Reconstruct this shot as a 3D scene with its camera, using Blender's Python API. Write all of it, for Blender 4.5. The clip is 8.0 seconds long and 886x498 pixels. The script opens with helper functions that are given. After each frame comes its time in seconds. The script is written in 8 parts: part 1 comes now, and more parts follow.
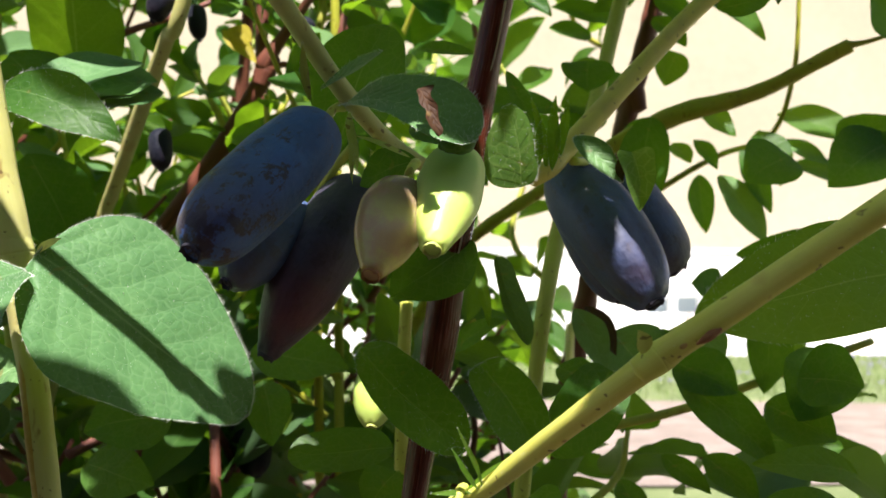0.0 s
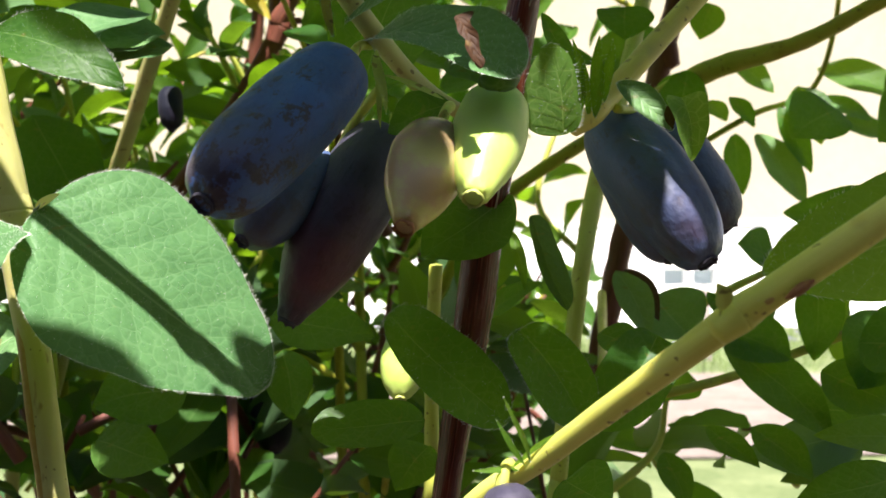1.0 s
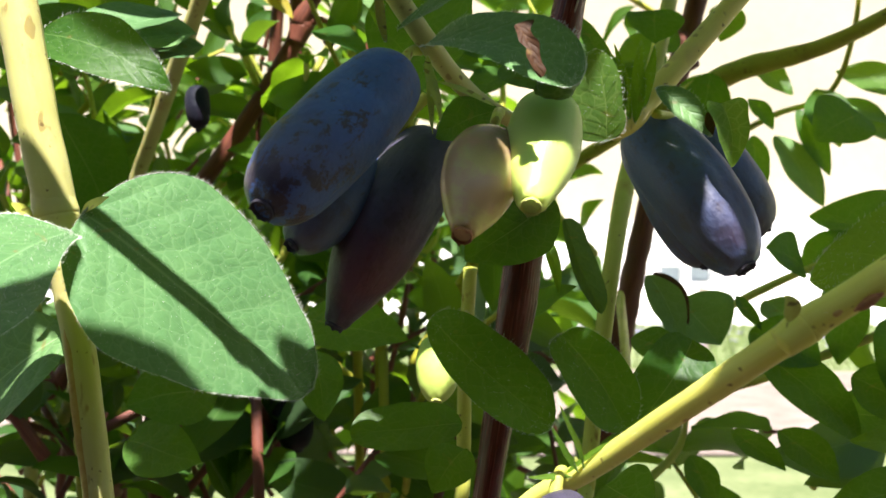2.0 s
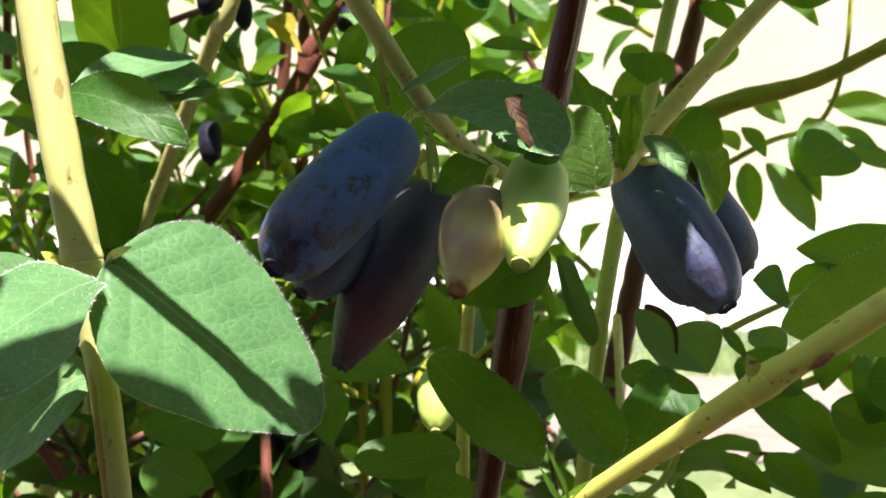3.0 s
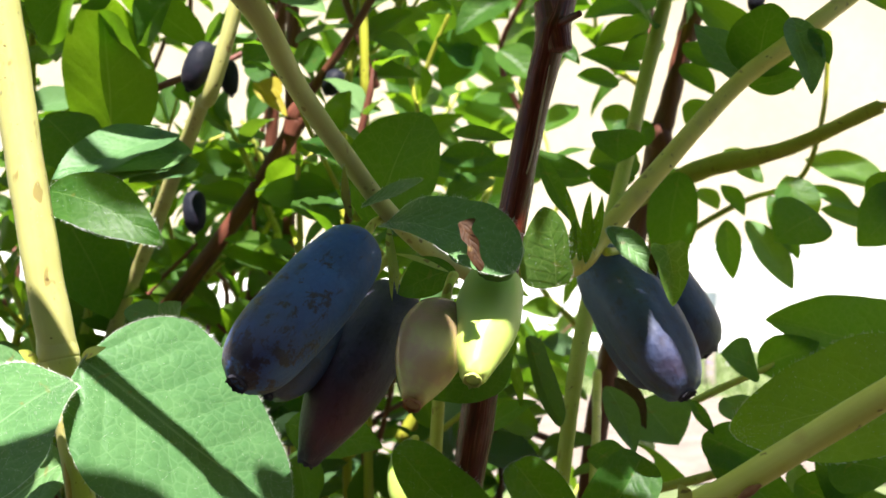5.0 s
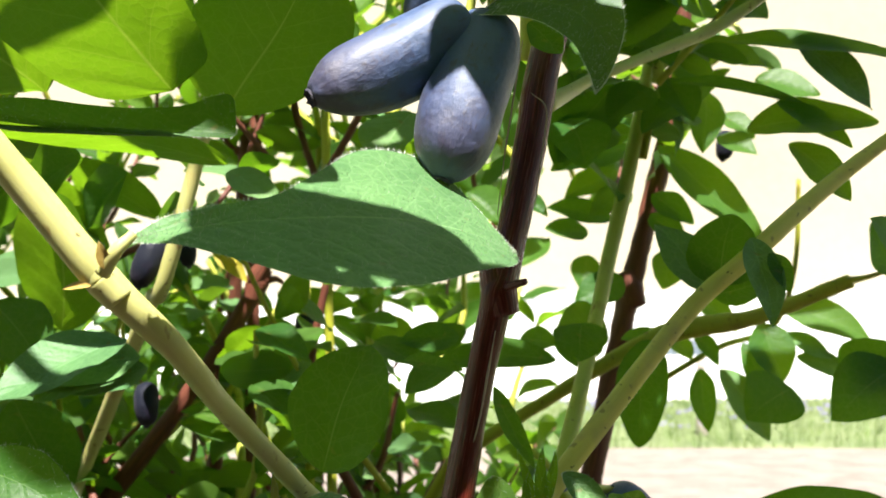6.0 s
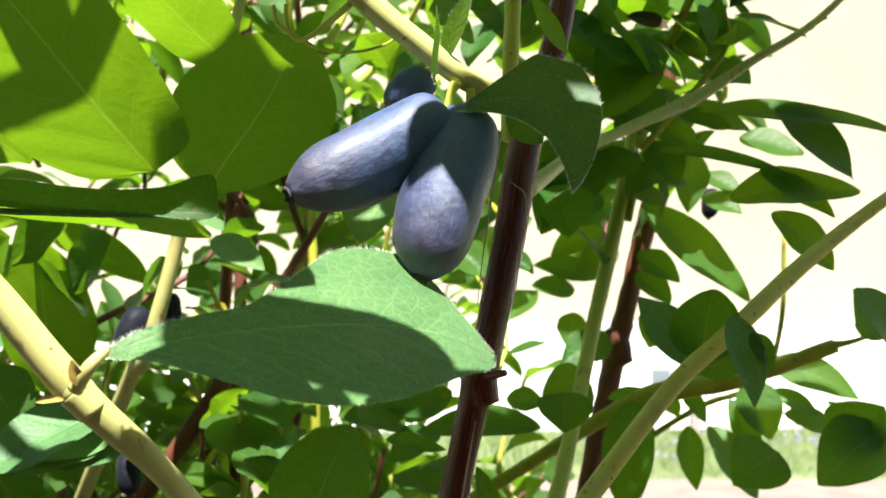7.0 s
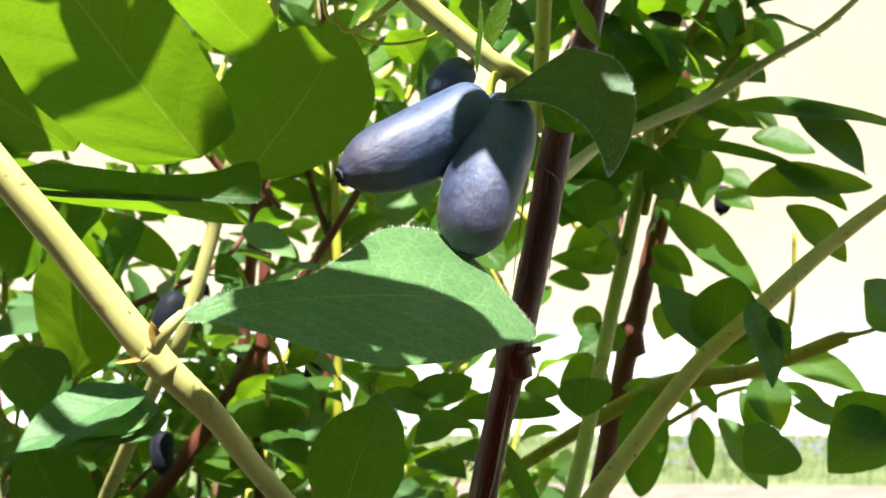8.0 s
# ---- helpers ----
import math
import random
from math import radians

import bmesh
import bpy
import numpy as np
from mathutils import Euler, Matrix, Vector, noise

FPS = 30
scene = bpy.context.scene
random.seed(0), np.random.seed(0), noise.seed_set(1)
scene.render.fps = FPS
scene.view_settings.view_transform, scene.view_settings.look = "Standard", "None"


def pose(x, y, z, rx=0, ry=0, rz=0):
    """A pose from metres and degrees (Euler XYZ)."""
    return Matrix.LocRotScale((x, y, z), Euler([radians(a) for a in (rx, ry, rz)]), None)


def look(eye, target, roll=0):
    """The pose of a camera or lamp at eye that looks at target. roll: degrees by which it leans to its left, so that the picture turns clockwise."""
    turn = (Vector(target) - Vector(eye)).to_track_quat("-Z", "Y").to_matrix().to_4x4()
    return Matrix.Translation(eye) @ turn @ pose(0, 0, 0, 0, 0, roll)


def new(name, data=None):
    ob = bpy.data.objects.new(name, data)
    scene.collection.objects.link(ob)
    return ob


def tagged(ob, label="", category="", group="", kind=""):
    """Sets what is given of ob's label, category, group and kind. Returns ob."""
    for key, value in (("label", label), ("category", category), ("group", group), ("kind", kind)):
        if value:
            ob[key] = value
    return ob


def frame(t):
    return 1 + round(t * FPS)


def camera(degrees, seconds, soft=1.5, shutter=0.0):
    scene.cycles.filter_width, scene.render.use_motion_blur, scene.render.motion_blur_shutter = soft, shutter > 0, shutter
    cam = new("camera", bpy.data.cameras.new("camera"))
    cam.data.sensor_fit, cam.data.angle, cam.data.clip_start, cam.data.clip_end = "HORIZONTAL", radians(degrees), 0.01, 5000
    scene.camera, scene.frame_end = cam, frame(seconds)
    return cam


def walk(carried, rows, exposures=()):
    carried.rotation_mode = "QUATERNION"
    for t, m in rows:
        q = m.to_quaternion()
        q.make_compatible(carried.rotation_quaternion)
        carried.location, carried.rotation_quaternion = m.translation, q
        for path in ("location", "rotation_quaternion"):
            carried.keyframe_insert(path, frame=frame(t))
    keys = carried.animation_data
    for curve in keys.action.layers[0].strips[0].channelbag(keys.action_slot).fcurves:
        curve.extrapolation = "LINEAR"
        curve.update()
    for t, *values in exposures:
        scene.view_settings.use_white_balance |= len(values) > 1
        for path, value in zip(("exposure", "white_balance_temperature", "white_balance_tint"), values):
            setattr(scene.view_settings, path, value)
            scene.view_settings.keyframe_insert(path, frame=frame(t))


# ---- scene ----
# Close view of a honeysuckle bush with ripe and unripe berries, a pale house far behind it. Lengths in the calls are millimetres.
cam = camera(46.5, 8.0, soft=1.5)
cam.data.dof.use_dof = True
cam.data.dof.focus_distance = 0.128
cam.data.dof.aperture_fstop = 64.0
PATH = [
    (0.0, 0.00000, 0.00000, 0.80000, 0.000, 2.400, -0.054),
    (0.5, -0.00152, 0.00575, 0.79816, 0.232, 0.937, 0.491),
    (1.0, -0.00281, 0.01291, 0.79795, 0.817, 0.982, 0.477),
    (1.5, -0.00894, 0.01373, 0.79863, 0.564, 0.711, 0.052),
    (3.0, -0.00776, 0.00279, 0.80445, 0.978, 0.995, -0.047),
    (3.5, -0.00582, -0.00221, 0.80981, 1.074, 1.447, -0.248),
    (4.0, -0.00477, -0.00220, 0.81055, 1.036, 1.733, -0.364),
    (5.3, 0.00019, -0.00269, 0.82171, 1.092, 2.245, -0.204),
    (5.5, 0.00350, 0.00193, 0.82991, 1.004, 2.791, 0.020),
    (6.0, 0.00402, 0.00219, 0.84666, 0.530, 4.693, 0.446),
    (6.5, 0.00658, 0.00236, 0.85440, 0.325, 5.944, 0.482),
    (7.0, 0.00586, 0.00143, 0.85492, 0.128, 6.294, 0.528),
    (7.5, 0.00485, -0.00340, 0.85451, 0.293, 6.410, 0.528),
    (8.0, 0.00058, -0.00598, 0.85101, 0.142, 6.494, 0.000),
]
walk(cam, [(t, pose(x, y, z, 90 + pitch, roll, yaw)) for t, x, y, z, yaw, pitch, roll in PATH],
     exposures=[(0.0, 1.32, 6500, 17), (0.6, 1.38, 6500, 17), (1.5, 1.62, 6500, 17), (3.2, 1.62, 6500, 17), (5.5, 1.64, 6500, 13), (6.5, 1.55, 6500, 11), (8.0, 1.55, 6500, 11)])

# ---- light ----
SUN_AZIMUTH, SUN_ELEVATION = 176.0, 62.0  # degrees; azimuth clockwise from ahead
to_sun = Vector((math.sin(radians(SUN_AZIMUTH)) * math.cos(radians(SUN_ELEVATION)),
                 math.cos(radians(SUN_AZIMUTH)) * math.cos(radians(SUN_ELEVATION)), math.sin(radians(SUN_ELEVATION))))
world = bpy.data.worlds.new("sky")
scene.world = world
world.use_nodes = True
sky = world.node_tree.nodes.new("ShaderNodeTexSky")
sky.sky_type, sky.sun_disc = "NISHITA", False
sky.sun_elevation, sky.sun_rotation = radians(SUN_ELEVATION), radians(SUN_AZIMUTH)
world.node_tree.links.new(sky.outputs[0], world.node_tree.nodes["Background"].inputs[0])
world.node_tree.nodes["Background"].inputs[1].default_value = 0.042
lamp = bpy.data.lights.new("sun", "SUN")
lamp.energy, lamp.angle, lamp.color = 5.0, radians(0.53), (1.0, 0.965, 0.90)
sun = new("sun", lamp)
sun.matrix_world = look((0, 0, 5), Vector((0, 0, 5)) - to_sun)

MM = 0.001


# ---- materials ----
class Nodes:
    """A small writer of node trees: n('Type', input=value or socket)."""

    def __init__(self, name):
        self.mat = bpy.data.materials.new(name)
        self.mat.use_nodes = True
        self.tree = self.mat.node_tree
        self.tree.nodes.clear()
        self.out = self.tree.nodes.new("ShaderNodeOutputMaterial")

    def n(self, kind, props=None, **inputs):
        node = self.tree.nodes.new("ShaderNode" + kind)
        props = props or {}
        if "operation" in props:
            node.operation = props["operation"]
        if "data_type" in props:
            node.data_type = props["data_type"]
        if "feature" in props:
            node.feature = props["feature"]
        for key, value in inputs.items():
            socket = node.inputs[int(key[1:])] if key[0] == "i" and key[1:].isdigit() else node.inputs[key.replace("_", " ")]
            if isinstance(value, bpy.types.NodeSocket):
                self.tree.links.new(value, socket)
            else:
                socket.default_value = value
        return node

    def math(self, op, a, b=0.0, c=0.0):
        return self.n("Math", {"operation": op}, i0=a, i1=b, i2=c).outputs[0]

    def mix(self, fac, a, b):
        node = self.n("Mix", {"data_type": "RGBA"}, i0=fac, i6=a, i7=b)
        return node.outputs[2]

    def ramp(self, fac, low, high, a=0.0, b=1.0):
        return self.n("MapRange", None, i0=fac, i1=low, i2=high, i3=a, i4=b).outputs[0]

    def noise(self, vector, scale, detail=3.0, rough=0.55):
        return self.n("TexNoise", None, Vector=vector, Scale=scale, Detail=detail, Roughness=rough).outputs[0]

    def end(self, shader):
        self.tree.links.new(shader, self.out.inputs[0])
        return self.mat


def rgb(r, g, b):
    return (r, g, b, 1.0)


def leaf_material(name, dark, light, through_light, veins, thin=0.34, gloss=0.46, relief=0.5, fuzz=0.04, web=0.16, ribs=0.45, shine=0.22):
    """Leaf: blotched green blade, paler midrib, side veins and net, light passing through."""
    m = Nodes(name)
    uv = m.n("UVMap").outputs[0]
    part_uv = m.n("SeparateXYZ", None, i0=uv)
    u, v = part_uv.outputs[0], part_uv.outputs[1]
    obj = m.n("TexCoord").outputs["Object"]
    rnd = m.n("ObjectInfo").outputs["Random"]
    across = m.math("ABSOLUTE", m.math("MULTIPLY", m.math("SUBTRACT", v, 0.5), 2.0))
    wob = m.math("MULTIPLY", m.math("SUBTRACT", m.noise(obj, 160.0, 2.0), 0.5), 0.05)
    side = m.math("FRACT", m.math("ADD", m.math("MULTIPLY", m.math("ADD", m.math("SUBTRACT", u, m.math("MULTIPLY", m.math("POWER", across, 0.8), 0.24)), wob), 6.5), rnd))
    side = m.math("ABSOLUTE", m.math("SUBTRACT", side, 0.5))
    furrow = m.math("MULTIPLY", m.ramp(side, 0.22, 0.0), m.ramp(across, 1.0, 0.6))
    side = m.math("MULTIPLY", m.ramp(side, 0.030, 0.0), m.ramp(across, 0.95, 0.35))
    rib = m.ramp(across, m.math("MULTIPLY", m.math("SUBTRACT", 1.15, u), 0.032), 0.0)
    warp = m.n("VectorMath", {"operation": "ADD"}, i0=obj, i1=m.n("VectorMath", {"operation": "SCALE"}, i0=m.n("TexNoise", None, Vector=obj, Scale=330.0, Detail=2.0).outputs["Color"], Scale=0.0012).outputs[0]).outputs[0]
    net = m.n("TexVoronoi", {"feature": "DISTANCE_TO_EDGE"}, Vector=warp, Scale=520.0).outputs["Distance"]
    mesh = m.n("TexVoronoi", {"feature": "DISTANCE_TO_EDGE"}, Vector=warp, Scale=1300.0).outputs["Distance"]
    cell = m.ramp(net, 0.0, 0.30)
    net = m.math("MAXIMUM", m.ramp(net, 0.075, 0.01), m.math("MULTIPLY", m.ramp(mesh, 0.07, 0.01), 0.35))
    vein = m.math("MAXIMUM", rib, m.math("MAXIMUM", m.math("MULTIPLY", side, ribs), m.math("MULTIPLY", net, web)))
    blotch = m.noise(obj, 120.0, 4.0)
    fine = m.noise(obj, 1500.0, 3.0, 0.7)
    tone = m.math("ADD", m.math("MULTIPLY", blotch, 0.7), m.math("MULTIPLY", fine, 0.3))
    col = m.mix(m.ramp(tone, 0.3, 0.72), dark, light)
    col = m.mix(m.math("MULTIPLY", vein, 0.7), col, veins)
    hsv = m.n("HueSaturation", None, Hue=m.ramp(rnd, 0.0, 1.0, 0.485, 0.512), Saturation=1.0, Value=m.ramp(rnd, 0.0, 1.0, 1.15, 0.82), Color=col).outputs[0]
    spots = m.ramp(m.noise(obj, 420.0, 1.0), 0.74, 0.80)
    hsv = m.mix(m.math("MULTIPLY", spots, 0.55), hsv, rgb(0.20, 0.13, 0.04))
    height = m.math("ADD", m.math("MULTIPLY", furrow, -0.28), m.math("ADD", m.math("MULTIPLY", fine, 0.30), m.math("MULTIPLY", cell, 0.20)))
    bump = m.n("Bump", None, Strength=relief, Distance=0.00025, Height=height).outputs[0]
    bsdf = m.n("BsdfPrincipled", None, Base_Color=hsv, Roughness=m.ramp(fine, 0.2, 0.8, gloss - 0.07, gloss + 0.12), Normal=bump)
    bsdf.inputs["Specular IOR Level"].default_value = shine
    bsdf.inputs["Sheen Weight"].default_value = fuzz
    bsdf.inputs["Sheen Roughness"].default_value = 0.5
    tcol = m.mix(m.math("MULTIPLY", vein, 0.7), through_light, rgb(0.50, 0.62, 0.08))
    tcol = m.mix(m.ramp(blotch, 0.3, 0.7, 0.0, 0.35), tcol, rgb(0.14, 0.34, 0.006))
    glow = m.n("BsdfTranslucent", None, Color=tcol, Normal=bump)
    return m.end(m.n("MixShader", None, i0=thin, i1=bsdf.outputs[0], i2=glow.outputs[0]).outputs[0])


LEAF = leaf_material("leaf_green", rgb(0.016, 0.068, 0.010), rgb(0.050, 0.138, 0.022), rgb(0.22, 0.50, 0.012), rgb(0.15, 0.29, 0.08), thin=0.36, gloss=0.40, fuzz=0.02, shine=0.18, web=0.22)
LEAF_DUSTY = leaf_material("leaf_bluish", rgb(0.060, 0.160, 0.054), rgb(0.125, 0.262, 0.092), rgb(0.24, 0.46, 0.02), rgb(0.26, 0.44, 0.20), thin=0.17, gloss=0.42, fuzz=0.16, relief=0.9, web=0.28, ribs=0.42, shine=0.22)
LEAF_DARK = leaf_material("leaf_dark_hairy", rgb(0.030, 0.092, 0.030), rgb(0.068, 0.152, 0.052), rgb(0.26, 0.46, 0.015), rgb(0.14, 0.25, 0.09), thin=0.2, gloss=0.45, fuzz=0.10, relief=0.8, web=0.14, ribs=0.3)
LEAF_MID = leaf_material("leaf_mid_green", rgb(0.028, 0.092, 0.012), rgb(0.066, 0.165, 0.028), rgb(0.30, 0.56, 0.012), rgb(0.18, 0.32, 0.09), thin=0.44, gloss=0.40)
LEAF_NET = leaf_material("leaf_netted", rgb(0.070, 0.165, 0.030), rgb(0.130, 0.270, 0.050), rgb(0.30, 0.52, 0.015), rgb(0.36, 0.50, 0.14), thin=0.42, gloss=0.5, fuzz=0.12, relief=0.4, web=0.42, ribs=0.55)
LEAF_YOUNG = leaf_material("leaf_young", rgb(0.048, 0.135, 0.012), rgb(0.100, 0.220, 0.026), rgb(0.30, 0.55, 0.012), rgb(0.30, 0.44, 0.10), thin=0.44)
LEAF_PALE = leaf_material("leaf_underside", rgb(0.085, 0.190, 0.060), rgb(0.150, 0.290, 0.105), rgb(0.26, 0.48, 0.02), rgb(0.27, 0.40, 0.21), thin=0.26, gloss=0.55)
LEAF_YELLOW = leaf_material("leaf_yellowing", rgb(0.34, 0.30, 0.03), rgb(0.55, 0.46, 0.05), rgb(0.6, 0.5, 0.03), rgb(0.55, 0.50, 0.15), thin=0.4)
LEAF_DRY = leaf_material("leaf_dry", rgb(0.026, 0.011, 0.004), rgb(0.066, 0.031, 0.009), rgb(0.26, 0.11, 0.02), rgb(0.16, 0.08, 0.03), thin=0.1, gloss=0.6)


def shoot_material(name, light, dark, scar, rough=0.42):
    """Young bark: fine lengthwise streaks, warm scars and dots."""
    m = Nodes(name)
    uv = m.n("UVMap").outputs[0]
    obj = m.n("TexCoord").outputs["Object"]
    streak = m.noise(m.n("Mapping", None, Vector=uv, Scale=(5.0, 0.5, 1.0)).outputs[0], 4.0, 4.0)
    patch = m.noise(obj, 95.0, 3.0)
    dots = m.ramp(m.noise(obj, 900.0, 1.0), 0.71, 0.76)
    col = m.mix(m.ramp(m.math("ADD", m.math("MULTIPLY", streak, 0.35), m.math("MULTIPLY", patch, 0.65)), 0.35, 0.65), dark, light)
    col = m.mix(m.ramp(patch, 0.60, 0.72, 0.0, 0.7), col, scar)
    mark = m.ramp(m.noise(m.n("Mapping", None, Vector=obj, Scale=(1.0, 1.0, 0.45)).outputs[0], 430.0, 2.0), 0.66, 0.71, 0.0, 0.75)
    col = m.mix(mark, col, m.mix(0.45, scar, rgb(0.16, 0.08, 0.02)))
    col = m.mix(m.math("MULTIPLY", dots, 0.7), col, rgb(0.10, 0.05, 0.02))
    fine = m.noise(obj, 2200.0, 3.0)
    bump = m.n("Bump", None, Strength=0.3, Distance=0.00012, Height=m.math("ADD", m.math("MULTIPLY", streak, 0.5), m.math("MULTIPLY", fine, 0.6))).outputs[0]
    bsdf = m.n("BsdfPrincipled", None, Base_Color=col, Roughness=rough, Normal=bump)
    bsdf.inputs["Specular IOR Level"].default_value = 0.25
    bsdf.inputs["Subsurface Weight"].default_value = 0.2
    bsdf.inputs["Subsurface Radius"].default_value = (0.0016, 0.0013, 0.0004)
    bsdf.inputs["Subsurface Scale"].default_value = 1.0
    return m.end(bsdf.outputs[0])


SHOOT = shoot_material("yellow_green_shoot", rgb(0.57, 0.555, 0.225), rgb(0.50, 0.485, 0.165), rgb(0.44, 0.34, 0.12))
SHOOT_LIME = shoot_material("lime_shoot", rgb(0.72, 0.71, 0.17), rgb(0.62, 0.62, 0.11), rgb(0.42, 0.22, 0.04))
SHOOT_PALE = shoot_material("pale_shoot", rgb(0.76, 0.67, 0.17), rgb(0.65, 0.57, 0.11), rgb(0.52, 0.40, 0.14))
SHOOT_GREEN = shoot_material("green_shoot", rgb(0.60, 0.63, 0.13), rgb(0.48, 0.53, 0.08), rgb(0.36, 0.24, 0.04))
SHOOT_OLIVE = shoot_material("olive_twig", rgb(0.50, 0.51, 0.06), rgb(0.38, 0.39, 0.04), rgb(0.28, 0.20, 0.03), rough=0.5)


def bark_material(name, red, brown, gloss):
    """Red-brown bark with darker seams and pale peeling strips along the stem."""
    m = Nodes(name)
    uv = m.n("UVMap").outputs[0]
    obj = m.n("TexCoord").outputs["Object"]
    fibre = m.noise(m.n("Mapping", None, Vector=uv, Scale=(14.0, 0.8, 1.0)).outputs[0], 3.0, 5.0, 0.65)
    peel = m.noise(m.n("Mapping", None, Vector=uv, Scale=(5.0, 0.35, 1.0)).outputs[0], 4.0, 3.0)
    grain = m.noise(obj, 1400.0, 3.0)
    col = m.mix(m.ramp(fibre, 0.32, 0.68), brown, red)
    flake = m.ramp(peel, 0.68, 0.74)
    col = m.mix(m.math("MULTIPLY", flake, 0.4), col, rgb(0.36, 0.29, 0.24))
    height = m.math("ADD", fibre, m.math("ADD", m.math("MULTIPLY", flake, 0.6), m.math("MULTIPLY", grain, 0.25)))
    bump = m.n("Bump", None, Strength=0.4, Distance=0.0004, Height=height).outputs[0]
    bsdf = m.n("BsdfPrincipled", None, Base_Color=col, Roughness=m.ramp(fibre, 0.2, 0.8, gloss, gloss + 0.2), Normal=bump)
    return m.end(bsdf.outputs[0])


BARK = bark_material("red_brown_bark", rgb(0.190, 0.028, 0.019), rgb(0.034, 0.007, 0.006), 0.15)
BARK_FAR = bark_material("dull_red_bark", rgb(0.25, 0.075, 0.042), rgb(0.090, 0.026, 0.018), 0.45)


def berry_material(name, skin, bloom, blush, amount, rough, rubbed=0.25, haze=1.0):
    """Berry skin: waxy bloom, rubbed dark marks, red blush towards the end."""
    m = Nodes(name)
    obj = m.n("TexCoord").outputs["Object"]
    uv = m.n("SeparateXYZ", None, i0=m.n("UVMap").outputs[0]).outputs[1]
    big = m.noise(obj, 150.0, 3.0)
    scratch = m.noise(m.n("Mapping", None, Vector=m.n("UVMap").outputs[0], Scale=(1.0, 0.28, 1.0)).outputs[0], 26.0, 6.0, 0.75)
    fine = m.noise(obj, 3200.0, 2.0)
    wax = m.math("MULTIPLY", m.ramp(big, 0.12, 0.52, 0.25, 1.0), m.ramp(scratch, 0.64, 0.56, 0.22, 1.0))
    marks = m.ramp(m.math("ADD", m.noise(obj, 330.0, 7.0, 0.74), m.ramp(uv, 0.2, 1.0, -0.05, 0.08)), 0.560, 0.61)
    dust = m.noise(obj, 800.0, 6.0, 0.7)
    wax = m.math("MULTIPLY", wax, m.ramp(dust, 0.36, 0.60, 0.80, 1.06))
    wax = m.math("MULTIPLY", wax, m.math("SUBTRACT", 1.0, m.math("MULTIPLY", marks, rubbed)))
    col = m.mix(m.math("MULTIPLY", wax, amount), skin, bloom)
    col = m.mix(m.math("MULTIPLY", m.ramp(m.noise(obj, 85.0, 2.0), 0.38, 0.6), m.ramp(uv, 0.35, 1.0, 0.0, 0.85)), col, blush)
    col = m.mix(m.math("MULTIPLY", fine, 0.25), col, skin)
    col = m.mix(m.math("MULTIPLY", marks, rubbed), col, rgb(0.022, 0.010, 0.026))
    bump = m.n("Bump", None, Strength=0.8, Distance=0.0009, Height=m.math("ADD", big, m.math("ADD", m.math("MULTIPLY", scratch, 0.25), m.math("MULTIPLY", dust, 0.16)))).outputs[0]
    bsdf = m.n("BsdfPrincipled", None, Base_Color=col, Roughness=m.ramp(wax, 0.0, 1.0, rough - 0.14, rough + 0.12), Normal=bump)
    bsdf.inputs["Sheen Weight"].default_value = 0.05
    bsdf.inputs["Specular IOR Level"].default_value = haze
    bsdf.inputs["Coat Weight"].default_value = 0.45 * haze
    bsdf.inputs["Coat Roughness"].default_value = 0.42
    return m.end(bsdf.outputs[0])


BERRY = berry_material("ripe_blue_skin", rgb(0.010, 0.013, 0.030), rgb(0.044, 0.098, 0.255), rgb(0.045, 0.026, 0.060), 0.9, 0.50, haze=0.8)
BERRY_RUBBED = berry_material("rubbed_blue_skin", rgb(0.012, 0.016, 0.036), rgb(0.046, 0.148, 0.450), rgb(0.045, 0.026, 0.060), 0.9, 0.50, rubbed=0.85, haze=0.5)
BERRY_PURPLE = berry_material("purple_blue_skin", rgb(0.014, 0.011, 0.022), rgb(0.066, 0.060, 0.105), rgb(0.160, 0.014, 0.026), 0.75, 0.44, haze=0.4)
# Ripe skin with the shade inside the bush put into its near-black colour.
BERRY_SHADED = berry_material("shaded_blue_skin", rgb(0.006, 0.007, 0.014), rgb(0.012, 0.016, 0.032), rgb(0.012, 0.008, 0.016), 0.5, 0.5, haze=0.15)


def unripe_material(name, top, end, tint, amount, brown=0.6, gloss=0.40):
    m = Nodes(name)
    obj = m.n("TexCoord").outputs["Object"]
    along = m.n("SeparateXYZ", None, i0=m.n("UVMap").outputs[0]).outputs[1]
    col = m.mix(m.ramp(m.math("ADD", along, m.math("MULTIPLY", m.math("SUBTRACT", m.noise(obj, 210.0, 3.0), 0.5), 0.5)), 0.12, 0.75), top, end)
    cloud = m.noise(obj, 150.0, 5.0, 0.65)
    col = m.mix(m.ramp(cloud, 0.45, 0.58, 0.0, amount), col, tint)
    rim = m.ramp(along, 0.93, 0.985)
    col = m.mix(m.math("MULTIPLY", rim, brown), col, rgb(0.30, 0.10, 0.04))
    bump = m.n("Bump", None, Strength=0.25, Distance=0.0002, Height=m.noise(obj, 700.0, 3.0)).outputs[0]
    bsdf = m.n("BsdfPrincipled", None, Base_Color=col, Roughness=gloss, Normal=bump)
    bsdf.inputs["Subsurface Weight"].default_value = 0.35
    bsdf.inputs["Subsurface Radius"].default_value = (0.0016, 0.0016, 0.0006)
    bsdf.inputs["Subsurface Scale"].default_value = 1.0
    return m.end(bsdf.outputs[0])


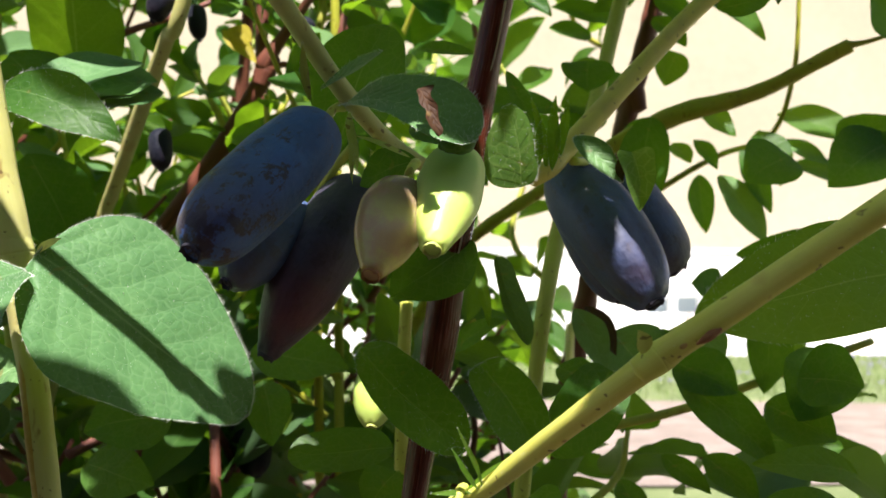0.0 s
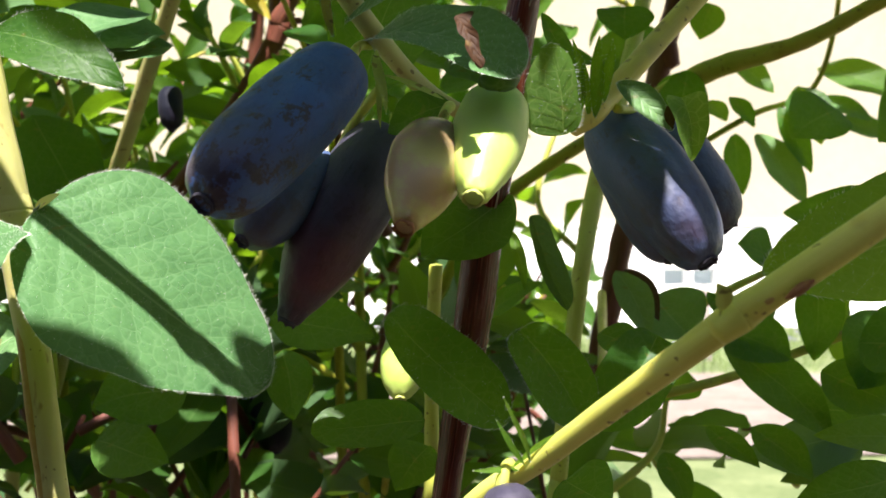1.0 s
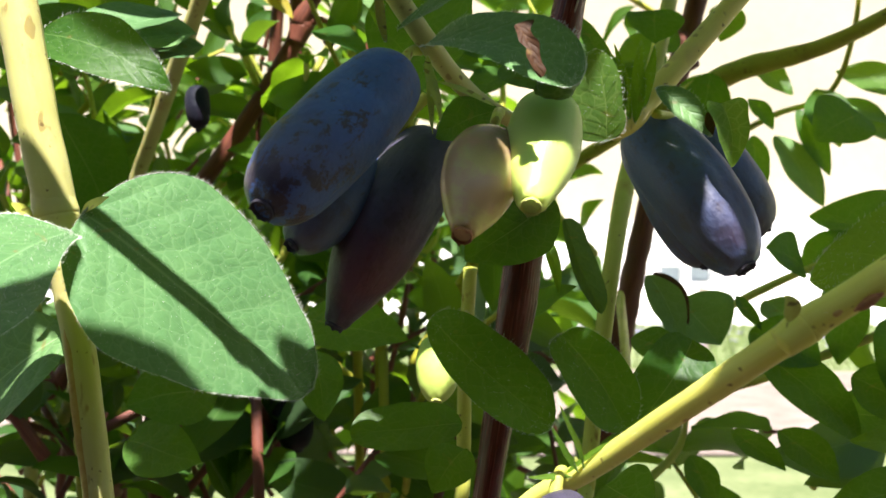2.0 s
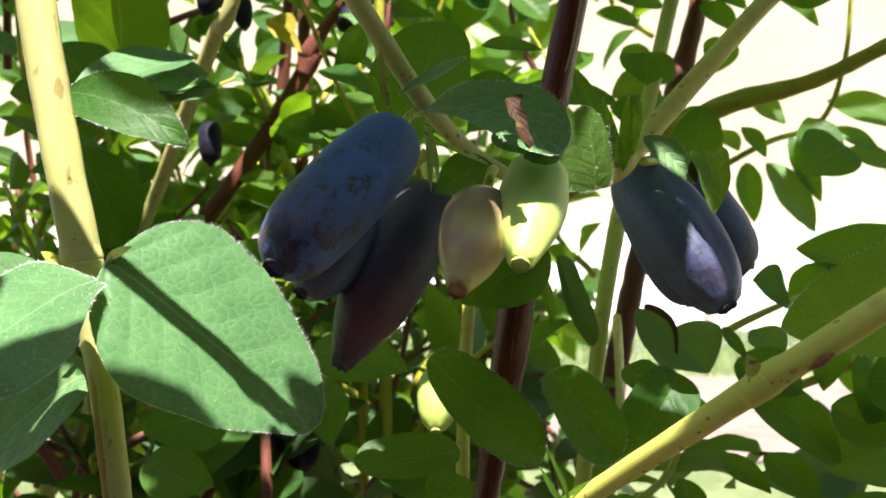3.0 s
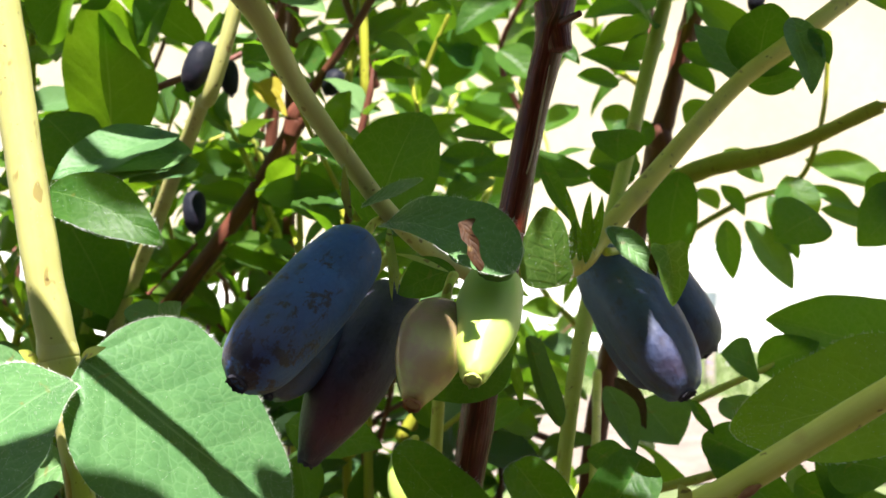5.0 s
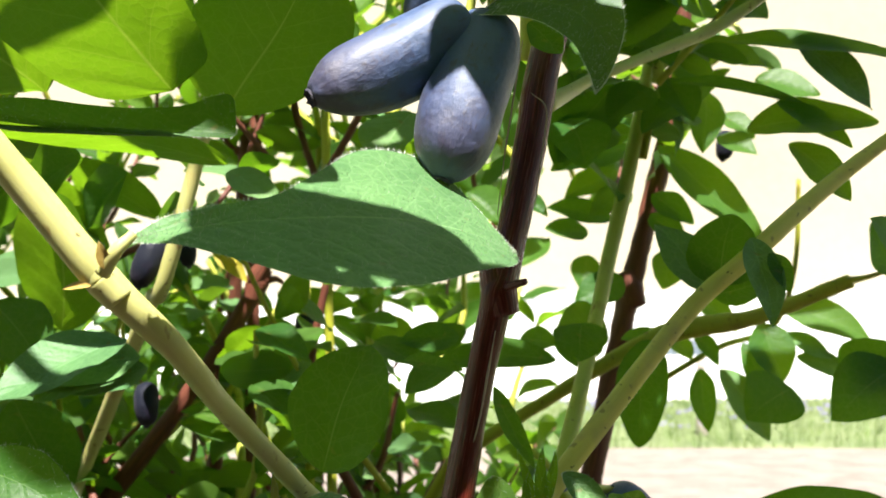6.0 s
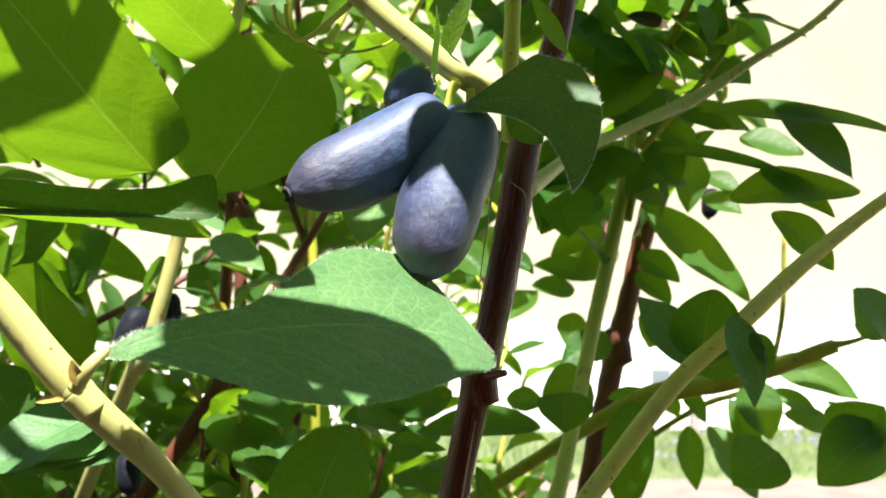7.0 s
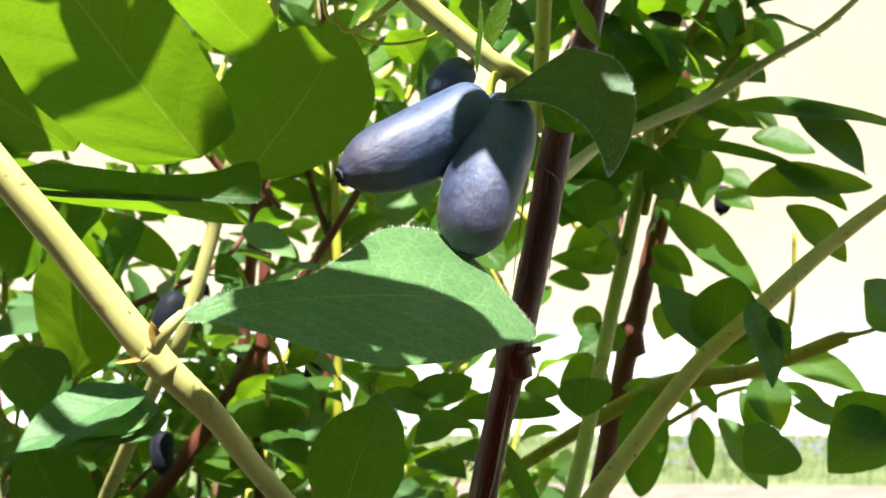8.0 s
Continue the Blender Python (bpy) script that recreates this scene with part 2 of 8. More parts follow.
UNRIPE = unripe_material("unripe_green_skin", rgb(0.40, 0.62, 0.10), rgb(0.58, 0.72, 0.16), rgb(0.48, 0.66, 0.16), 0.4, 0.0)
BLUSHING = unripe_material("ripening_skin", rgb(0.27, 0.160, 0.115), rgb(0.58, 0.52, 0.19), rgb(0.52, 0.28, 0.20), 0.6, gloss=0.24)


def plain_material(name, a, b, scale, rough=0.6, relief=0.3, depth=0.001, detail=5.0):
    m = Nodes(name)
    obj = m.n("TexCoord").outputs["Object"]
    one, two = m.noise(obj, scale, detail), m.noise(obj, scale * 11.0, 3.0)
    col = m.mix(m.ramp(m.math("ADD", m.math("MULTIPLY", one, 0.65), m.math("MULTIPLY", two, 0.35)), 0.35, 0.65), a, b)
    bump = m.n("Bump", None, Strength=relief, Distance=depth, Height=m.math("ADD", one, m.math("MULTIPLY", two, 0.4))).outputs[0]
    return m.end(m.n("BsdfPrincipled", None, Base_Color=col, Roughness=rough, Normal=bump).outputs[0])


HAIR = plain_material("pale_hair", rgb(0.62, 0.66, 0.55), rgb(0.75, 0.78, 0.68), 900.0, 0.5, 0.0)
CALYX = plain_material("dry_calyx", rgb(0.03, 0.03, 0.05), rgb(0.07, 0.06, 0.08), 1500.0, 0.8)
CALYX_SCAR = plain_material("orange_scar", rgb(0.22, 0.07, 0.02), rgb(0.36, 0.16, 0.05), 1300.0, 0.6)
PEEL = plain_material("peeled_bark", rgb(0.34, 0.22, 0.14), rgb(0.55, 0.44, 0.32), 700.0, 0.6)
SHOOT_SCAR = plain_material("healed_scar", rgb(0.42, 0.26, 0.05), rgb(0.52, 0.38, 0.10), 1300.0, 0.5)
CALYX_GREEN = plain_material("green_calyx", rgb(0.50, 0.54, 0.10), rgb(0.60, 0.66, 0.20), 1500.0, 0.6)


# ---- shapes ----
def world_of(ob):
    m = ob.matrix_basis.copy()
    while ob.parent:
        ob = ob.parent
        m = ob.matrix_basis @ m
    return m


def link_mesh(name, data, mat, parent, label="", m=None):
    """A mesh object under its thing, at the world pose m."""
    ob = new(name, data)
    if not data.materials:
        data.materials.append(mat)
    if parent:
        ob.parent = parent
        ob.matrix_basis = world_of(parent).inverted() @ (m or Matrix())
    elif m:
        ob.matrix_basis = m
    if label:
        ob["label"] = label
    return ob


def mesh_of(name, verts, faces, uvs=None, smooth=True):
    data = bpy.data.meshes.new(name)
    data.from_pydata([tuple(p) for p in verts], [], faces)
    if uvs is not None:
        layer = data.uv_layers.new(name="UVMap")
        idx = np.empty(len(data.loops), dtype=np.int32)
        data.loops.foreach_get("vertex_index", idx)
        layer.data.foreach_set("uv", np.asarray(uvs, dtype=np.float32)[idx].ravel())
    data.polygons.foreach_set("use_smooth", [smooth] * len(data.polygons))
    data.update()
    return data


def thing(name, label, category, place=(0, 0, 0), group="", kind=""):
    ob = new(name)
    ob.empty_display_size = 0.01
    ob.location = place
    return tagged(ob, label, category, group, kind)


STATIONS = (0.0, 0.03, 0.1, 0.2, 0.35, 0.5, 0.65, 0.8, 0.9, 0.97, 1.0)


def margin(halves, u):
    """Half widths of one side of a blade at u, smooth through the values at the nine inner STATIONS."""
    line = smooth_line([(a, b, 0.0, 0.0) for a, b in zip(STATIONS, (0.0, *halves, 0.0))], 8)
    return np.maximum(np.interp(u, line[:, 0], line[:, 1]), 0.0)


def leaf_points(width, fold, bend, skew, blunt, wave, seed, nu, nv, quilt, curve=0.0, outline=None):
    """Blade of length 1 along x from (0,0,0) to (1,0,0); returns the grid of vertices, the faces and the uvs. outline: half widths of both sides."""
    u = 0.5 - 0.5 * np.cos(np.pi * np.linspace(0.0, 1.0, nu + 1))
    prof = np.sin(np.pi * np.clip(u, 0.002, 0.998) ** skew) ** blunt
    theta = radians(bend) * (u - 0.5) + radians(bend) * 0.25 * np.sin(2 * np.pi * u) * 0.3
    du = np.diff(u)
    cx = np.concatenate([[0], np.cumsum(np.cos((theta[1:] + theta[:-1]) / 2) * du)])
    cz = np.concatenate([[0], np.cumsum(-np.sin((theta[1:] + theta[:-1]) / 2) * du)])
    turn = math.atan2(cz[-1], cx[-1])
    size = math.hypot(cx[-1], cz[-1])
    cx, cz = (cx * math.cos(turn) + cz * math.sin(turn)) / size, (cz * math.cos(turn) - cx * math.sin(turn)) / size
    nx, nz = np.sin(theta + turn), np.cos(theta + turn)
    sides = [0.5 * width * prof] * 2
    if outline:
        sides = [margin(outline[0], u), margin(outline[1], u)]
    rng = np.random.RandomState(seed)
    ph = rng.rand(6) * 6.28
    sway = 0.035 * np.sin(np.pi * u) * np.sin(2.2 * u + ph[0]) + 4.0 * curve * u * (1.0 - u)
    verts, uvs = [], []
    for i in range(nu + 1):
        for j in range(nv + 1):
            v = 2.0 * j / nv - 1.0
            half = sides[0][i] if v > 0 else sides[1][i]
            a = abs(v)
            rise = half * (a ** 1.15) * math.sin(radians(fold))
            rise += wave * width * a * a * (math.sin(7.0 * u[i] + ph[1] + (2.0 if v > 0 else 0)) + 0.6 * math.sin(13.0 * u[i] + ph[2] - v))
            rise += quilt * width * math.cos(2 * np.pi * 6.5 * (u[i] - 0.24 * a ** 0.8)) * a * (1.2 - a)
            edge = 1.0 + 0.012 * math.sin(17.0 * u[i] + ph[3] + v) * a + 0.006 * math.sin(31.0 * u[i] + ph[4]) * a
            side = half * v * math.cos(radians(fold) * 0.8) * edge + sway[i]
            verts.append((cx[i] + nx[i] * rise, side, cz[i] + nz[i] * rise))
            uvs.append((u[i], v * 0.5 + 0.5))
    row = nv + 1
    faces = [(i * row + j, (i + 1) * row + j, (i + 1) * row + j + 1, i * row + j + 1) for i in range(nu) for j in range(nv)]
    return verts, faces, uvs


def leaf_pose(base, tip, rise):
    """Pose whose x runs from base to tip and whose z is the blade's upper side: 0 degrees faces south, 90 the sky, more faces away north."""
    base, tip = Vector(base) * MM, Vector(tip) * MM
    x = (tip - base).normalized()
    z = Vector((0.0, -math.cos(radians(rise)), math.sin(radians(rise))))
    z = (z - x * z.dot(x)).normalized()
    y = z.cross(x)
    m = Matrix((x, y, z)).transposed().to_4x4()
    m.translation = base
    return m, (tip - base).length


LEAF_COUNT = [0]


def leaf(parent, base, tip, width, rise=25, bend=25, fold=12, mat=None, skew=0.85, blunt=0.84, wave=0.025, fine=False, hairs=0, name="leaf", label="", curve=0.0, outline=None):
    """A leaf of its own shape. base, tip, width and outline in millimetres."""
    LEAF_COUNT[0] += 1
    m, length = leaf_pose(base, tip, rise)
    wide = width * MM / length
    nu, nv = (40, 20) if fine else (22, 8)
    if outline:
        nu, nv = 64, 28
        outline = [[h * MM / length for h in half] for half in outline]
    verts, faces, uvs = leaf_points(wide, fold, bend, skew, blunt, wave, LEAF_COUNT[0], nu, nv, 0.007 if fine else 0.012, curve, outline)
    verts = [tuple(c * length for c in p) for p in verts]
    ob = link_mesh(name, mesh_of("leaf", verts, faces, uvs), mat or LEAF, parent, label, m)
    if hairs:
        fringe(ob, verts, nu, nv, hairs, width)
    return ob


def fringe(ob, verts, nu, nv, count, width):
    """Fine pale hairs that stand out along the margin of a blade, and a few on its face."""
    rng = random.Random(count + nu)
    small = min(1.0, 0.2 + width / 8.0)
    row = nv + 1
    vs, fs = [], []
    mid = [Vector(verts[i * row + nv // 2]) for i in range(nu + 1)]

    def hair(p, way, long):
        side = way.cross(Vector((0.3, 0.5, 1))).normalized() * 0.00002
        droop = Vector((0.25 * (rng.random() - 0.5), 0.25 * (rng.random() - 0.5), 0.3 * rng.random())) * long
        a = len(vs)
        vs.extend([tuple(p - side), tuple(p + side), tuple(p + (way * long + droop) * small)])
        fs.append((a, a + 1, a + 2))

    for k in range(count):
        f = rng.random() * (nu - 1)
        i, s = int(f), f % 1
        for j in (0, nv):
            p = Vector(verts[i * row + j]).lerp(Vector(verts[(i + 1) * row + j]), s)
            out = (p - mid[i].lerp(mid[i + 1], s)).normalized()
            out = (out + Vector((rng.uniform(-0.5, 0.5), 0, rng.uniform(-0.1, 0.5)))).normalized()
            hair(p, out, rng.uniform(0.0002, 0.00075))
    for k in range(3 * count):
        i, j = rng.randrange(nu), rng.randrange(1, nv)
        p = Vector(verts[i * row + j]).lerp(Vector(verts[(i + 1) * row + j - 1]), rng.random())
        hair(p, Vector((rng.uniform(-0.6, 0.6), rng.uniform(-0.6, 0.6), 1)).normalized(), rng.uniform(0.0002, 0.0004))
    link_mesh("hair_fringe", mesh_of("hairs", vs, fs, None, False), HAIR, ob, "fine white hairs on the leaf margin", world_of(ob))


def smooth_line(points, steps):
    """Points (x, y, z, radius) on a smooth line through the given ones."""
    p = [np.array(q, float) for q in points]
    p = [2 * p[0] - p[1]] + p + [2 * p[-1] - p[-2]]
    out = []
    for a, b, c, d in zip(p, p[1:], p[2:], p[3:]):
        for k in range(steps):
            s = k / steps
            out.append(0.5 * (2 * b + (c - a) * s + (2 * a - 5 * b + 4 * c - d) * s * s + (3 * b - a - 3 * c + d) * s ** 3))
    out.append(p[-2])
    return np.array(out)


def tube_mesh(points, steps=8, sides=12, rough=0.04, cap=True, seed=0):
    line = smooth_line(points, steps)
    n = len(line)
    centre, radius = line[:, :3] * MM, line[:, 3] * MM
    tang = np.gradient(centre, axis=0)
    tang /= np.linalg.norm(tang, axis=1)[:, None]
    ref = np.array((0.0, 0.0, 1.0)) if abs(tang[0][2]) < 0.9 else np.array((1.0, 0.0, 0.0))
    rng = np.random.RandomState(seed)
    ph = rng.rand(4) * 6.28
    run = np.concatenate([[0], np.cumsum(np.linalg.norm(np.diff(centre, axis=0), axis=1))])
    verts, uvs, faces = [], [], []
    for i in range(n):
        ref = ref - tang[i] * (ref @ tang[i])
        ref /= np.linalg.norm(ref)
        bi = np.cross(tang[i], ref)
        for j in range(sides + 1):
            a = 2 * np.pi * j / sides
            r = radius[i] * (1 + rough * math.sin(2 * a + ph[0] + run[i] * 90) + rough * 0.7 * math.sin(3 * a + ph[1] - run[i] * 210) + rough * 0.6 * math.sin(run[i] * 700 + ph[2]))
            verts.append(centre[i] + (ref * math.cos(a) + bi * math.sin(a)) * r)
            uvs.append((j / sides, run[i] * 40.0))
    row = sides + 1
    for i in range(n - 1):
        for j in range(sides):
            faces.append((i * row + j, i * row + j + 1, (i + 1) * row + j + 1, (i + 1) * row + j))
    if cap:
        for i, s in ((0, -1), (n - 1, 1)):
            verts.append(centre[i] + tang[i] * s * radius[i] * 0.25)
            uvs.append((0.5, run[i] * 40.0))
            c = len(verts) - 1
            for j in range(sides):
                a, b = i * row + j, i * row + j + 1
                faces.append((c, b, a) if s < 0 else (c, a, b))
    return mesh_of("tube", verts, faces, uvs)


def stem(parent, mat, points, name="stem", sides=14, steps=8, rough=0.03, label="", seed=0):
    return link_mesh(name, tube_mesh(points, steps, sides, rough, True, seed), mat, parent, label)


def extend(parent, mat, line, which, end):
    """Carries a stem on from one end of its line to the ground or to the limb that it grows from."""
    x, y, z, r = line[which]
    bx, by, bz, _ = line[which - 1 if which < 0 else which + 1]
    ex, ey, ez = end
    way = Vector((x - bx, y - by, z - bz)).normalized() * 0.07 * (Vector(end) - Vector((x, y, z))).length
    mid = ((x + way.x + ex) / 2, (y + way.y + ey) / 2, (z + way.z + ez) / 2)
    stem(parent, mat, [(x - way.x * 0.02, y - way.y * 0.02, z - way.z * 0.02, r), (x + way.x, y + way.y, z + way.z, r * 1.05), (*mid, r * 1.15), (ex, ey, ez, r * 1.3)], "stem", 12, 8, 0.03)


def node_ring(parent, mat, at, axis, radius, name="node"):
    """The swollen joint of a shoot, with a ridge round it."""
    axis = Vector(axis).normalized()
    pts = []
    for s, r in ((-1.2, 0.90), (-0.6, 1.0), (-0.12, 1.07), (0.0, 1.045), (0.12, 1.08), (0.6, 1.0), (1.2, 0.90)):
        q = Vector(at) + axis * (s * radius * 1.3)
        pts.append((q.x, q.y, q.z, radius * r))
    return stem(parent, mat, pts, name, 16, 5, 0.03)


def stem_hairs(parent, points, count, seed=1, long=(0.35, 0.9)):
    """Short stiff pale hairs all round a shoot."""
    line = smooth_line(points, 8)
    rng = random.Random(seed)
    vs, fs = [], []
    for k in range(count):
        f = rng.random() * (len(line) - 1.001)
        i, s = int(f), f % 1
        q = line[i] * (1 - s) + line[i + 1] * s
        ax = Vector(line[i + 1][:3] - line[i][:3]).normalized()
        out = Vector((rng.gauss(0, 1), rng.gauss(0, 1), rng.gauss(0, 1)))
        out = (out - ax * out.dot(ax)).normalized()
        p = (Vector(q[:3]) + out * q[3] * 0.97) * MM
        tipw = (out + ax * rng.uniform(-0.5, 0.3)).normalized() * rng.uniform(*long) * MM
        side = ax.cross(out) * 0.00002
        a = len(vs)
        vs.extend([tuple(p - side), tuple(p + side), tuple(p + tipw)])
        fs.append((a, a + 1, a + 2))
    return link_mesh("hairs", mesh_of("hairs", vs, fs, None, False), HAIR, parent, "fine pale hairs on the shoot")


def berry(base, tip, radius, mat, label, stalk=None, lobes=(), bend=0.06, full=2.5, skew=0.9, taper=0.0, cut=0.008, seed=0, calyx=CALYX, fine=True, group="honeysuckle berries", rise=15, hang=SHOOT_GREEN, profile=()):
    """A hanging berry from its stalk end (base) to the dried calyx (tip), with parts skin, calyx and stalk. lobes: grooves as (angle, depth, breadth)."""
    m, length = leaf_pose(base, tip, rise)
    top = thing("honeysuckle_berry", label, "berry", m.translation, group)
    nu, nv = (44, 40) if fine else (16, 14)
    neck = max(0.0, 1.0 - abs(2.0 * (1.0 - cut) ** skew - 1.0) ** full) ** (1.0 / full) * (1.0 - taper)
    if profile:
        sweep = smooth_line([(a, b, 0.0, 0.0) for a, b in zip((0.0, 0.04, 0.12, 0.3, 0.5, 0.7, 0.85, 0.95, 1.0), profile)], 8)
        neck = profile[-1]
    rng = np.random.RandomState(seed + 5)
    ph = rng.rand(6) * 6.28
    r0 = radius * MM
    verts, uvs, faces = [], [], []
    rows = list(np.linspace(0.0, 1.0, nu + 1)) + [0.998, 0.993]
    for i, u in enumerate(rows):
        uu = min(max(u, 0.001), 1.0)
        along = (uu * (1.0 - cut)) ** skew
        r = max(0.0, 1.0 - abs(2.0 * along - 1.0) ** full) ** (1.0 / full) * (1.0 - taper * uu * uu)
        if profile:
            r = float(np.interp(uu, sweep[:, 0], sweep[:, 1])) * min(1.0, u / 0.004 + 0.05)
        if i == nu + 1:
            r *= 0.8
        if i == nu + 2:
            r *= 0.02
        sag = bend * length * math.sin(math.pi * uu)
        for j in range(nv + 1):
            a = 2 * math.pi * j / nv
            k = 1.0
            for angle, depth, breadth in lobes:
                d = (a - radians(angle) + math.pi) % (2 * math.pi) - math.pi
                k -= depth * math.exp(-(d / breadth) ** 2) * math.sin(math.pi * min(1.0, uu * 1.02)) ** 0.5
            k += 0.022 * math.sin(2 * a + ph[0] + 3 * uu) + 0.018 * math.sin(3 * a + ph[1] - 5 * uu) + 0.02 * math.sin(7 * uu + ph[2] + a) + 0.008 * math.sin(5 * a + 17 * uu + ph[3])
            if uu > 0.96:
                k += 0.10 * math.sin(5 * a + ph[4])
            verts.append((u * length, math.cos(a) * r * r0 * k, math.sin(a) * r * r0 * k + sag))
            uvs.append((j / nv, min(u, 1.0)))
    row = nv + 1
    for i in range(len(rows) - 1):
        for j in range(nv):
            faces.append((i * row + j, i * row + j + 1, (i + 1) * row + j + 1, (i + 1) * row + j))
    link_mesh("skin", mesh_of("berry", verts, faces, uvs), mat, top, "", m)
    # ragged dry calyx round the end
    vs, fs = [], []
    n = 22
    for j in range(n):
        a = 2 * math.pi * j / n
        c, s = math.cos(a), math.sin(a)
        rr = neck * 0.94 * r0
        tooth = 0.25 + 0.55 * (j % 4 == 0) + 0.25 * rng.rand()
        vs.append((length * 0.985, c * rr * 1.0, s * rr * 1.0))
        vs.append((length * 1.0 + 0.0002, c * rr * 1.03, s * rr * 1.03))
        vs.append((length * 1.0 + 0.0002 + 0.0005 * tooth, c * rr * (0.85 + 0.2 * rng.rand()), s * rr * (0.85 + 0.2 * rng.rand())))
        vs.append((length * 0.99, c * rr * 0.8, s * rr * 0.8))
    for j in range(n):
        p, q = 4 * j, 4 * ((j + 1) % n)
        fs += [(p, p + 1, q + 1, q), (p + 1, p + 2, q + 2, q + 1), (p + 2, p + 3, q + 3, q + 2)]
    link_mesh("calyx", mesh_of("calyx", vs, fs), calyx, top, "ragged dry calyx rim", m)
    if stalk:
        b = Vector(base)
        inward = (Vector(tip) - b).normalized() * 1.0
        e = Vector(stalk)
        mid = (b + e) / 2 + Vector((0, -0.4, 0.8))
        stem(top, hang, [(*e, 0.75), (*mid, 0.6), (*b, 0.75), (*(b + inward), 0.8)], "stalk", 10, 6)
    return top



# ---- the near shoots, leaves and berries ----

left_shoot = thing("young_shoot", "stout yellow-green hairy young shoot with a leaf pair", "shoot", Vector((-51.4, 142.0, 749.7)) * MM)
left_shoot_line = [(-73.1, 140.0, 888.1, 2.40), (-66.2, 140.0, 848.0, 2.50), (-63.6, 140.0, 832.2, 2.52), (-60.7, 140.0, 816.4, 2.56), (-58.6, 141.0, 805.4, 2.64), (-56.8, 141.0, 794.4, 2.12), (-54.4, 141.0, 778.8, 1.88), (-51.4, 142.0, 749.7, 1.82)]
stem(left_shoot, SHOOT, left_shoot_line, sides=20)
stem_hairs(left_shoot, left_shoot_line, 420, 3)
node_ring(left_shoot, SHOOT, (-58.7, 141.0, 805.0), (-0.7, 0.0, 3.5), 2.72)
leaf(left_shoot, (-55.0, 139.0, 805.1), (-50.1, 135.0, 807.0), 1.9, 30, 30, 5, SHOOT_GREEN, name="bract")
leaf(left_shoot, (-60.9, 139.0, 804.5), (-62.8, 137.0, 806.4), 1.6, 30, 30, 5, SHOOT_GREEN, name="bract")
leaf(left_shoot, (-53.9, 136.5, 805.2), (-27.4, 145.0, 782.6), 28.8, 52, 25, 4, LEAF_DUSTY, fine=True, hairs=620, wave=0.006, outline=((6.5, 11.5, 14.8, 16.0, 15.0, 12.8, 9.6, 6.6, 3.4), (6.0, 10.0, 13.4, 15.0, 13.2, 10.8, 7.4, 4.8, 2.6)))
leaf(left_shoot, (-53.9, 133.0, 802.8), (-67.3, 112.0, 789.9), 22.4, 58, 30, 5, LEAF_DUSTY, fine=True, hairs=420, wave=0.006, outline=((2.2, 3.2, 5.0, 8.0, 10.5, 12.0, 11.0, 8.0, 4.0), (6.5, 8.6, 9.0, 8.4, 7.5, 6.5, 5.5, 4.0, 2.0)))
leaf(left_shoot, (-66.9, 150.0, 803.4), (-87.1, 160.0, 802.9), 7.3, 30, 20, 10, LEAF_DUSTY)
leaf(left_shoot, (-58.9, 146.0, 790.2), (-77.2, 146.0, 775.9), 18.5, 45, 25, 15, LEAF_DUSTY, fine=True)
leaf(left_shoot, (-62.7, 146.0, 829.0), (-44.9, 143.0, 821.0), 9.6, 30, 45, 10, LEAF, fine=True, hairs=160, skew=0.75)

front_shoot = thing("young_shoot", "smooth yellow-green young shoot bearing berries and leaves", "shoot", Vector((-1.1, 140.0, 816.7)) * MM)
front_shoot_line = [(-63.0, 96.5, 892.2, 1.74), (-45.7, 99.5, 871.4, 1.72), (-37.7, 102.8, 861.0, 1.70), (-31.1, 105.5, 852.4, 1.72), (-25.2, 110.0, 845.6, 1.42), (-22.1, 119.0, 838.9, 1.36), (-17.4, 126.0, 832.0, 1.30), (-12.6, 132.0, 825.6, 1.26), (-7.3, 140.0, 820.4, 1.12), (-1.1, 143.0, 816.7, 0.92)]
stem(front_shoot, SHOOT, front_shoot_line, sides=20)
node_ring(front_shoot, SHOOT, (-31.1, 105.5, 852.4), (2.0, 0.6, -2.5), 1.76)
stem_hairs(front_shoot, front_shoot_line, 160, 7, (0.15, 0.4))
leaf(front_shoot, (-27.2, 101.0, 855.9), (11.3, 122.0, 856.0), 25.1, 48, 45, 3, LEAF_DUSTY, fine=True, hairs=760, wave=0.006, outline=((1.0, 2.4, 3.0, 4.4, 9.3, 14.0, 15.0, 12.4, 5.2), (1.2, 3.1, 6.9, 12.0, 13.8, 12.0, 8.3, 6.0, 3.0)))
stem(front_shoot, SHOOT, [(-29.6, 101.0, 852.7, 0.82), (-28.0, 100.0, 854.8, 0.70), (-26.7, 101.0, 856.5, 0.49)], "petiole", 10)
leaf(front_shoot, (-28.7, 100.4, 852.9), (-29.4, 99.0, 855.6), 1.4, 30, 30, 25, SHOOT_SCAR, name="bract")
leaf(front_shoot, (-31.6, 103.6, 851.6), (-35.0, 105.0, 851.4), 1.0, 30, 20, 25, SHOOT_SCAR, name="bract")
leaf(front_shoot, (-15.3, 129.0, 825.6), (-7.0, 119.0, 828.1), 2.5, 25, -10, 20, LEAF_DUSTY, name="bract", hairs=60)
leaf(front_shoot, (-16.6, 128.0, 823.9), (-17.3, 125.0, 830.6), 1.1, 30, 20, 10, SHOOT_GREEN, name="bract", hairs=30)
leaf(front_shoot, (-12.0, 132.0, 823.2), (-10.4, 124.0, 814.4), 1.2, 30, 20, 10, SHOOT_GREEN, name="bract", hairs=20)
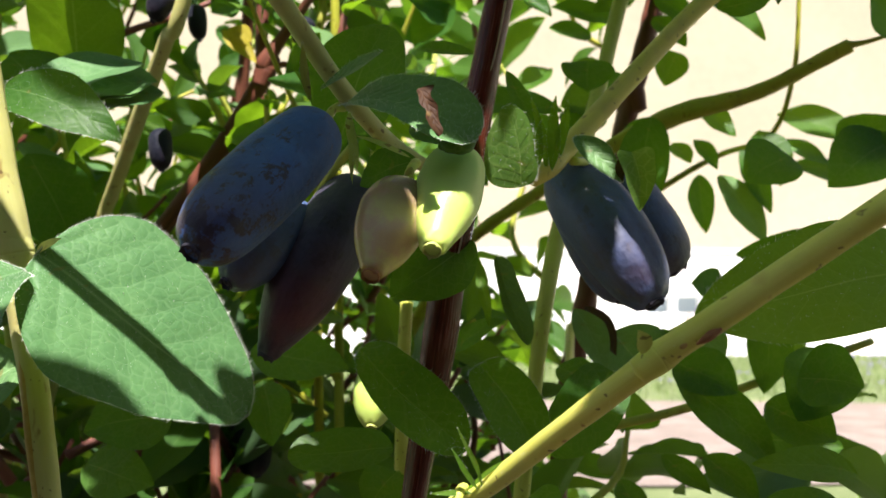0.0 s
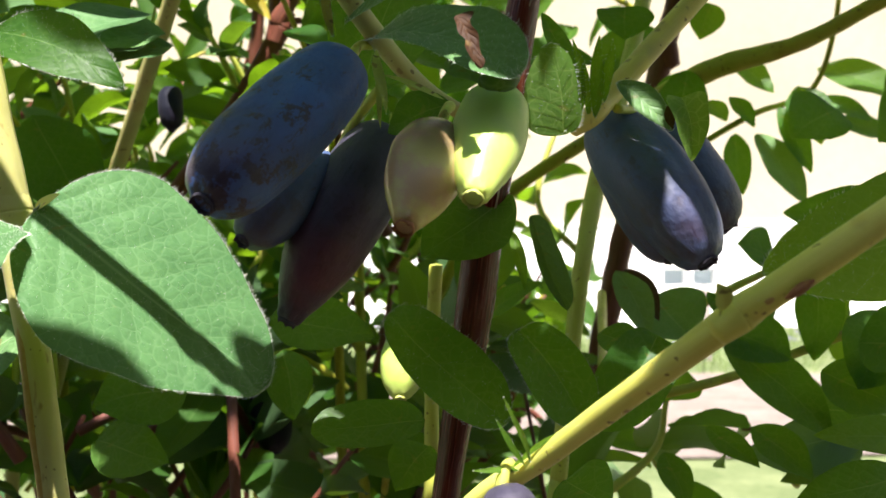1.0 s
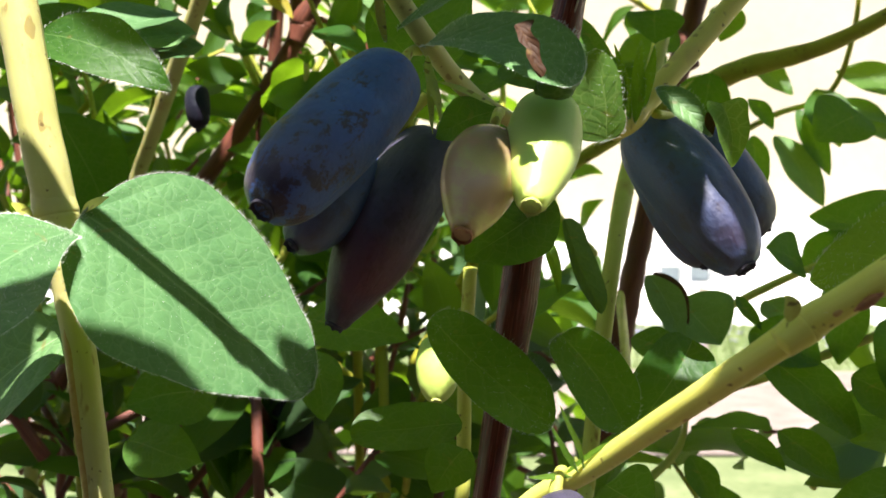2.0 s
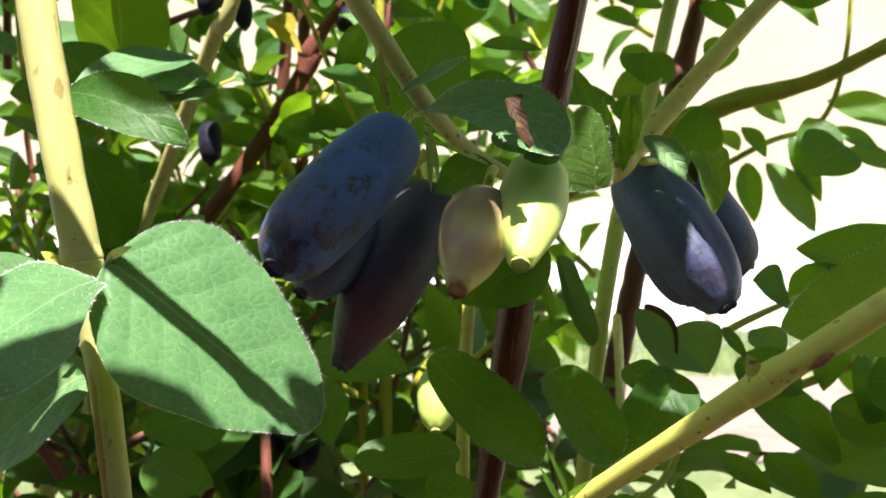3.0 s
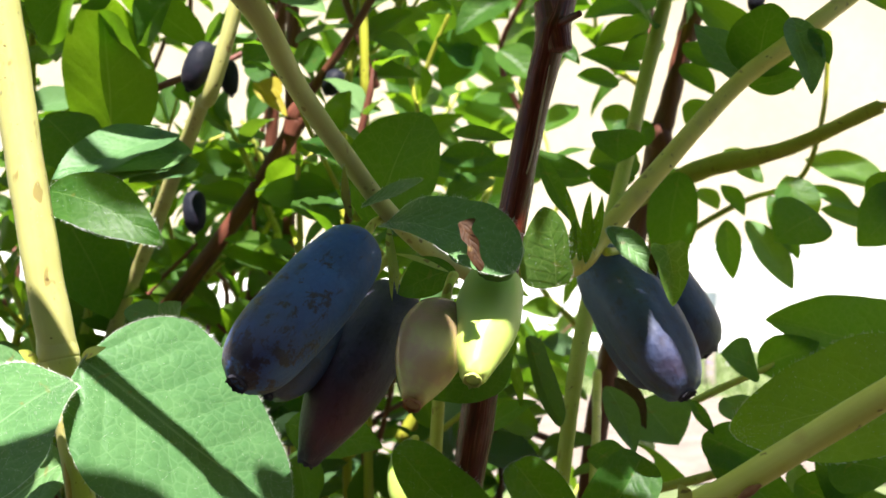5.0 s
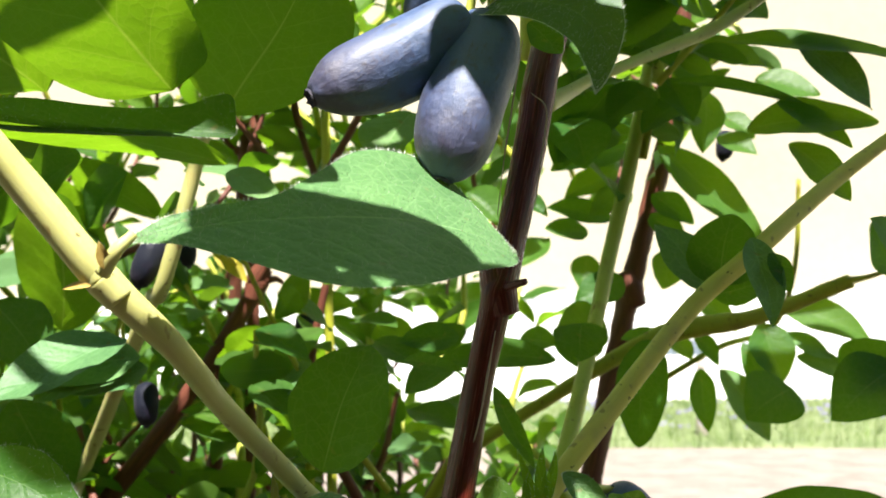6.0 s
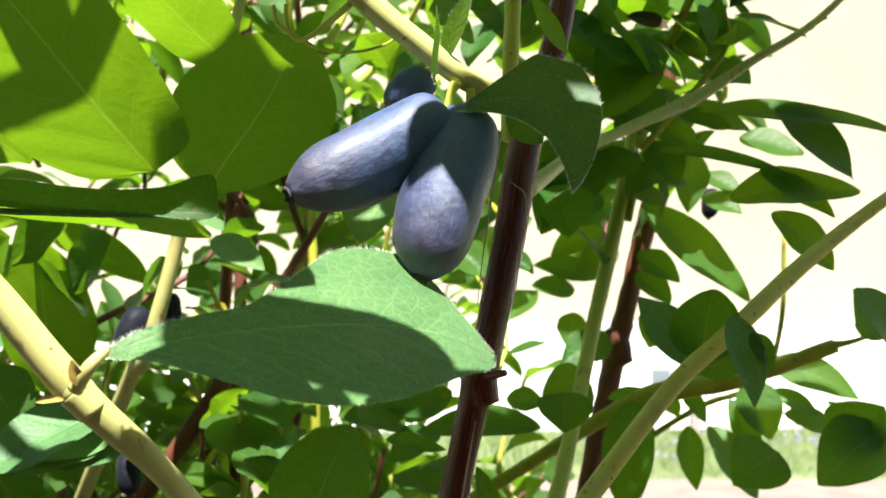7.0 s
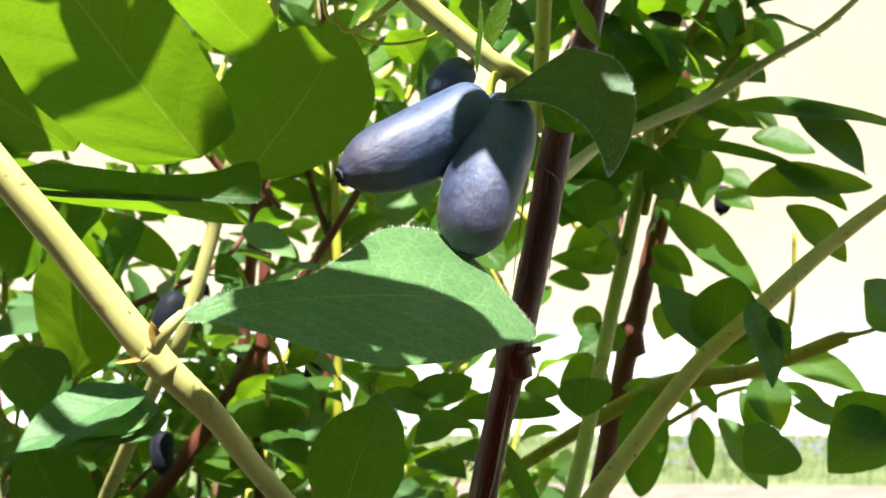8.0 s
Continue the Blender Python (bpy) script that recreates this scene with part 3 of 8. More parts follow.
leaf(front_shoot, (-16.6, 131.0, 824.6), (-18.7, 128.0, 827.8), 1.1, 30, 30, 5, LEAF_YOUNG, name="bract")
leaf(front_shoot, (-12.3, 127.0, 823.1), (3.6, 117.0, 817.0), 12.0, 45, 76, 6, LEAF_DUSTY, fine=True, hairs=260, wave=0.01, outline=((2.6, 4.2, 5.2, 5.7, 5.9, 5.8, 5.2, 4.0, 2.2), (0.9, 1.5, 1.8, 2.2, 3.0, 3.8, 4.0, 3.2, 1.6)))
leaf(front_shoot, (-2.8, 114.5, 822.8), (-0.4, 112.5, 817.1), 2.2, 30, 40, 15, LEAF_DRY, name="leaf", wave=0.10, label="brown dried part of a leaf", outline=((1.2, 1.7, 0.9, 0.6, 0.9, 0.7, 0.6, 0.7, 0.4), (0.3, 0.4, 0.6, 0.9, 0.5, 0.9, 0.7, 0.4, 0.2)))
leaf(front_shoot, (-3.6, 126.0, 820.9), (0.1, 122.0, 817.5), 4.5, 30, 20, 10, LEAF_PALE)
stem(front_shoot, LEAF_NET, [(-0.5, 120.0, 816.9, 0.27), (0.2, 120.0, 817.2, 1.00), (1.5, 119.0, 817.4, 1.46), (2.6, 120.0, 817.4, 1.27), (3.7, 121.0, 817.8, 0.34)], "leaf_tip", 10, label="curled-up young leaf tip")
leaf(front_shoot, (-3.4, 138.0, 817.7), (-11.2, 138.0, 814.3), 6.5, 30, 30, 10, LEAF)
leaf(front_shoot, (4.4, 150.0, 807.4), (-7.6, 147.0, 799.2), 11.6, 30, 30, 10, LEAF, fine=True)
leaf(front_shoot, (11.4, 150.0, 815.3), (9.4, 147.0, 827.0), 8.6, 30, 25, 10, LEAF_NET, fine=True, hairs=50, wave=0.008, outline=((2.0, 4.0, 5.2, 5.6, 5.2, 4.6, 3.2, 2.0, 1.0), (1.5, 2.2, 2.5, 2.2, 2.2, 2.3, 2.2, 1.6, 0.8)))
leaf(front_shoot, (-16.8, 168.0, 825.0), (-9.6, 171.0, 844.8), 16.3, 30, 20, 10, LEAF, fine=True, skew=0.9, blunt=0.55)
leaf(front_shoot, (-12.4, 135.0, 823.1), (-11.3, 128.0, 813.5), 1.0, 30, 30, 5, SHOOT_GREEN, name="bract")
leaf(front_shoot, (-4.2, 132.0, 817.3), (-11.4, 128.0, 819.6), 0.9, 30, 10, 5, SHOOT_GREEN, name="bract")

red_stem = thing("woody_stem", "glossy red-brown woody stem with peeling pale bark strips", "stem", Vector((-7.1, 154.0, 749.7)) * MM)
red_stem_line = [(26.0, 150.0, 921.6, 1.87), (22.7, 150.0, 902.4, 2.04), (17.7, 149.0, 886.1, 2.43), (14.8, 147.0, 871.0, 2.23), (11.4, 145.0, 855.8, 2.20), (10.4, 145.0, 852.7, 2.52), (9.6, 146.0, 848.8, 2.22), (6.9, 148.0, 836.3, 2.17), (1.5, 151.0, 807.1, 2.52), (-0.7, 152.0, 791.9, 2.54), (-4.6, 153.0, 767.5, 1.92), (-7.1, 154.0, 749.7, 1.93)]
stem(red_stem, BARK, red_stem_line, sides=20)
node_ring(red_stem, BARK, (10.5, 145.0, 852.9), (-0.2, 0, 1), 2.4)
stem(red_stem, BARK, [(11.4, 143.0, 852.9, 0.70), (13.8, 140.0, 853.5, 0.46)], "bud_scar", 10)

for strip in ([(14.2, 143.6, 887.5, 0.10), (12.4, 143.4, 877.1, 0.16), (11.4, 143.8, 871.0, 0.12), (10.4, 144.4, 863.0, 0.05)],
              [(15.2, 143.6, 880.0, 0.05), (17.4, 144.2, 877.6, 0.16), (16.4, 144.0, 870.0, 0.12), (15.6, 143.8, 864.0, 0.05)],
              [(9.9, 143.8, 847.0, 0.06), (8.6, 144.8, 840.0, 0.20), (7.4, 146.0, 834.0, 0.16), (5.6, 147.2, 828.0, 0.05)],
              [(4.6, 146.4, 820.0, 0.05), (3.4, 147.6, 812.0, 0.18), (1.9, 149.0, 804.0, 0.14), (0.4, 149.8, 797.0, 0.05)]):
    stem(red_stem, PEEL, strip, "bark_strip", 6, 6, 0.2, "pale strip of peeling bark")

pale_shoot = thing("young_shoot", "slender pale yellow-green shoot with leaves at its middle", "shoot", Vector((13.8, 160.0, 817.6)) * MM)
pale_shoot_line = [(102.3, 205.0, 892.5, 1.12), (77.6, 198.0, 875.6, 1.51), (58.6, 187.0, 861.1, 1.68), (44.6, 181.0, 849.9, 1.67), (22.3, 168.0, 825.8, 1.68), (17.2, 162.0, 820.0, 1.53), (13.8, 160.0, 817.6, 1.33)]
stem(pale_shoot, SHOOT_PALE, pale_shoot_line, sides=18)
leaf(pale_shoot, (52.8, 192.0, 855.3), (54.3, 186.0, 867.6), 13.4, 30, 20, 12, LEAF, fine=True, blunt=0.6)
leaf(pale_shoot, (54.7, 176.0, 862.4), (55.2, 168.0, 847.4), 6.5, 30, 30, 20, LEAF_DUSTY, fine=True)
leaf(pale_shoot, (56.3, 172.0, 859.5), (58.9, 170.0, 852.9), 4.0, 30, 40, 10, LEAF, label="leaf with a small brown dry spot")
leaf(pale_shoot, (51.5, 192.0, 853.6), (43.1, 200.0, 867.3), 9.1, 30, 20, 10, LEAF_DUSTY, fine=True)
leaf(pale_shoot, (51.5, 192.0, 853.3), (62.1, 192.0, 855.8), 7.5, 30, 10, 10, LEAF)
leaf(pale_shoot, (16.9, 160.0, 819.0), (17.2, 156.0, 830.0), 2.0, 30, 20, 10, LEAF_YOUNG, name="bract", hairs=40)
leaf(pale_shoot, (16.1, 160.0, 819.0), (13.4, 156.0, 829.6), 1.5, 30, 20, 10, LEAF_YOUNG, name="bract", hairs=40)
leaf(pale_shoot, (18.3, 160.0, 821.2), (19.0, 156.0, 829.4), 1.6, 30, 20, 10, LEAF_YOUNG, name="bract", hairs=40)
leaf(pale_shoot, (14.7, 160.0, 819.4), (14.9, 156.0, 826.1), 1.4, 30, 20, 10, LEAF_YOUNG, name="bract", hairs=40)
leaf(pale_shoot, (21.0, 165.0, 825.0), (28.4, 162.0, 817.3), 4.5, 20, 30, 15, LEAF_DUSTY, fine=True, hairs=120)
leaf(pale_shoot, (29.7, 162.0, 822.1), (30.1, 158.0, 812.5), 5.2, 40, 80, 22, LEAF_NET, fine=True, wave=0.05, label="crumpled pale leaf with red-brown marks", outline=((2.0, 2.7, 3.0, 2.8, 2.6, 2.2, 1.5, 0.9, 0.4), (1.8, 2.6, 3.0, 3.0, 2.7, 2.2, 1.4, 0.8, 0.3)))
leaf(pale_shoot, (27.3, 160.0, 820.6), (27.8, 159.0, 817.0), 1.5, 30, 20, 5, LEAF_DRY, wave=0.08)

near_shoot = thing("young_shoot", "thick yellow-green shoot with an orange scar, close by", "shoot", Vector((-20.4, 125.0, 744.1)) * MM)
near_shoot_line = [(60.5, 90.0, 822.0, 1.42), (46.8, 93.0, 812.2, 1.40), (33.0, 97.0, 802.4, 1.38), (25.7, 99.0, 797.1, 1.36), (21.0, 101.0, 793.6, 1.38), (14.5, 108.0, 787.3, 1.30), (5.5, 121.0, 777.6, 1.26), (-1.2, 128.0, 771.7, 1.28), (-10.0, 134.0, 760.0, 1.33), (-20.4, 138.0, 740.0, 1.40)]
stem(near_shoot, SHOOT_LIME, near_shoot_line, sides=20)
node_ring(near_shoot, SHOOT_LIME, (21.0, 101.0, 793.6), (4.3, 0.0, 3.0), 1.55)
stem_hairs(near_shoot, near_shoot_line, 140, 11, (0.15, 0.4))
leaf(near_shoot, (4.5, 120.0, 777.6), (1.6, 116.0, 785.0), 0.6, 30, 20, 5, LEAF_YOUNG, name="bract", hairs=10)
leaf(near_shoot, (2.5, 122.0, 776.6), (8.2, 117.0, 781.5), 0.6, 30, 20, 5, LEAF_YOUNG, name="bract", hairs=10)
leaf(near_shoot, (19.5, 99.6, 794.2), (18.6, 98.6, 796.4), 1.8, 30, 60, 10, SHOOT_GREEN, name="bract")
berry((-15.4, 131.0, 821.2), (-27.8, 114.0, 804.4), 5.1, BERRY_RUBBED, "plump ripe blue berry with waxy bloom and rubbed marks", stalk=(-12.9, 134.0, 824.3), lobes=((200, 0.10, 0.5), (100, 0.05, 0.3)), seed=1, bend=0.02, profile=(0.42, 0.68, 0.86, 0.98, 1.0, 0.97, 0.86, 0.62, 0.27))
berry((-18.3, 142.0, 811.2), (-27.9, 133.0, 801.2), 3.9, BERRY, "ripe blue berry hidden behind the plump one", stalk=(-12.3, 140.0, 819.8), seed=2, full=2.5)
berry((-10.8, 143.0, 815.4), (-23.4, 137.0, 791.6), 5.25, BERRY_PURPLE, "purple-blue ripe berry with a reddish end", stalk=(-9.1, 142.0, 817.8), seed=3, profile=(0.35, 0.66, 0.86, 1.0, 1.0, 0.86, 0.60, 0.36, 0.24))
berry((-4.8, 127.0, 812.1), (-8.1, 116.0, 801.9), 4.25, BLUSHING, "half-ripe pinkish tan berry with a brown calyx", stalk=(-3.6, 134.0, 816.8), seed=4, profile=(0.42, 0.72, 0.92, 1.0, 0.96, 0.80, 0.54, 0.34, 0.27), calyx=CALYX_SCAR)
berry((2.0, 130.0, 816.6), (-1.2, 116.0, 804.8), 4.1, UNRIPE, "unripe pale green berry with an open end", stalk=(0.4, 137.0, 817.1), seed=5, bend=0.04, profile=(0.40, 0.70, 0.90, 1.0, 0.98, 0.80, 0.58, 0.42, 0.28), calyx=CALYX_GREEN)
berry((20.0, 175.0, 821.3), (33.4, 163.0, 798.3), 6.47, BERRY, "ripe dark blue grooved berry with a sunlit flank", stalk=(16.5, 160.0, 820.1), lobes=((60, 0.16, 0.45), (170, 0.10, 0.4)), seed=6, full=2.5)
berry((20.2, 180.0, 820.6), (29.6, 170.0, 798.9), 4.86, BERRY, "ripe dark blue berry fused beside another", seed=8, full=2.5)
berry((30.2, 180.0, 820.1), (41.3, 183.0, 804.2), 5.03, BERRY, "ripe blue berry with a blunt rounded end", stalk=(20.8, 165.0, 821.1), seed=7, full=3.0, cut=0.02)
berry((6.2, 131.0, 886.0), (-12.8, 125.0, 875.3), 5.25, BERRY, "sunlit ripe blue berry with a waxy bloom", stalk=(7.5, 131.0, 890.5), seed=9, bend=-0.06, profile=(0.5, 0.74, 0.90, 1.0, 1.0, 0.93, 0.74, 0.46, 0.24))
berry((9.4, 132.0, 887.0), (2.8, 126.0, 865.2), 5.24, BERRY, "ripe blue berry hanging beside the woody stem", stalk=(9.5, 132.0, 890.0), lobes=((80, 0.08, 0.5),), seed=10, bend=0.02, profile=(0.4, 0.66, 0.84, 0.98, 1.0, 0.97, 0.82, 0.50, 0.22))
berry((4.3, 140.0, 894.6), (-1.7, 142.0, 890.0), 2.68, BERRY, "small ripe blue berry behind two others", stalk=(7.0, 135.0, 893.1), seed=11, full=2.5)

upper_shoot = thing("young_shoot", "smooth yellow-green shoot with a hairy leaf above berries", "shoot", Vector((12.9, 134.0, 890.1)) * MM)
upper_shoot_line = [(-13.1, 128.0, 911.4, 1.80), (-3.9, 130.0, 901.5, 1.76), (2.6, 131.0, 896.1, 1.56), (8.8, 132.0, 891.5, 1.43), (12.9, 134.0, 890.1, 1.09)]
stem(upper_shoot, SHOOT, upper_shoot_line, sides=18)
leaf(upper_shoot, (8.6, 129.0, 887.5), (21.3, 122.0, 874.8), 13.0, 32, 36, 6, LEAF_DARK, curve=0.4, fine=True, hairs=520, wave=0.006, label="dark hairy leaf with a drooping tip", outline=((10.2, 9.8, 8.8, 7.6, 6.2, 4.9, 3.6, 2.4, 1.2), (2.6, 4.2, 4.8, 4.8, 4.6, 4.0, 3.0, 1.8, 0.8)))
leaf(upper_shoot, (14.7, 140.0, 888.9), (19.3, 140.0, 884.5), 5.6, 30, 20, 10, LEAF)
stem(upper_shoot, SHOOT_GREEN, [(-5.6, 130.0, 901.3, 0.49), (-9.7, 132.0, 898.6, 0.40), (-13.0, 133.6, 897.4, 0.33), (-14.6, 134.0, 899.2, 0.29), (-14.9, 134.0, 902.4, 0.26)], "tendril", 10)
tendril_line = [(-16.5, 134.0, 902.3, 0.3), (-15.9, 134.0, 899.7, 0.28), (-13.4, 134.0, 898.1, 0.26), (-10.4, 134.0, 896.3, 0.24), (-6.7, 134.0, 895.8, 0.22), (-2.9, 134.0, 896.4, 0.2), (-0.4, 134.0, 897.7, 0.17), (0.5, 134.0, 899.8, 0.12)]
stem(upper_shoot, SHOOT_GREEN, tendril_line, "tendril", 10)
stem_hairs(upper_shoot, tendril_line, 130, 5, (0.3, 0.8))
leaf(upper_shoot, (6.2, 131.0, 893.5), (9.5, 128.0, 902.1), 2.7, 30, 15, 8, LEAF_YOUNG, hairs=60, name="bract")
leaf(upper_shoot, (4.8, 128.0, 889.7), (5.2, 126.0, 899.2), 0.8, 30, 10, 5, LEAF_YOUNG, hairs=40, name="bract")
leaf(upper_shoot, (22.8, 138.0, 896.6), (17.6, 134.0, 903.5), 3.3, 30, 15, 8, LEAF_YOUNG, name="bract")

far_left_shoot = thing("young_shoot", "yellow-green shoot with large leaves the light shines through", "shoot", Vector((-107.3, 275.0, 761.8)) * MM)
far_left_shoot_line = [(-32.8, 205.0, 938.5, 1.12), (-53.4, 212.0, 862.6, 1.64), (-60.7, 222.0, 853.2, 1.72), (-77.9, 245.0, 826.3, 1.76), (-83.6, 252.0, 817.4, 1.74), (-93.5, 262.0, 798.9, 1.81), (-107.3, 275.0, 761.8, 1.82)]
stem(far_left_shoot, SHOOT, far_left_shoot_line)
leaf(far_left_shoot, (-40.7, 165.0, 885.9), (-64.0, 128.0, 915.0), 32.0, 125, 20, 10, LEAF_YOUNG, fine=True, wave=0.008, outline=((7.5, 10.0, 11.0, 11.8, 12.0, 11.5, 10.0, 7.5, 4.0), (11.0, 17.0, 20.5, 21.5, 21.0, 19.0, 16.0, 11.5, 6.0)))
leaf(far_left_shoot, (-35.3, 180.0, 885.6), (-15.8, 152.0, 903.9), 26.3, 125, 20, 8, LEAF_YOUNG, fine=True, skew=0.8, blunt=0.6)
leaf(far_left_shoot, (-33.3, 192.0, 910.4), (-49.4, 165.0, 922.3), 16.8, 125, 20, 8, LEAF_YOUNG, fine=True)
leaf(far_left_shoot, (-30.5, 166.0, 879.0), (-71.6, 160.0, 881.6), 8.0, 25, 15, 10, LEAF, fine=True, hairs=160, wave=0.008, outline=((1.1, 1.2, 1.2, 1.2, 1.2, 1.4, 1.6, 1.4, 0.7), (6.4, 6.4, 4.6, 3.7, 3.6, 3.6, 3.4, 2.7, 1.4)))
leaf_rim = [(-37.5, 163.0, 878.1, 0.15), (-41.9, 162.5, 878.5, 0.42), (-48.0, 162.0, 878.6, 0.55), (-55.6, 161.0, 878.8, 0.55), (-63.4, 160.5, 879.1, 0.5), (-68.4, 160.0, 879.7, 0.3)]
stem(far_left_shoot, LEAF_PALE, leaf_rim, "rolled_margin", 10, label="pale rolled leaf margin")
stem_hairs(far_left_shoot, leaf_rim, 240, 17, (0.3, 0.9))
leaf(far_left_shoot, (-38.2, 195.0, 879.0), (-81.1, 180.0, 882.5), 13.0, 115, 20, 10, LEAF_MID, fine=True)
leaf(far_left_shoot, (-94.6, 262.0, 848.1), (-86.1, 235.0, 883.7), 23.2, 120, 15, 8, LEAF_YOUNG, fine=True, blunt=0.6)
leaf(far_left_shoot, (-67.6, 255.0, 874.7), (-86.6, 235.0, 888.6), 13.6, 120, 20, 10, LEAF_YOUNG)
leaf(far_left_shoot, (-57.8, 207.0, 842.4), (-77.6, 200.0, 837.6), 17.0, 50, 15, 15, LEAF_DUSTY)
leaf(far_left_shoot, (-56.7, 208.0, 840.4), (-68.5, 200.0, 835.4), 11.4, 50, 15, 15, LEAF_DUSTY)
leaf(far_left_shoot, (-60.4, 206.0, 846.1), (-80.3, 190.0, 834.9), 14.9, 50, 15, 15, LEAF_DUSTY, fine=True)
leaf(far_left_shoot, (-61.4, 206.0, 840.6), (-74.1, 195.0, 834.6), 13.1, 50, 15, 15, LEAF_DUSTY)
leaf(far_left_shoot, (-99.9, 235.0, 854.4), (-85.9, 230.0, 839.1), 15.7, 30, 20, 10, LEAF)
leaf(far_left_shoot, (-96.9, 240.0, 832.4), (-85.0, 240.0, 807.1), 18.9, 30, 20, 10, LEAF)
leaf(far_left_shoot, (-52.0, 170.0, 806.5), (-48.2, 165.0, 812.6), 6.7, 30, 20, 10, LEAF_DUSTY)
leaf(far_left_shoot, (-69.1, 200.0, 810.3), (-57.7, 195.0, 808.2), 5.9, 30, 20, 10, LEAF_PALE)

red_branch = thing("woody_stem", "dull red-brown forked branch inside the bush", "branch", Vector((-116.2, 292.0, 766.7)) * MM)
red_branch_line = [(-116.2, 292.0, 766.7, 2.86), (-98.4, 290.0, 792.2, 2.68), (-72.1, 285.0, 825.3, 2.48), (-57.6, 282.0, 845.3, 2.30), (-48.2, 279.0, 860.2, 2.43), (-48.5, 278.0, 861.9, 2.61), (-42.9, 276.0, 869.7, 1.53), (-34.7, 272.0, 879.7, 1.20), (-25.3, 268.0, 894.0, 1.04), (-17.7, 265.0, 906.7, 0.88)]
stem(red_branch, BARK_FAR, red_branch_line)
node_ring(red_branch, BARK_FAR, (-48.4, 279.0, 860.4), (0.4, 0, 1), 2.9)
stem(red_branch, BARK_FAR, [(-48.4, 279.0, 860.4, 1.08), (-43.4, 277.0, 861.6, 0.92), (-40.7, 276.0, 860.2, 0.38)], "twig", 10)

dark_branch = thing("woody_stem", "dark brown branch in the shade of the bush", "branch", Vector((-72.5, 320.0, 782.5)) * MM)
dark_branch_line = [(-72.5, 320.0, 782.5, 2.12), (-67.1, 318.0, 816.1, 2.28), (-63.3, 315.0, 844.0, 2.09), (-60.0, 310.0, 872.9, 1.88), (-56.9, 305.0, 909.5, 1.68)]
stem(dark_branch, BARK_FAR, dark_branch_line)

brown_stem = thing("woody_stem", "dark red-brown woody stem with knots", "stem", Vector((33.7, 308.0, 739.5)) * MM)
brown_stem_line = [(74.2, 300.0, 949.8, 2.65), (68.4, 303.0, 906.6, 2.85), (61.3, 306.0, 878.3, 3.04), (56.5, 308.0, 858.1, 3.41), (52.2, 308.0, 841.0, 2.89), (43.2, 308.0, 799.6, 3.54), (38.9, 308.0, 779.5, 3.38), (33.7, 308.0, 739.5, 3.21)]
stem(brown_stem, BARK_FAR, brown_stem_line, rough=0.08)
node_ring(brown_stem, BARK_FAR, (56.9, 307.0, 859.3), (-0.25, 0, 1), 3.4)

green_shoot = thing("young_shoot", "slim yellow-green upright shoot with a swollen leaf base", "shoot", Vector((14.7, 198.0, 758.5)) * MM)
green_shoot_line = [(55.8, 262.0, 918.9, 1.60), (49.2, 255.0, 891.8, 1.84), (41.3, 246.0, 864.5, 1.77), (33.1, 232.0, 837.6, 1.80), (22.5, 208.0, 808.5, 1.73), (17.1, 200.0, 777.7, 1.55), (14.7, 198.0, 758.5, 1.54)]
stem(green_shoot, SHOOT_GREEN, green_shoot_line)

olive_twig = thing("young_shoot", "olive-brown twig with a broken end", "twig", Vector((7.0, 285.0, 814.4)) * MM)
olive_twig_line = [(95.6, 240.0, 858.0, 1.70), (79.1, 256.0, 850.4, 2.09), (61.9, 270.0, 846.8, 2.65), (48.7, 275.0, 840.9, 2.10), (20.6, 280.0, 823.8, 1.83), (7.0, 285.0, 814.4, 1.71)]
stem(olive_twig, SHOOT_OLIVE, olive_twig_line, rough=0.07)
stem(olive_twig, SHOOT_OLIVE, [(94.3, 240.0, 858.0, 1.05), (99.6, 240.0, 858.9, 0.59), (106.2, 240.0, 861.0, 0.46)], "twig", 10)
leaf(olive_twig, (107.1, 240.0, 859.5), (100.1, 238.0, 871.1), 13.2, 30, 20, 10, LEAF)
leaf(olive_twig, (42.6, 262.0, 847.9), (29.5, 258.0, 846.7), 14.7, 30, 20, 20, LEAF_YOUNG)
leaf(olive_twig, (35.2, 260.0, 845.9), (34.6, 256.0, 837.9), 12.5, 30, 20, 20, LEAF)

hanging_twig = thing("twig", "thin grey-brown twig with narrow hanging leaves", "twig", Vector((58.2, 318.0, 825.9)) * MM)
hanging_twig_line = [(58.2, 318.0, 825.9, 0.88), (73.5, 316.0, 836.0, 0.96), (85.4, 315.0, 842.4, 0.87), (100.0, 312.0, 848.3, 0.78), (104.7, 305.0, 866.3, 0.76), (104.9, 300.0, 890.6, 0.66)]
stem(hanging_twig, SHOOT_OLIVE, hanging_twig_line)
leaf(hanging_twig, (101.6, 312.0, 854.4), (127.0, 306.0, 843.1), 12.2, 30, 25, 12, LEAF_MID)
leaf(hanging_twig, (96.5, 312.0, 849.3), (100.5, 306.0, 831.5), 14.1, 35, 25, 12, LEAF_MID)
leaf(hanging_twig, (90.5, 312.0, 843.4), (97.7, 306.0, 823.6), 8.6, 25, 25, 12, LEAF)
leaf(hanging_twig, (102.6, 312.0, 845.7), (115.1, 306.0, 838.1), 6.7, 30, 25, 12, LEAF_PALE)
leaf(hanging_twig, (106.4, 312.0, 839.1), (121.2, 306.0, 832.8), 7.9, 30, 25, 12, LEAF_PALE)
leaf(hanging_twig, (77.7, 312.0, 835.8), (78.2, 306.0, 817.5), 8.3, 25, 25, 12, LEAF)
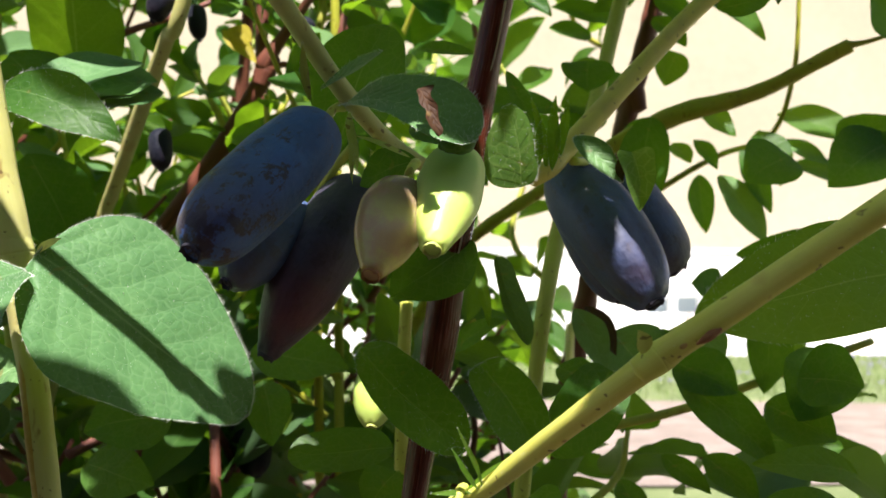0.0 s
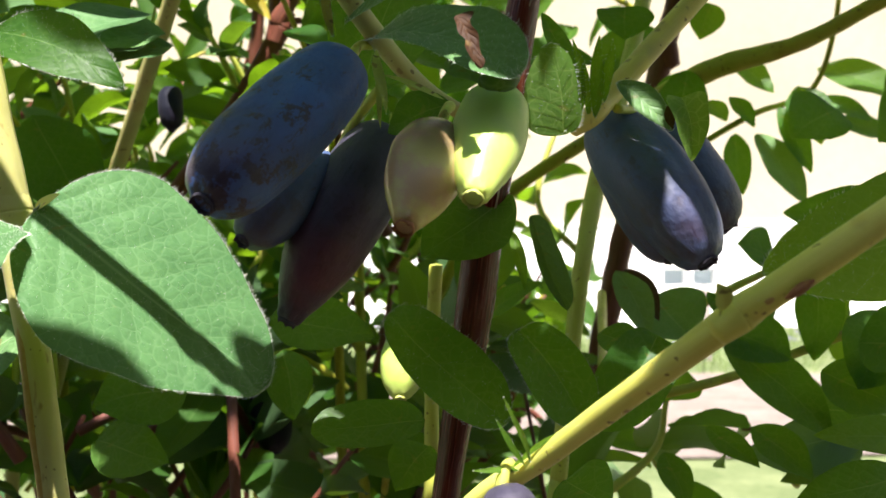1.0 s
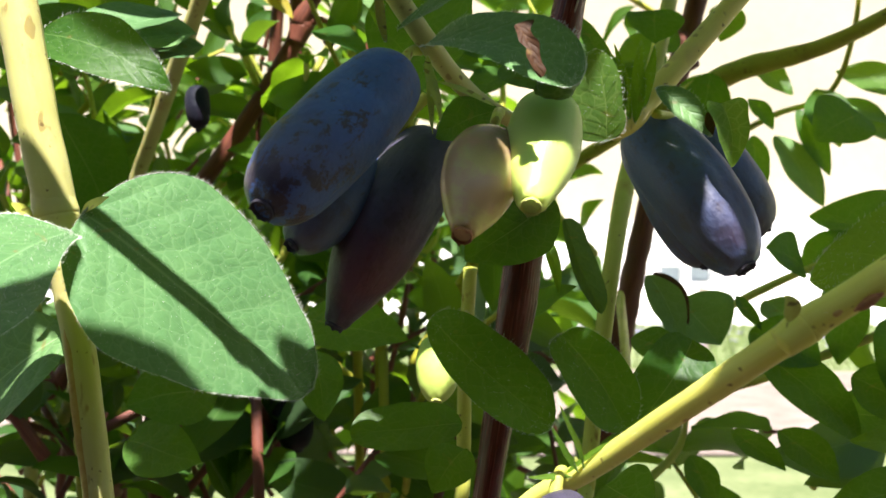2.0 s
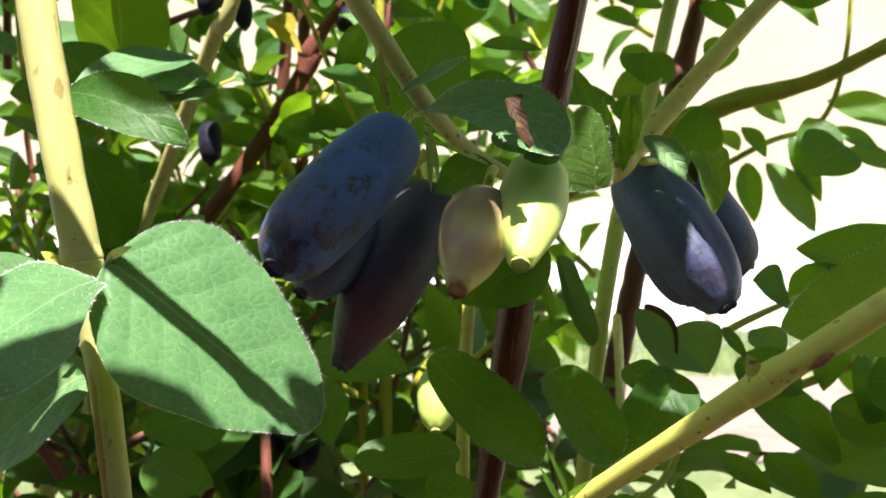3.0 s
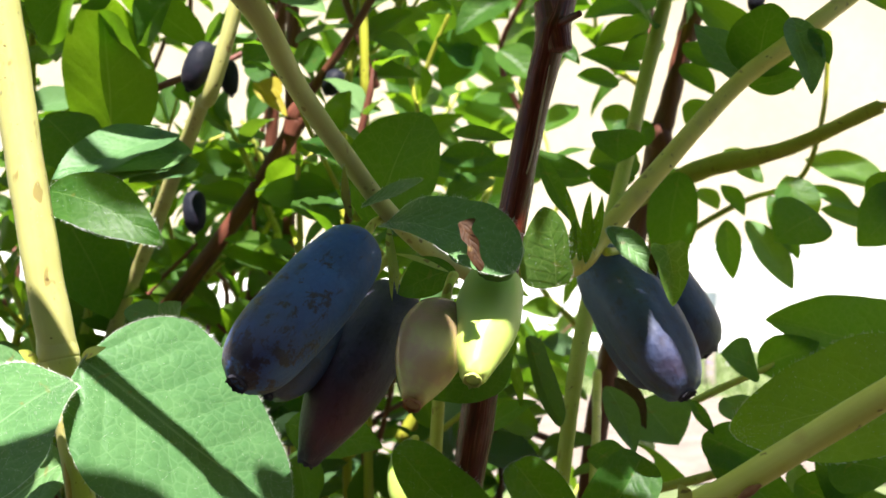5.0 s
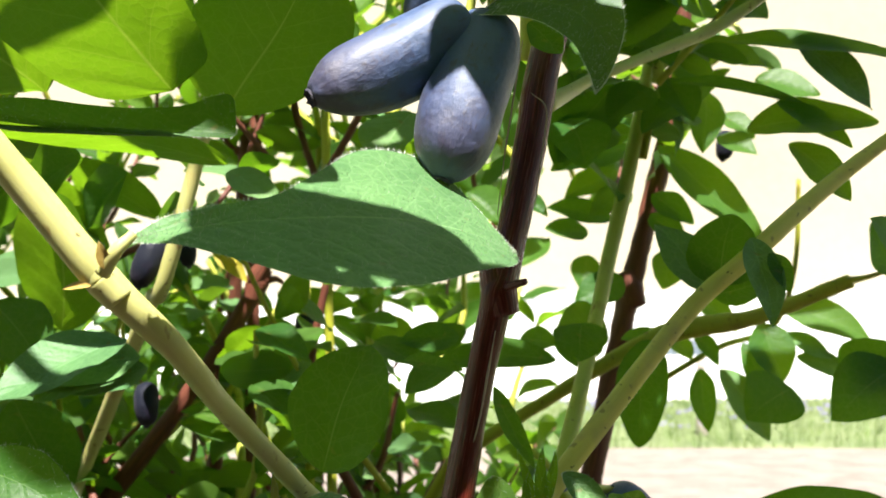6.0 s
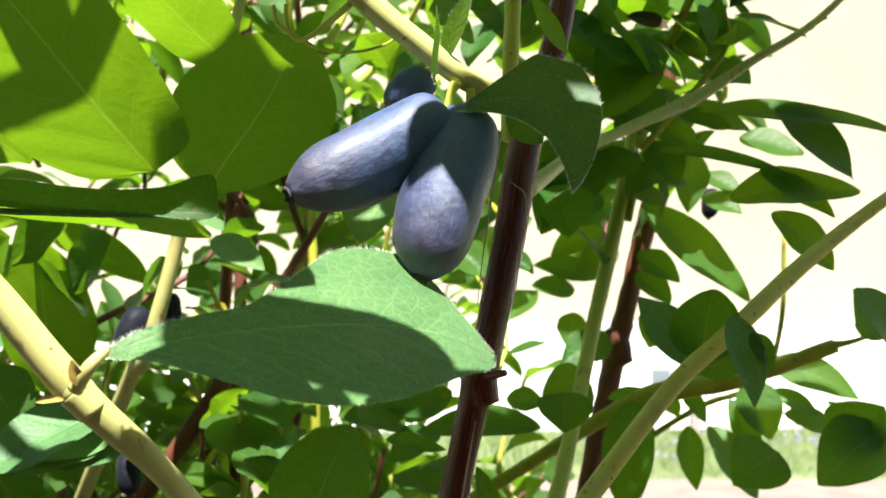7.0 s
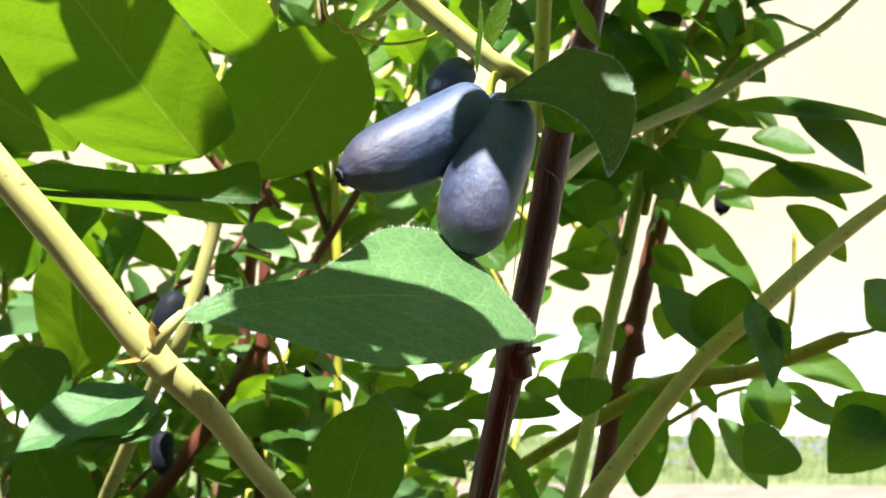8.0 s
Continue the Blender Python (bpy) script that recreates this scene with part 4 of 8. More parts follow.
leaf(hanging_twig, (83.6, 312.0, 835.4), (95.8, 306.0, 814.7), 11.4, 35, 25, 12, LEAF_PALE)
leaf(hanging_twig, (77.2, 312.0, 857.0), (87.2, 306.0, 846.5), 9.0, 30, 25, 12, LEAF_MID)
leaf(hanging_twig, (69.4, 312.0, 845.1), (73.9, 306.0, 838.5), 6.7, 30, 25, 12, LEAF_MID)
leaf(hanging_twig, (76.4, 312.0, 846.5), (81.8, 306.0, 836.5), 5.9, 30, 25, 12, LEAF)
leaf(hanging_twig, (119.9, 312.0, 842.5), (122.0, 306.0, 837.8), 3.5, 40, 25, 12, LEAF_YOUNG)
leaf(brown_stem, (62.8, 292.0, 899.4), (90.3, 286.0, 870.7), 14.3, 35, 25, 12, LEAF_MID)
leaf(brown_stem, (56.6, 292.0, 908.4), (31.0, 286.0, 899.6), 17.7, 40, 25, 12, LEAF_MID)
leaf(brown_stem, (55.7, 298.0, 899.6), (32.2, 292.0, 892.4), 13.1, 35, 25, 12, LEAF)
leaf(brown_stem, (90.2, 290.0, 917.5), (106.2, 284.0, 911.5), 11.3, 35, 25, 12, LEAF_MID)
leaf(brown_stem, (80.2, 290.0, 907.8), (87.8, 284.0, 899.5), 8.0, 35, 25, 12, LEAF_MID)
leaf(brown_stem, (55.1, 296.0, 887.8), (42.8, 290.0, 879.3), 9.7, 30, 25, 12, LEAF_MID)
leaf(brown_stem, (61.9, 298.0, 886.4), (72.4, 292.0, 876.8), 9.4, 30, 25, 12, LEAF)
leaf(brown_stem, (30.5, 215.0, 848.6), (29.6, 209.0, 840.8), 11.4, 25, 25, 12, LEAF)
leaf(brown_stem, (49.9, 285.0, 844.9), (61.7, 279.0, 846.5), 4.7, 30, 25, 12, LEAF)
leaf(brown_stem, (52.2, 300.0, 893.9), (36.1, 294.0, 884.6), 9.4, 30, 25, 12, LEAF_MID)
leaf(brown_stem, (50.9, 300.0, 879.8), (30.8, 294.0, 882.1), 9.1, 30, 25, 12, LEAF)
leaf(brown_stem, (43.8, 302.0, 875.7), (30.6, 296.0, 876.5), 8.4, 30, 25, 12, LEAF)
leaf(brown_stem, (53.2, 262.0, 844.8), (49.3, 258.0, 818.5), 13.0, 25, 20, 10, LEAF, blunt=0.6)
leaf(brown_stem, (52.6, 296.0, 862.1), (38.1, 290.0, 854.3), 11.2, 30, 25, 12, LEAF)
leaf(brown_stem, (67.9, 296.0, 869.4), (62.6, 290.0, 858.3), 10.3, 25, 25, 12, LEAF_MID)
leaf(brown_stem, (43.5, 300.0, 869.1), (41.0, 294.0, 857.9), 8.7, 25, 25, 12, LEAF_MID)
leaf(brown_stem, (44.0, 250.0, 906.8), (28.8, 244.0, 884.9), 17.6, 40, 25, 12, LEAF)
leaf(brown_stem, (74.6, 285.0, 913.5), (72.0, 279.0, 894.7), 10.1, 30, 25, 12, LEAF_MID)
leaf(brown_stem, (77.6, 285.0, 900.3), (86.9, 279.0, 894.2), 8.3, 35, 25, 12, LEAF_MID)
leaf(brown_stem, (61.6, 300.0, 880.6), (69.9, 294.0, 870.7), 8.7, 30, 25, 12, LEAF)
leaf(brown_stem, (56.7, 290.0, 904.6), (45.5, 284.0, 897.6), 9.5, 35, 25, 12, LEAF_MID)

top_right_shoot = thing("young_shoot", "pale shoot with long narrow arching leaves", "shoot", Vector((33.2, 195.0, 895.6)) * MM)
top_right_shoot_line = [(33.2, 195.0, 895.6, 1.06), (45.0, 205.0, 902.3, 1.23), (60.2, 215.0, 910.6, 1.40), (72.8, 220.0, 919.3, 0.96), (87.3, 225.0, 928.4, 0.86), (99.9, 230.0, 939.3, 0.75)]
stem(top_right_shoot, SHOOT, top_right_shoot_line)
leaf(top_right_shoot, (59.7, 215.0, 907.5), (100.9, 211.0, 900.9), 9.7, 50, 25, 12, LEAF_MID, skew=0.9)
leaf(top_right_shoot, (75.7, 215.0, 908.1), (90.2, 211.0, 891.6), 11.4, 40, 25, 12, LEAF_DUSTY)
leaf(top_right_shoot, (50.5, 215.0, 898.7), (76.7, 211.0, 893.1), 4.3, 35, 25, 12, LEAF)
leaf(top_right_shoot, (72.2, 215.0, 894.5), (85.9, 211.0, 883.7), 7.0, 35, 25, 12, LEAF_MID)
leaf(top_right_shoot, (36.9, 215.0, 924.4), (51.5, 211.0, 913.5), 6.2, 35, 25, 12, LEAF_DUSTY)
leaf(top_right_shoot, (51.6, 215.0, 916.1), (36.5, 211.0, 904.7), 11.1, 30, 25, 12, LEAF_MID)
leaf(top_right_shoot, (57.4, 215.0, 912.2), (50.4, 211.0, 922.0), 6.8, 60, 25, 12, LEAF_MID)
leaf(top_right_shoot, (83.5, 215.0, 922.9), (67.0, 211.0, 926.7), 8.1, 60, 25, 12, LEAF_MID)
leaf(top_right_shoot, (61.9, 215.0, 919.5), (52.9, 211.0, 926.8), 8.1, 60, 25, 12, LEAF_MID)
leaf(top_right_shoot, (45.4, 215.0, 928.3), (53.4, 211.0, 923.8), 6.0, 40, 25, 12, LEAF_DRY)
leaf(top_right_shoot, (61.1, 215.0, 930.6), (62.3, 211.0, 920.0), 4.3, 30, 25, 12, LEAF_DUSTY)
leaf(top_right_shoot, (84.8, 215.0, 924.8), (86.8, 211.0, 925.9), 3.5, 40, 25, 12, LEAF_YELLOW)
leaf(top_right_shoot, (39.4, 215.0, 930.8), (53.1, 211.0, 931.7), 10.8, 60, 25, 12, LEAF_MID)
leaf(top_right_shoot, (65.5, 214.0, 888.3), (91.1, 210.0, 888.8), 12.4, 40, 25, 12, LEAF_MID)
leaf(top_right_shoot, (74.1, 214.0, 885.3), (84.8, 210.0, 872.7), 9.7, 35, 25, 12, LEAF_MID)

back_shoot = thing("young_shoot", "upright yellow-green shoot behind the woody stem", "shoot", Vector((16.2, 165.0, 890.4)) * MM)
back_shoot_line = [(16.2, 165.0, 890.4, 1.08), (16.9, 164.0, 904.1, 1.34), (18.0, 163.0, 922.7, 1.33)]
stem(back_shoot, SHOOT_GREEN, back_shoot_line)
leaf(brown_stem, (26.8, 230.0, 840.8), (-0.7, 226.0, 840.2), 8.2, 30, 20, 20, LEAF)
leaf(brown_stem, (5.6, 240.0, 846.1), (-8.3, 236.0, 844.8), 8.2, 30, 20, 20, LEAF)
leaf(brown_stem, (10.8, 175.0, 837.8), (17.1, 171.0, 824.8), 3.6, 30, 20, 20, LEAF)
leaf(brown_stem, (-4.3, 178.0, 842.2), (5.9, 174.0, 840.6), 3.4, 30, 20, 20, LEAF)
leaf(brown_stem, (3.4, 330.0, 888.0), (-11.2, 326.0, 894.3), 17.9, 30, 20, 20, LEAF)
leaf(brown_stem, (1.5, 330.0, 893.5), (-9.3, 326.0, 878.0), 14.3, 30, 20, 20, LEAF)
leaf(brown_stem, (8.9, 330.0, 891.7), (19.5, 326.0, 881.6), 13.3, 30, 20, 20, LEAF)
leaf(brown_stem, (11.1, 280.0, 897.1), (-4.4, 276.0, 883.6), 11.2, 30, 20, 20, LEAF)
leaf(brown_stem, (22.1, 280.0, 845.4), (32.4, 276.0, 843.6), 7.8, 30, 20, 20, LEAF)
leaf(brown_stem, (7.5, 260.0, 848.1), (-5.3, 256.0, 840.5), 8.4, 30, 20, 20, LEAF)
leaf(brown_stem, (23.6, 300.0, 887.3), (31.5, 296.0, 879.8), 6.0, 30, 20, 20, LEAF)

low_shoot = thing("young_shoot", "thin yellow-green shoot with drooping leaves", "shoot", Vector((-7.4, 185.0, 765.3)) * MM)
low_shoot_line = [(-7.4, 185.0, 765.3, 1.23), (-7.2, 183.0, 782.4, 1.21), (-6.3, 180.0, 798.2, 1.10)]
stem(low_shoot, SHOOT_GREEN, low_shoot_line)
leaf(low_shoot, (-12.1, 150.0, 791.8), (3.1, 142.0, 778.1), 8.8, 20, 40, 14, LEAF, fine=True, wave=0.012, outline=((1.8, 3.0, 4.0, 4.6, 5.0, 4.8, 4.2, 2.9, 1.4), (1.1, 2.1, 2.9, 3.5, 4.0, 4.2, 3.8, 2.9, 1.4)), hairs=120)
leaf(low_shoot, (5.3, 151.0, 789.5), (13.5, 146.0, 777.3), 9.0, 20, 30, 18, LEAF, fine=True, wave=0.012, outline=((1.8, 3.1, 3.7, 4.1, 4.2, 4.1, 3.6, 2.6, 1.3), (1.8, 2.9, 3.6, 4.1, 4.4, 4.4, 3.9, 2.8, 1.3)), hairs=120)
leaf(low_shoot, (27.8, 172.0, 787.1), (17.5, 166.0, 773.7), 11.1, 20, 35, 20, LEAF, fine=True, wave=0.012, outline=((2.4, 4.1, 5.0, 5.4, 5.6, 5.4, 4.6, 3.1, 1.5), (2.2, 3.7, 4.8, 5.4, 5.6, 5.2, 4.3, 2.8, 1.3)))
leaf(low_shoot, (-35.0, 190.0, 789.7), (-16.5, 184.0, 786.1), 10.5, 30, 30, 14, LEAF, fine=True)
leaf(low_shoot, (-34.8, 200.0, 783.0), (-31.8, 194.0, 771.1), 8.8, 30, 30, 14, LEAF, fine=True)
leaf(low_shoot, (-49.7, 190.0, 777.2), (-63.7, 184.0, 775.1), 14.1, 30, 30, 14, LEAF, fine=True)
leaf(low_shoot, (-7.8, 164.0, 775.5), (-23.9, 160.0, 774.4), 8.0, 45, 30, 10, LEAF, fine=True, wave=0.012, outline=((1.2, 2.5, 3.4, 3.9, 4.3, 4.3, 3.7, 2.8, 1.4), (1.4, 2.7, 3.6, 4.1, 4.3, 4.1, 3.6, 2.7, 1.4)))
leaf(low_shoot, (9.6, 186.0, 806.4), (14.9, 180.0, 790.7), 5.0, 10, 30, 25, LEAF_DARK, fine=True, wave=0.012, outline=((1.0, 1.8, 2.4, 2.6, 2.8, 2.8, 2.4, 1.8, 0.8), (0.6, 1.0, 1.2, 1.4, 1.6, 1.6, 1.4, 1.0, 0.5)))
leaf(low_shoot, (6.4, 184.0, 803.7), (8.0, 180.0, 793.9), 2.2, 10, 60, 20, LEAF_YOUNG, fine=True, wave=0.012)
leaf(low_shoot, (19.9, 180.0, 787.0), (26.9, 174.0, 784.7), 6.1, 30, 30, 14, LEAF, fine=True)
leaf(low_shoot, (24.3, 190.0, 797.0), (28.8, 184.0, 785.7), 6.1, 30, 30, 14, LEAF_PALE, fine=True)
leaf(low_shoot, (-7.4, 170.0, 770.7), (-12.2, 164.0, 765.2), 7.9, 30, 30, 14, LEAF, fine=True)
leaf(low_shoot, (11.1, 150.0, 769.6), (16.2, 144.0, 767.2), 9.4, 30, 30, 14, LEAF, fine=True)
leaf(low_shoot, (-65.3, 190.0, 768.5), (-51.0, 184.0, 765.7), 10.9, 30, 30, 14, LEAF, fine=True)
leaf(low_shoot, (0.9, 185.0, 789.6), (10.8, 179.0, 795.3), 4.2, 30, 30, 14, LEAF, fine=True)
leaf(low_shoot, (35.3, 215.0, 791.9), (41.6, 209.0, 783.3), 15.5, 30, 30, 14, LEAF_PALE, fine=True)
leaf(low_shoot, (28.3, 205.0, 797.2), (33.3, 199.0, 787.8), 4.8, 30, 30, 14, LEAF_DRY, fine=True)

low_right_shoot = thing("young_shoot", "slim olive shoot with broad drooping leaves", "shoot", Vector((31.1, 215.0, 771.4)) * MM)
low_right_shoot_line = [(31.1, 215.0, 771.4, 1.00), (52.8, 222.0, 775.5, 1.03), (78.6, 230.0, 783.3, 0.95), (97.8, 236.0, 788.9, 0.86)]
stem(low_right_shoot, SHOOT_OLIVE, low_right_shoot_line)
leaf(low_right_shoot, (45.0, 200.0, 784.0), (62.3, 194.0, 767.1), 10.5, 30, 30, 14, LEAF)
leaf(low_right_shoot, (60.7, 205.0, 771.5), (76.8, 199.0, 770.2), 11.1, 30, 30, 14, LEAF)
leaf(low_right_shoot, (72.2, 190.0, 788.8), (63.0, 184.0, 777.1), 13.7, 30, 30, 14, LEAF)
leaf(low_right_shoot, (67.7, 170.0, 770.3), (48.7, 164.0, 773.0), 6.3, 30, 30, 14, LEAF_YOUNG)
leaf(low_right_shoot, (52.7, 210.0, 767.1), (62.2, 204.0, 758.2), 7.9, 30, 30, 14, LEAF)
leaf(low_right_shoot, (36.0, 210.0, 762.4), (38.9, 204.0, 753.1), 6.3, 30, 30, 14, LEAF)
leaf(low_right_shoot, (45.3, 215.0, 766.4), (53.9, 209.0, 759.5), 5.4, 30, 30, 14, LEAF)
leaf(low_right_shoot, (71.7, 230.0, 796.4), (69.4, 224.0, 778.1), 10.6, 30, 30, 14, LEAF)
leaf(low_right_shoot, (68.5, 180.0, 764.0), (48.5, 174.0, 760.1), 8.4, 30, 30, 14, LEAF)
leaf(low_right_shoot, (59.4, 215.0, 798.0), (50.2, 209.0, 801.7), 10.0, 30, 30, 14, LEAF)
leaf(low_right_shoot, (61.5, 222.0, 797.6), (72.7, 216.0, 803.9), 9.9, 30, 30, 14, LEAF)
leaf(low_right_shoot, (43.5, 205.0, 792.8), (46.4, 199.0, 786.8), 2.9, 30, 30, 14, LEAF)
leaf(low_right_shoot, (44.5, 200.0, 786.6), (55.2, 194.0, 781.1), 11.3, 30, 30, 14, LEAF)
leaf(low_right_shoot, (55.0, 225.0, 791.2), (59.4, 219.0, 785.7), 8.3, 30, 30, 14, LEAF_PALE)
leaf(low_right_shoot, (59.1, 190.0, 779.6), (69.8, 184.0, 773.6), 11.9, 30, 30, 14, LEAF)
leaf(low_right_shoot, (61.6, 180.0, 785.1), (70.8, 174.0, 784.1), 13.6, 30, 30, 14, LEAF)
leaf(low_right_shoot, (101.8, 260.0, 832.2), (112.2, 254.0, 843.4), 15.9, 30, 30, 14, LEAF)
leaf(low_right_shoot, (84.7, 250.0, 833.2), (72.1, 244.0, 826.1), 15.3, 30, 30, 14, LEAF)
leaf(low_right_shoot, (112.3, 255.0, 837.9), (93.3, 249.0, 825.3), 16.9, 30, 30, 14, LEAF)
stem(low_right_shoot, SHOOT_GREEN, [(40.3, 225.0, 786.2, 0.87), (53.0, 222.0, 793.3, 0.86), (64.5, 220.0, 798.9, 0.61)], "twig", 10)

right_shoot = thing("young_shoot", "leafy shoot with a broad dull green leaf", "shoot", Vector((70.2, 140.0, 801.4)) * MM)
right_shoot_line = [(70.2, 140.0, 801.4, 1.53), (78.0, 145.0, 825.4, 1.59), (84.8, 150.0, 859.9, 1.64)]
stem(right_shoot, SHOOT, right_shoot_line)
leaf(right_shoot, (94.7, 205.0, 857.6), (84.0, 199.0, 868.0), 10.6, 35, 25, 12, LEAF_PALE)
leaf(right_shoot, (66.3, 135.0, 802.8), (32.2, 132.0, 796.8), 16.5, 30, 25, 12, LEAF_MID, fine=True, hairs=200, blunt=0.6)
leaf(right_shoot, (102.5, 222.0, 800.5), (64.0, 225.0, 808.4), 21.5, 30, 20, 14, LEAF, fine=True)
berry((-56.6, 215.0, 867.0), (-60.5, 213.0, 856.6), 2.84, BERRY_SHADED, "small dark blue berry inside the bush, its shade coloured in", fine=False, seed=398)
berry((-63.2, 230.0, 836.6), (-62.6, 228.0, 827.2), 2.7, BERRY_SHADED, "small dark blue berry inside the bush, its shade coloured in", fine=False, seed=355)
berry((-63.1, 260.0, 873.0), (-61.5, 258.0, 863.8), 2.43, BERRY_SHADED, "small dark blue berry inside the bush, its shade coloured in", fine=False, seed=425)
berry((-35.8, 275.0, 873.4), (-39.3, 273.0, 866.9), 2.73, BERRY_SHADED, "small dark blue berry inside the bush, its shade coloured in", fine=False, seed=585)
berry((-40.2, 280.0, 856.3), (-42.3, 278.0, 857.6), 2.01, BERRY_SHADED, "small dark blue berry inside the bush, its shade coloured in", fine=False, seed=560)
berry((84.5, 300.0, 904.8), (82.5, 298.0, 896.1), 2.61, BERRY_SHADED, "small dark blue berry inside the bush, its shade coloured in", fine=False, seed=1262)
berry((-49.1, 260.0, 770.2), (-46.2, 258.0, 754.3), 4.72, BERRY_SHADED, "small dark blue berry inside the bush, its shade coloured in", fine=False, seed=470)
berry((-37.2, 290.0, 852.6), (-36.2, 288.0, 845.5), 2.83, BERRY_SHADED, "small dark blue berry inside the bush, its shade coloured in", fine=False, seed=540)
berry((1.6, 120.0, 775.4), (4.4, 116.0, 764.0), 3.3, BERRY_PURPLE, "purple-blue berry hanging below a shoot", stalk=(2.4, 122.0, 777.0), seed=890)
berry((-11.2, 176.0, 786.9), (-11.7, 170.0, 778.0), 3.5, UNRIPE, "small unripe green berry low in the bush", stalk=(-10.5, 178.0, 788.8), seed=41, profile=(0.40, 0.70, 0.90, 1.0, 1.0, 0.90, 0.72, 0.48, 0.28), calyx=CALYX_GREEN)
leaf(red_branch, (-51.2, 272.0, 866.7), (-56.9, 270.0, 869.3), 6.9, 30, 20, 15, LEAF_YELLOW)
leaf(red_branch, (-58.8, 272.0, 869.8), (-49.3, 270.0, 860.3), 4.9, 30, 20, 15, LEAF_YELLOW)
leaf(red_branch, (-45.2, 272.0, 874.3), (-38.9, 270.0, 876.9), 10.6, 30, 20, 15, LEAF)
leaf(red_branch, (-54.3, 272.0, 877.4), (-61.5, 270.0, 873.9), 12.5, 30, 20, 15, LEAF)
leaf(back_shoot, (-5.5, 240.0, 933.0), (-16.6, 230.0, 919.2), 12.3, 70, 25, 14, LEAF_YOUNG)
leaf(back_shoot, (-13.2, 235.0, 940.9), (-22.5, 225.0, 926.9), 10.9, 115, 25, 14, LEAF)
leaf(back_shoot, (2.4, 250.0, 931.8), (-5.6, 240.0, 915.1), 11.1, 130, 25, 14, LEAF)
leaf(back_shoot, (14.7, 240.0, 932.7), (28.6, 230.0, 934.7), 16.1, 40, 25, 14, LEAF_YOUNG)
leaf(back_shoot, (17.8, 250.0, 928.8), (26.8, 240.0, 932.6), 13.8, 40, 25, 14, LEAF)
leaf(back_shoot, (-14.0, 245.0, 915.0), (-5.4, 235.0, 904.5), 8.3, 130, 25, 14, LEAF)
leaf(back_shoot, (-19.6, 260.0, 917.3), (-25.6, 250.0, 924.9), 14.8, 40, 25, 14, LEAF_YOUNG)
leaf(back_shoot, (33.5, 240.0, 932.6), (39.1, 230.0, 942.6), 16.3, 70, 25, 14, LEAF)
leaf(back_shoot, (47.5, 245.0, 922.8), (39.5, 235.0, 930.9), 21.1, 40, 25, 14, LEAF)
leaf(back_shoot, (50.1, 250.0, 935.7), (62.9, 240.0, 926.7), 20.0, 70, 25, 14, LEAF)
leaf(back_shoot, (54.2, 255.0, 949.1), (67.2, 245.0, 936.7), 19.5, 70, 25, 14, LEAF_YOUNG)
leaf(back_shoot, (69.4, 250.0, 926.8), (78.7, 240.0, 919.7), 13.3, 40, 25, 14, LEAF_PALE)
leaf(back_shoot, (29.8, 250.0, 901.7), (37.0, 240.0, 907.8), 9.0, 130, 25, 14, LEAF)
leaf(back_shoot, (61.3, 255.0, 903.8), (49.4, 245.0, 893.7), 8.8, 40, 25, 14, LEAF)
leaf(back_shoot, (-6.2, 250.0, 888.1), (-16.3, 240.0, 893.6), 10.2, 115, 25, 14, LEAF_YOUNG)
leaf(back_shoot, (-45.6, 230.0, 883.3), (-32.4, 220.0, 874.7), 8.1, 40, 25, 14, LEAF_PALE)
leaf(back_shoot, (42.1, 250.0, 897.4), (28.6, 240.0, 886.5), 16.5, 40, 25, 14, LEAF)
leaf(back_shoot, (37.0, 255.0, 888.4), (43.6, 245.0, 877.5), 15.4, 115, 25, 14, LEAF)
leaf(back_shoot, (20.4, 270.0, 945.6), (12.4, 260.0, 930.3), 9.9, 70, 25, 14, LEAF)
leaf(back_shoot, (33.4, 280.0, 940.8), (20.3, 270.0, 942.5), 12.7, 115, 25, 14, LEAF_YOUNG)
leaf(back_shoot, (40.4, 275.0, 934.4), (44.0, 265.0, 946.8), 12.6, 40, 25, 14, LEAF)
leaf(back_shoot, (31.0, 285.0, 960.5), (39.2, 275.0, 947.1), 10.7, 130, 25, 14, LEAF)
leaf(back_shoot, (68.9, 270.0, 945.1), (79.9, 260.0, 946.1), 19.5, 40, 25, 14, LEAF)
leaf(back_shoot, (85.4, 280.0, 948.3), (94.2, 270.0, 935.5), 10.5, 130, 25, 14, LEAF)
leaf(back_shoot, (39.1, 280.0, 918.3), (47.2, 270.0, 925.2), 11.9, 130, 25, 14, LEAF)
leaf(back_shoot, (33.5, 285.0, 924.4), (40.4, 275.0, 932.8), 16.0, 40, 25, 14, LEAF_YOUNG)
leaf(back_shoot, (47.6, 275.0, 914.0), (56.1, 265.0, 904.3), 12.3, 70, 25, 14, LEAF)
leaf(back_shoot, (11.2, 270.0, 942.6), (2.4, 260.0, 950.0), 10.8, 130, 25, 14, LEAF_YOUNG)
leaf(far_left_shoot, (-75.1, 200.0, 894.3), (-97.5, 175.0, 910.9), 39.3, 120, 20, 8, LEAF_YOUNG, fine=True)
leaf(far_left_shoot, (-85.2, 215.0, 889.9), (-110.7, 205.0, 888.2), 30.2, 110, 20, 8, LEAF_YOUNG, fine=True)
leaf(far_left_shoot, (-91.6, 210.0, 913.7), (-71.8, 190.0, 929.6), 17.1, 120, 20, 8, LEAF, fine=True)
extend(left_shoot, SHOOT, left_shoot_line, -1, (-30.0, 210.0, 70.0))
extend(red_stem, BARK, red_stem_line, -1, (-25.0, 200.0, 70.0))
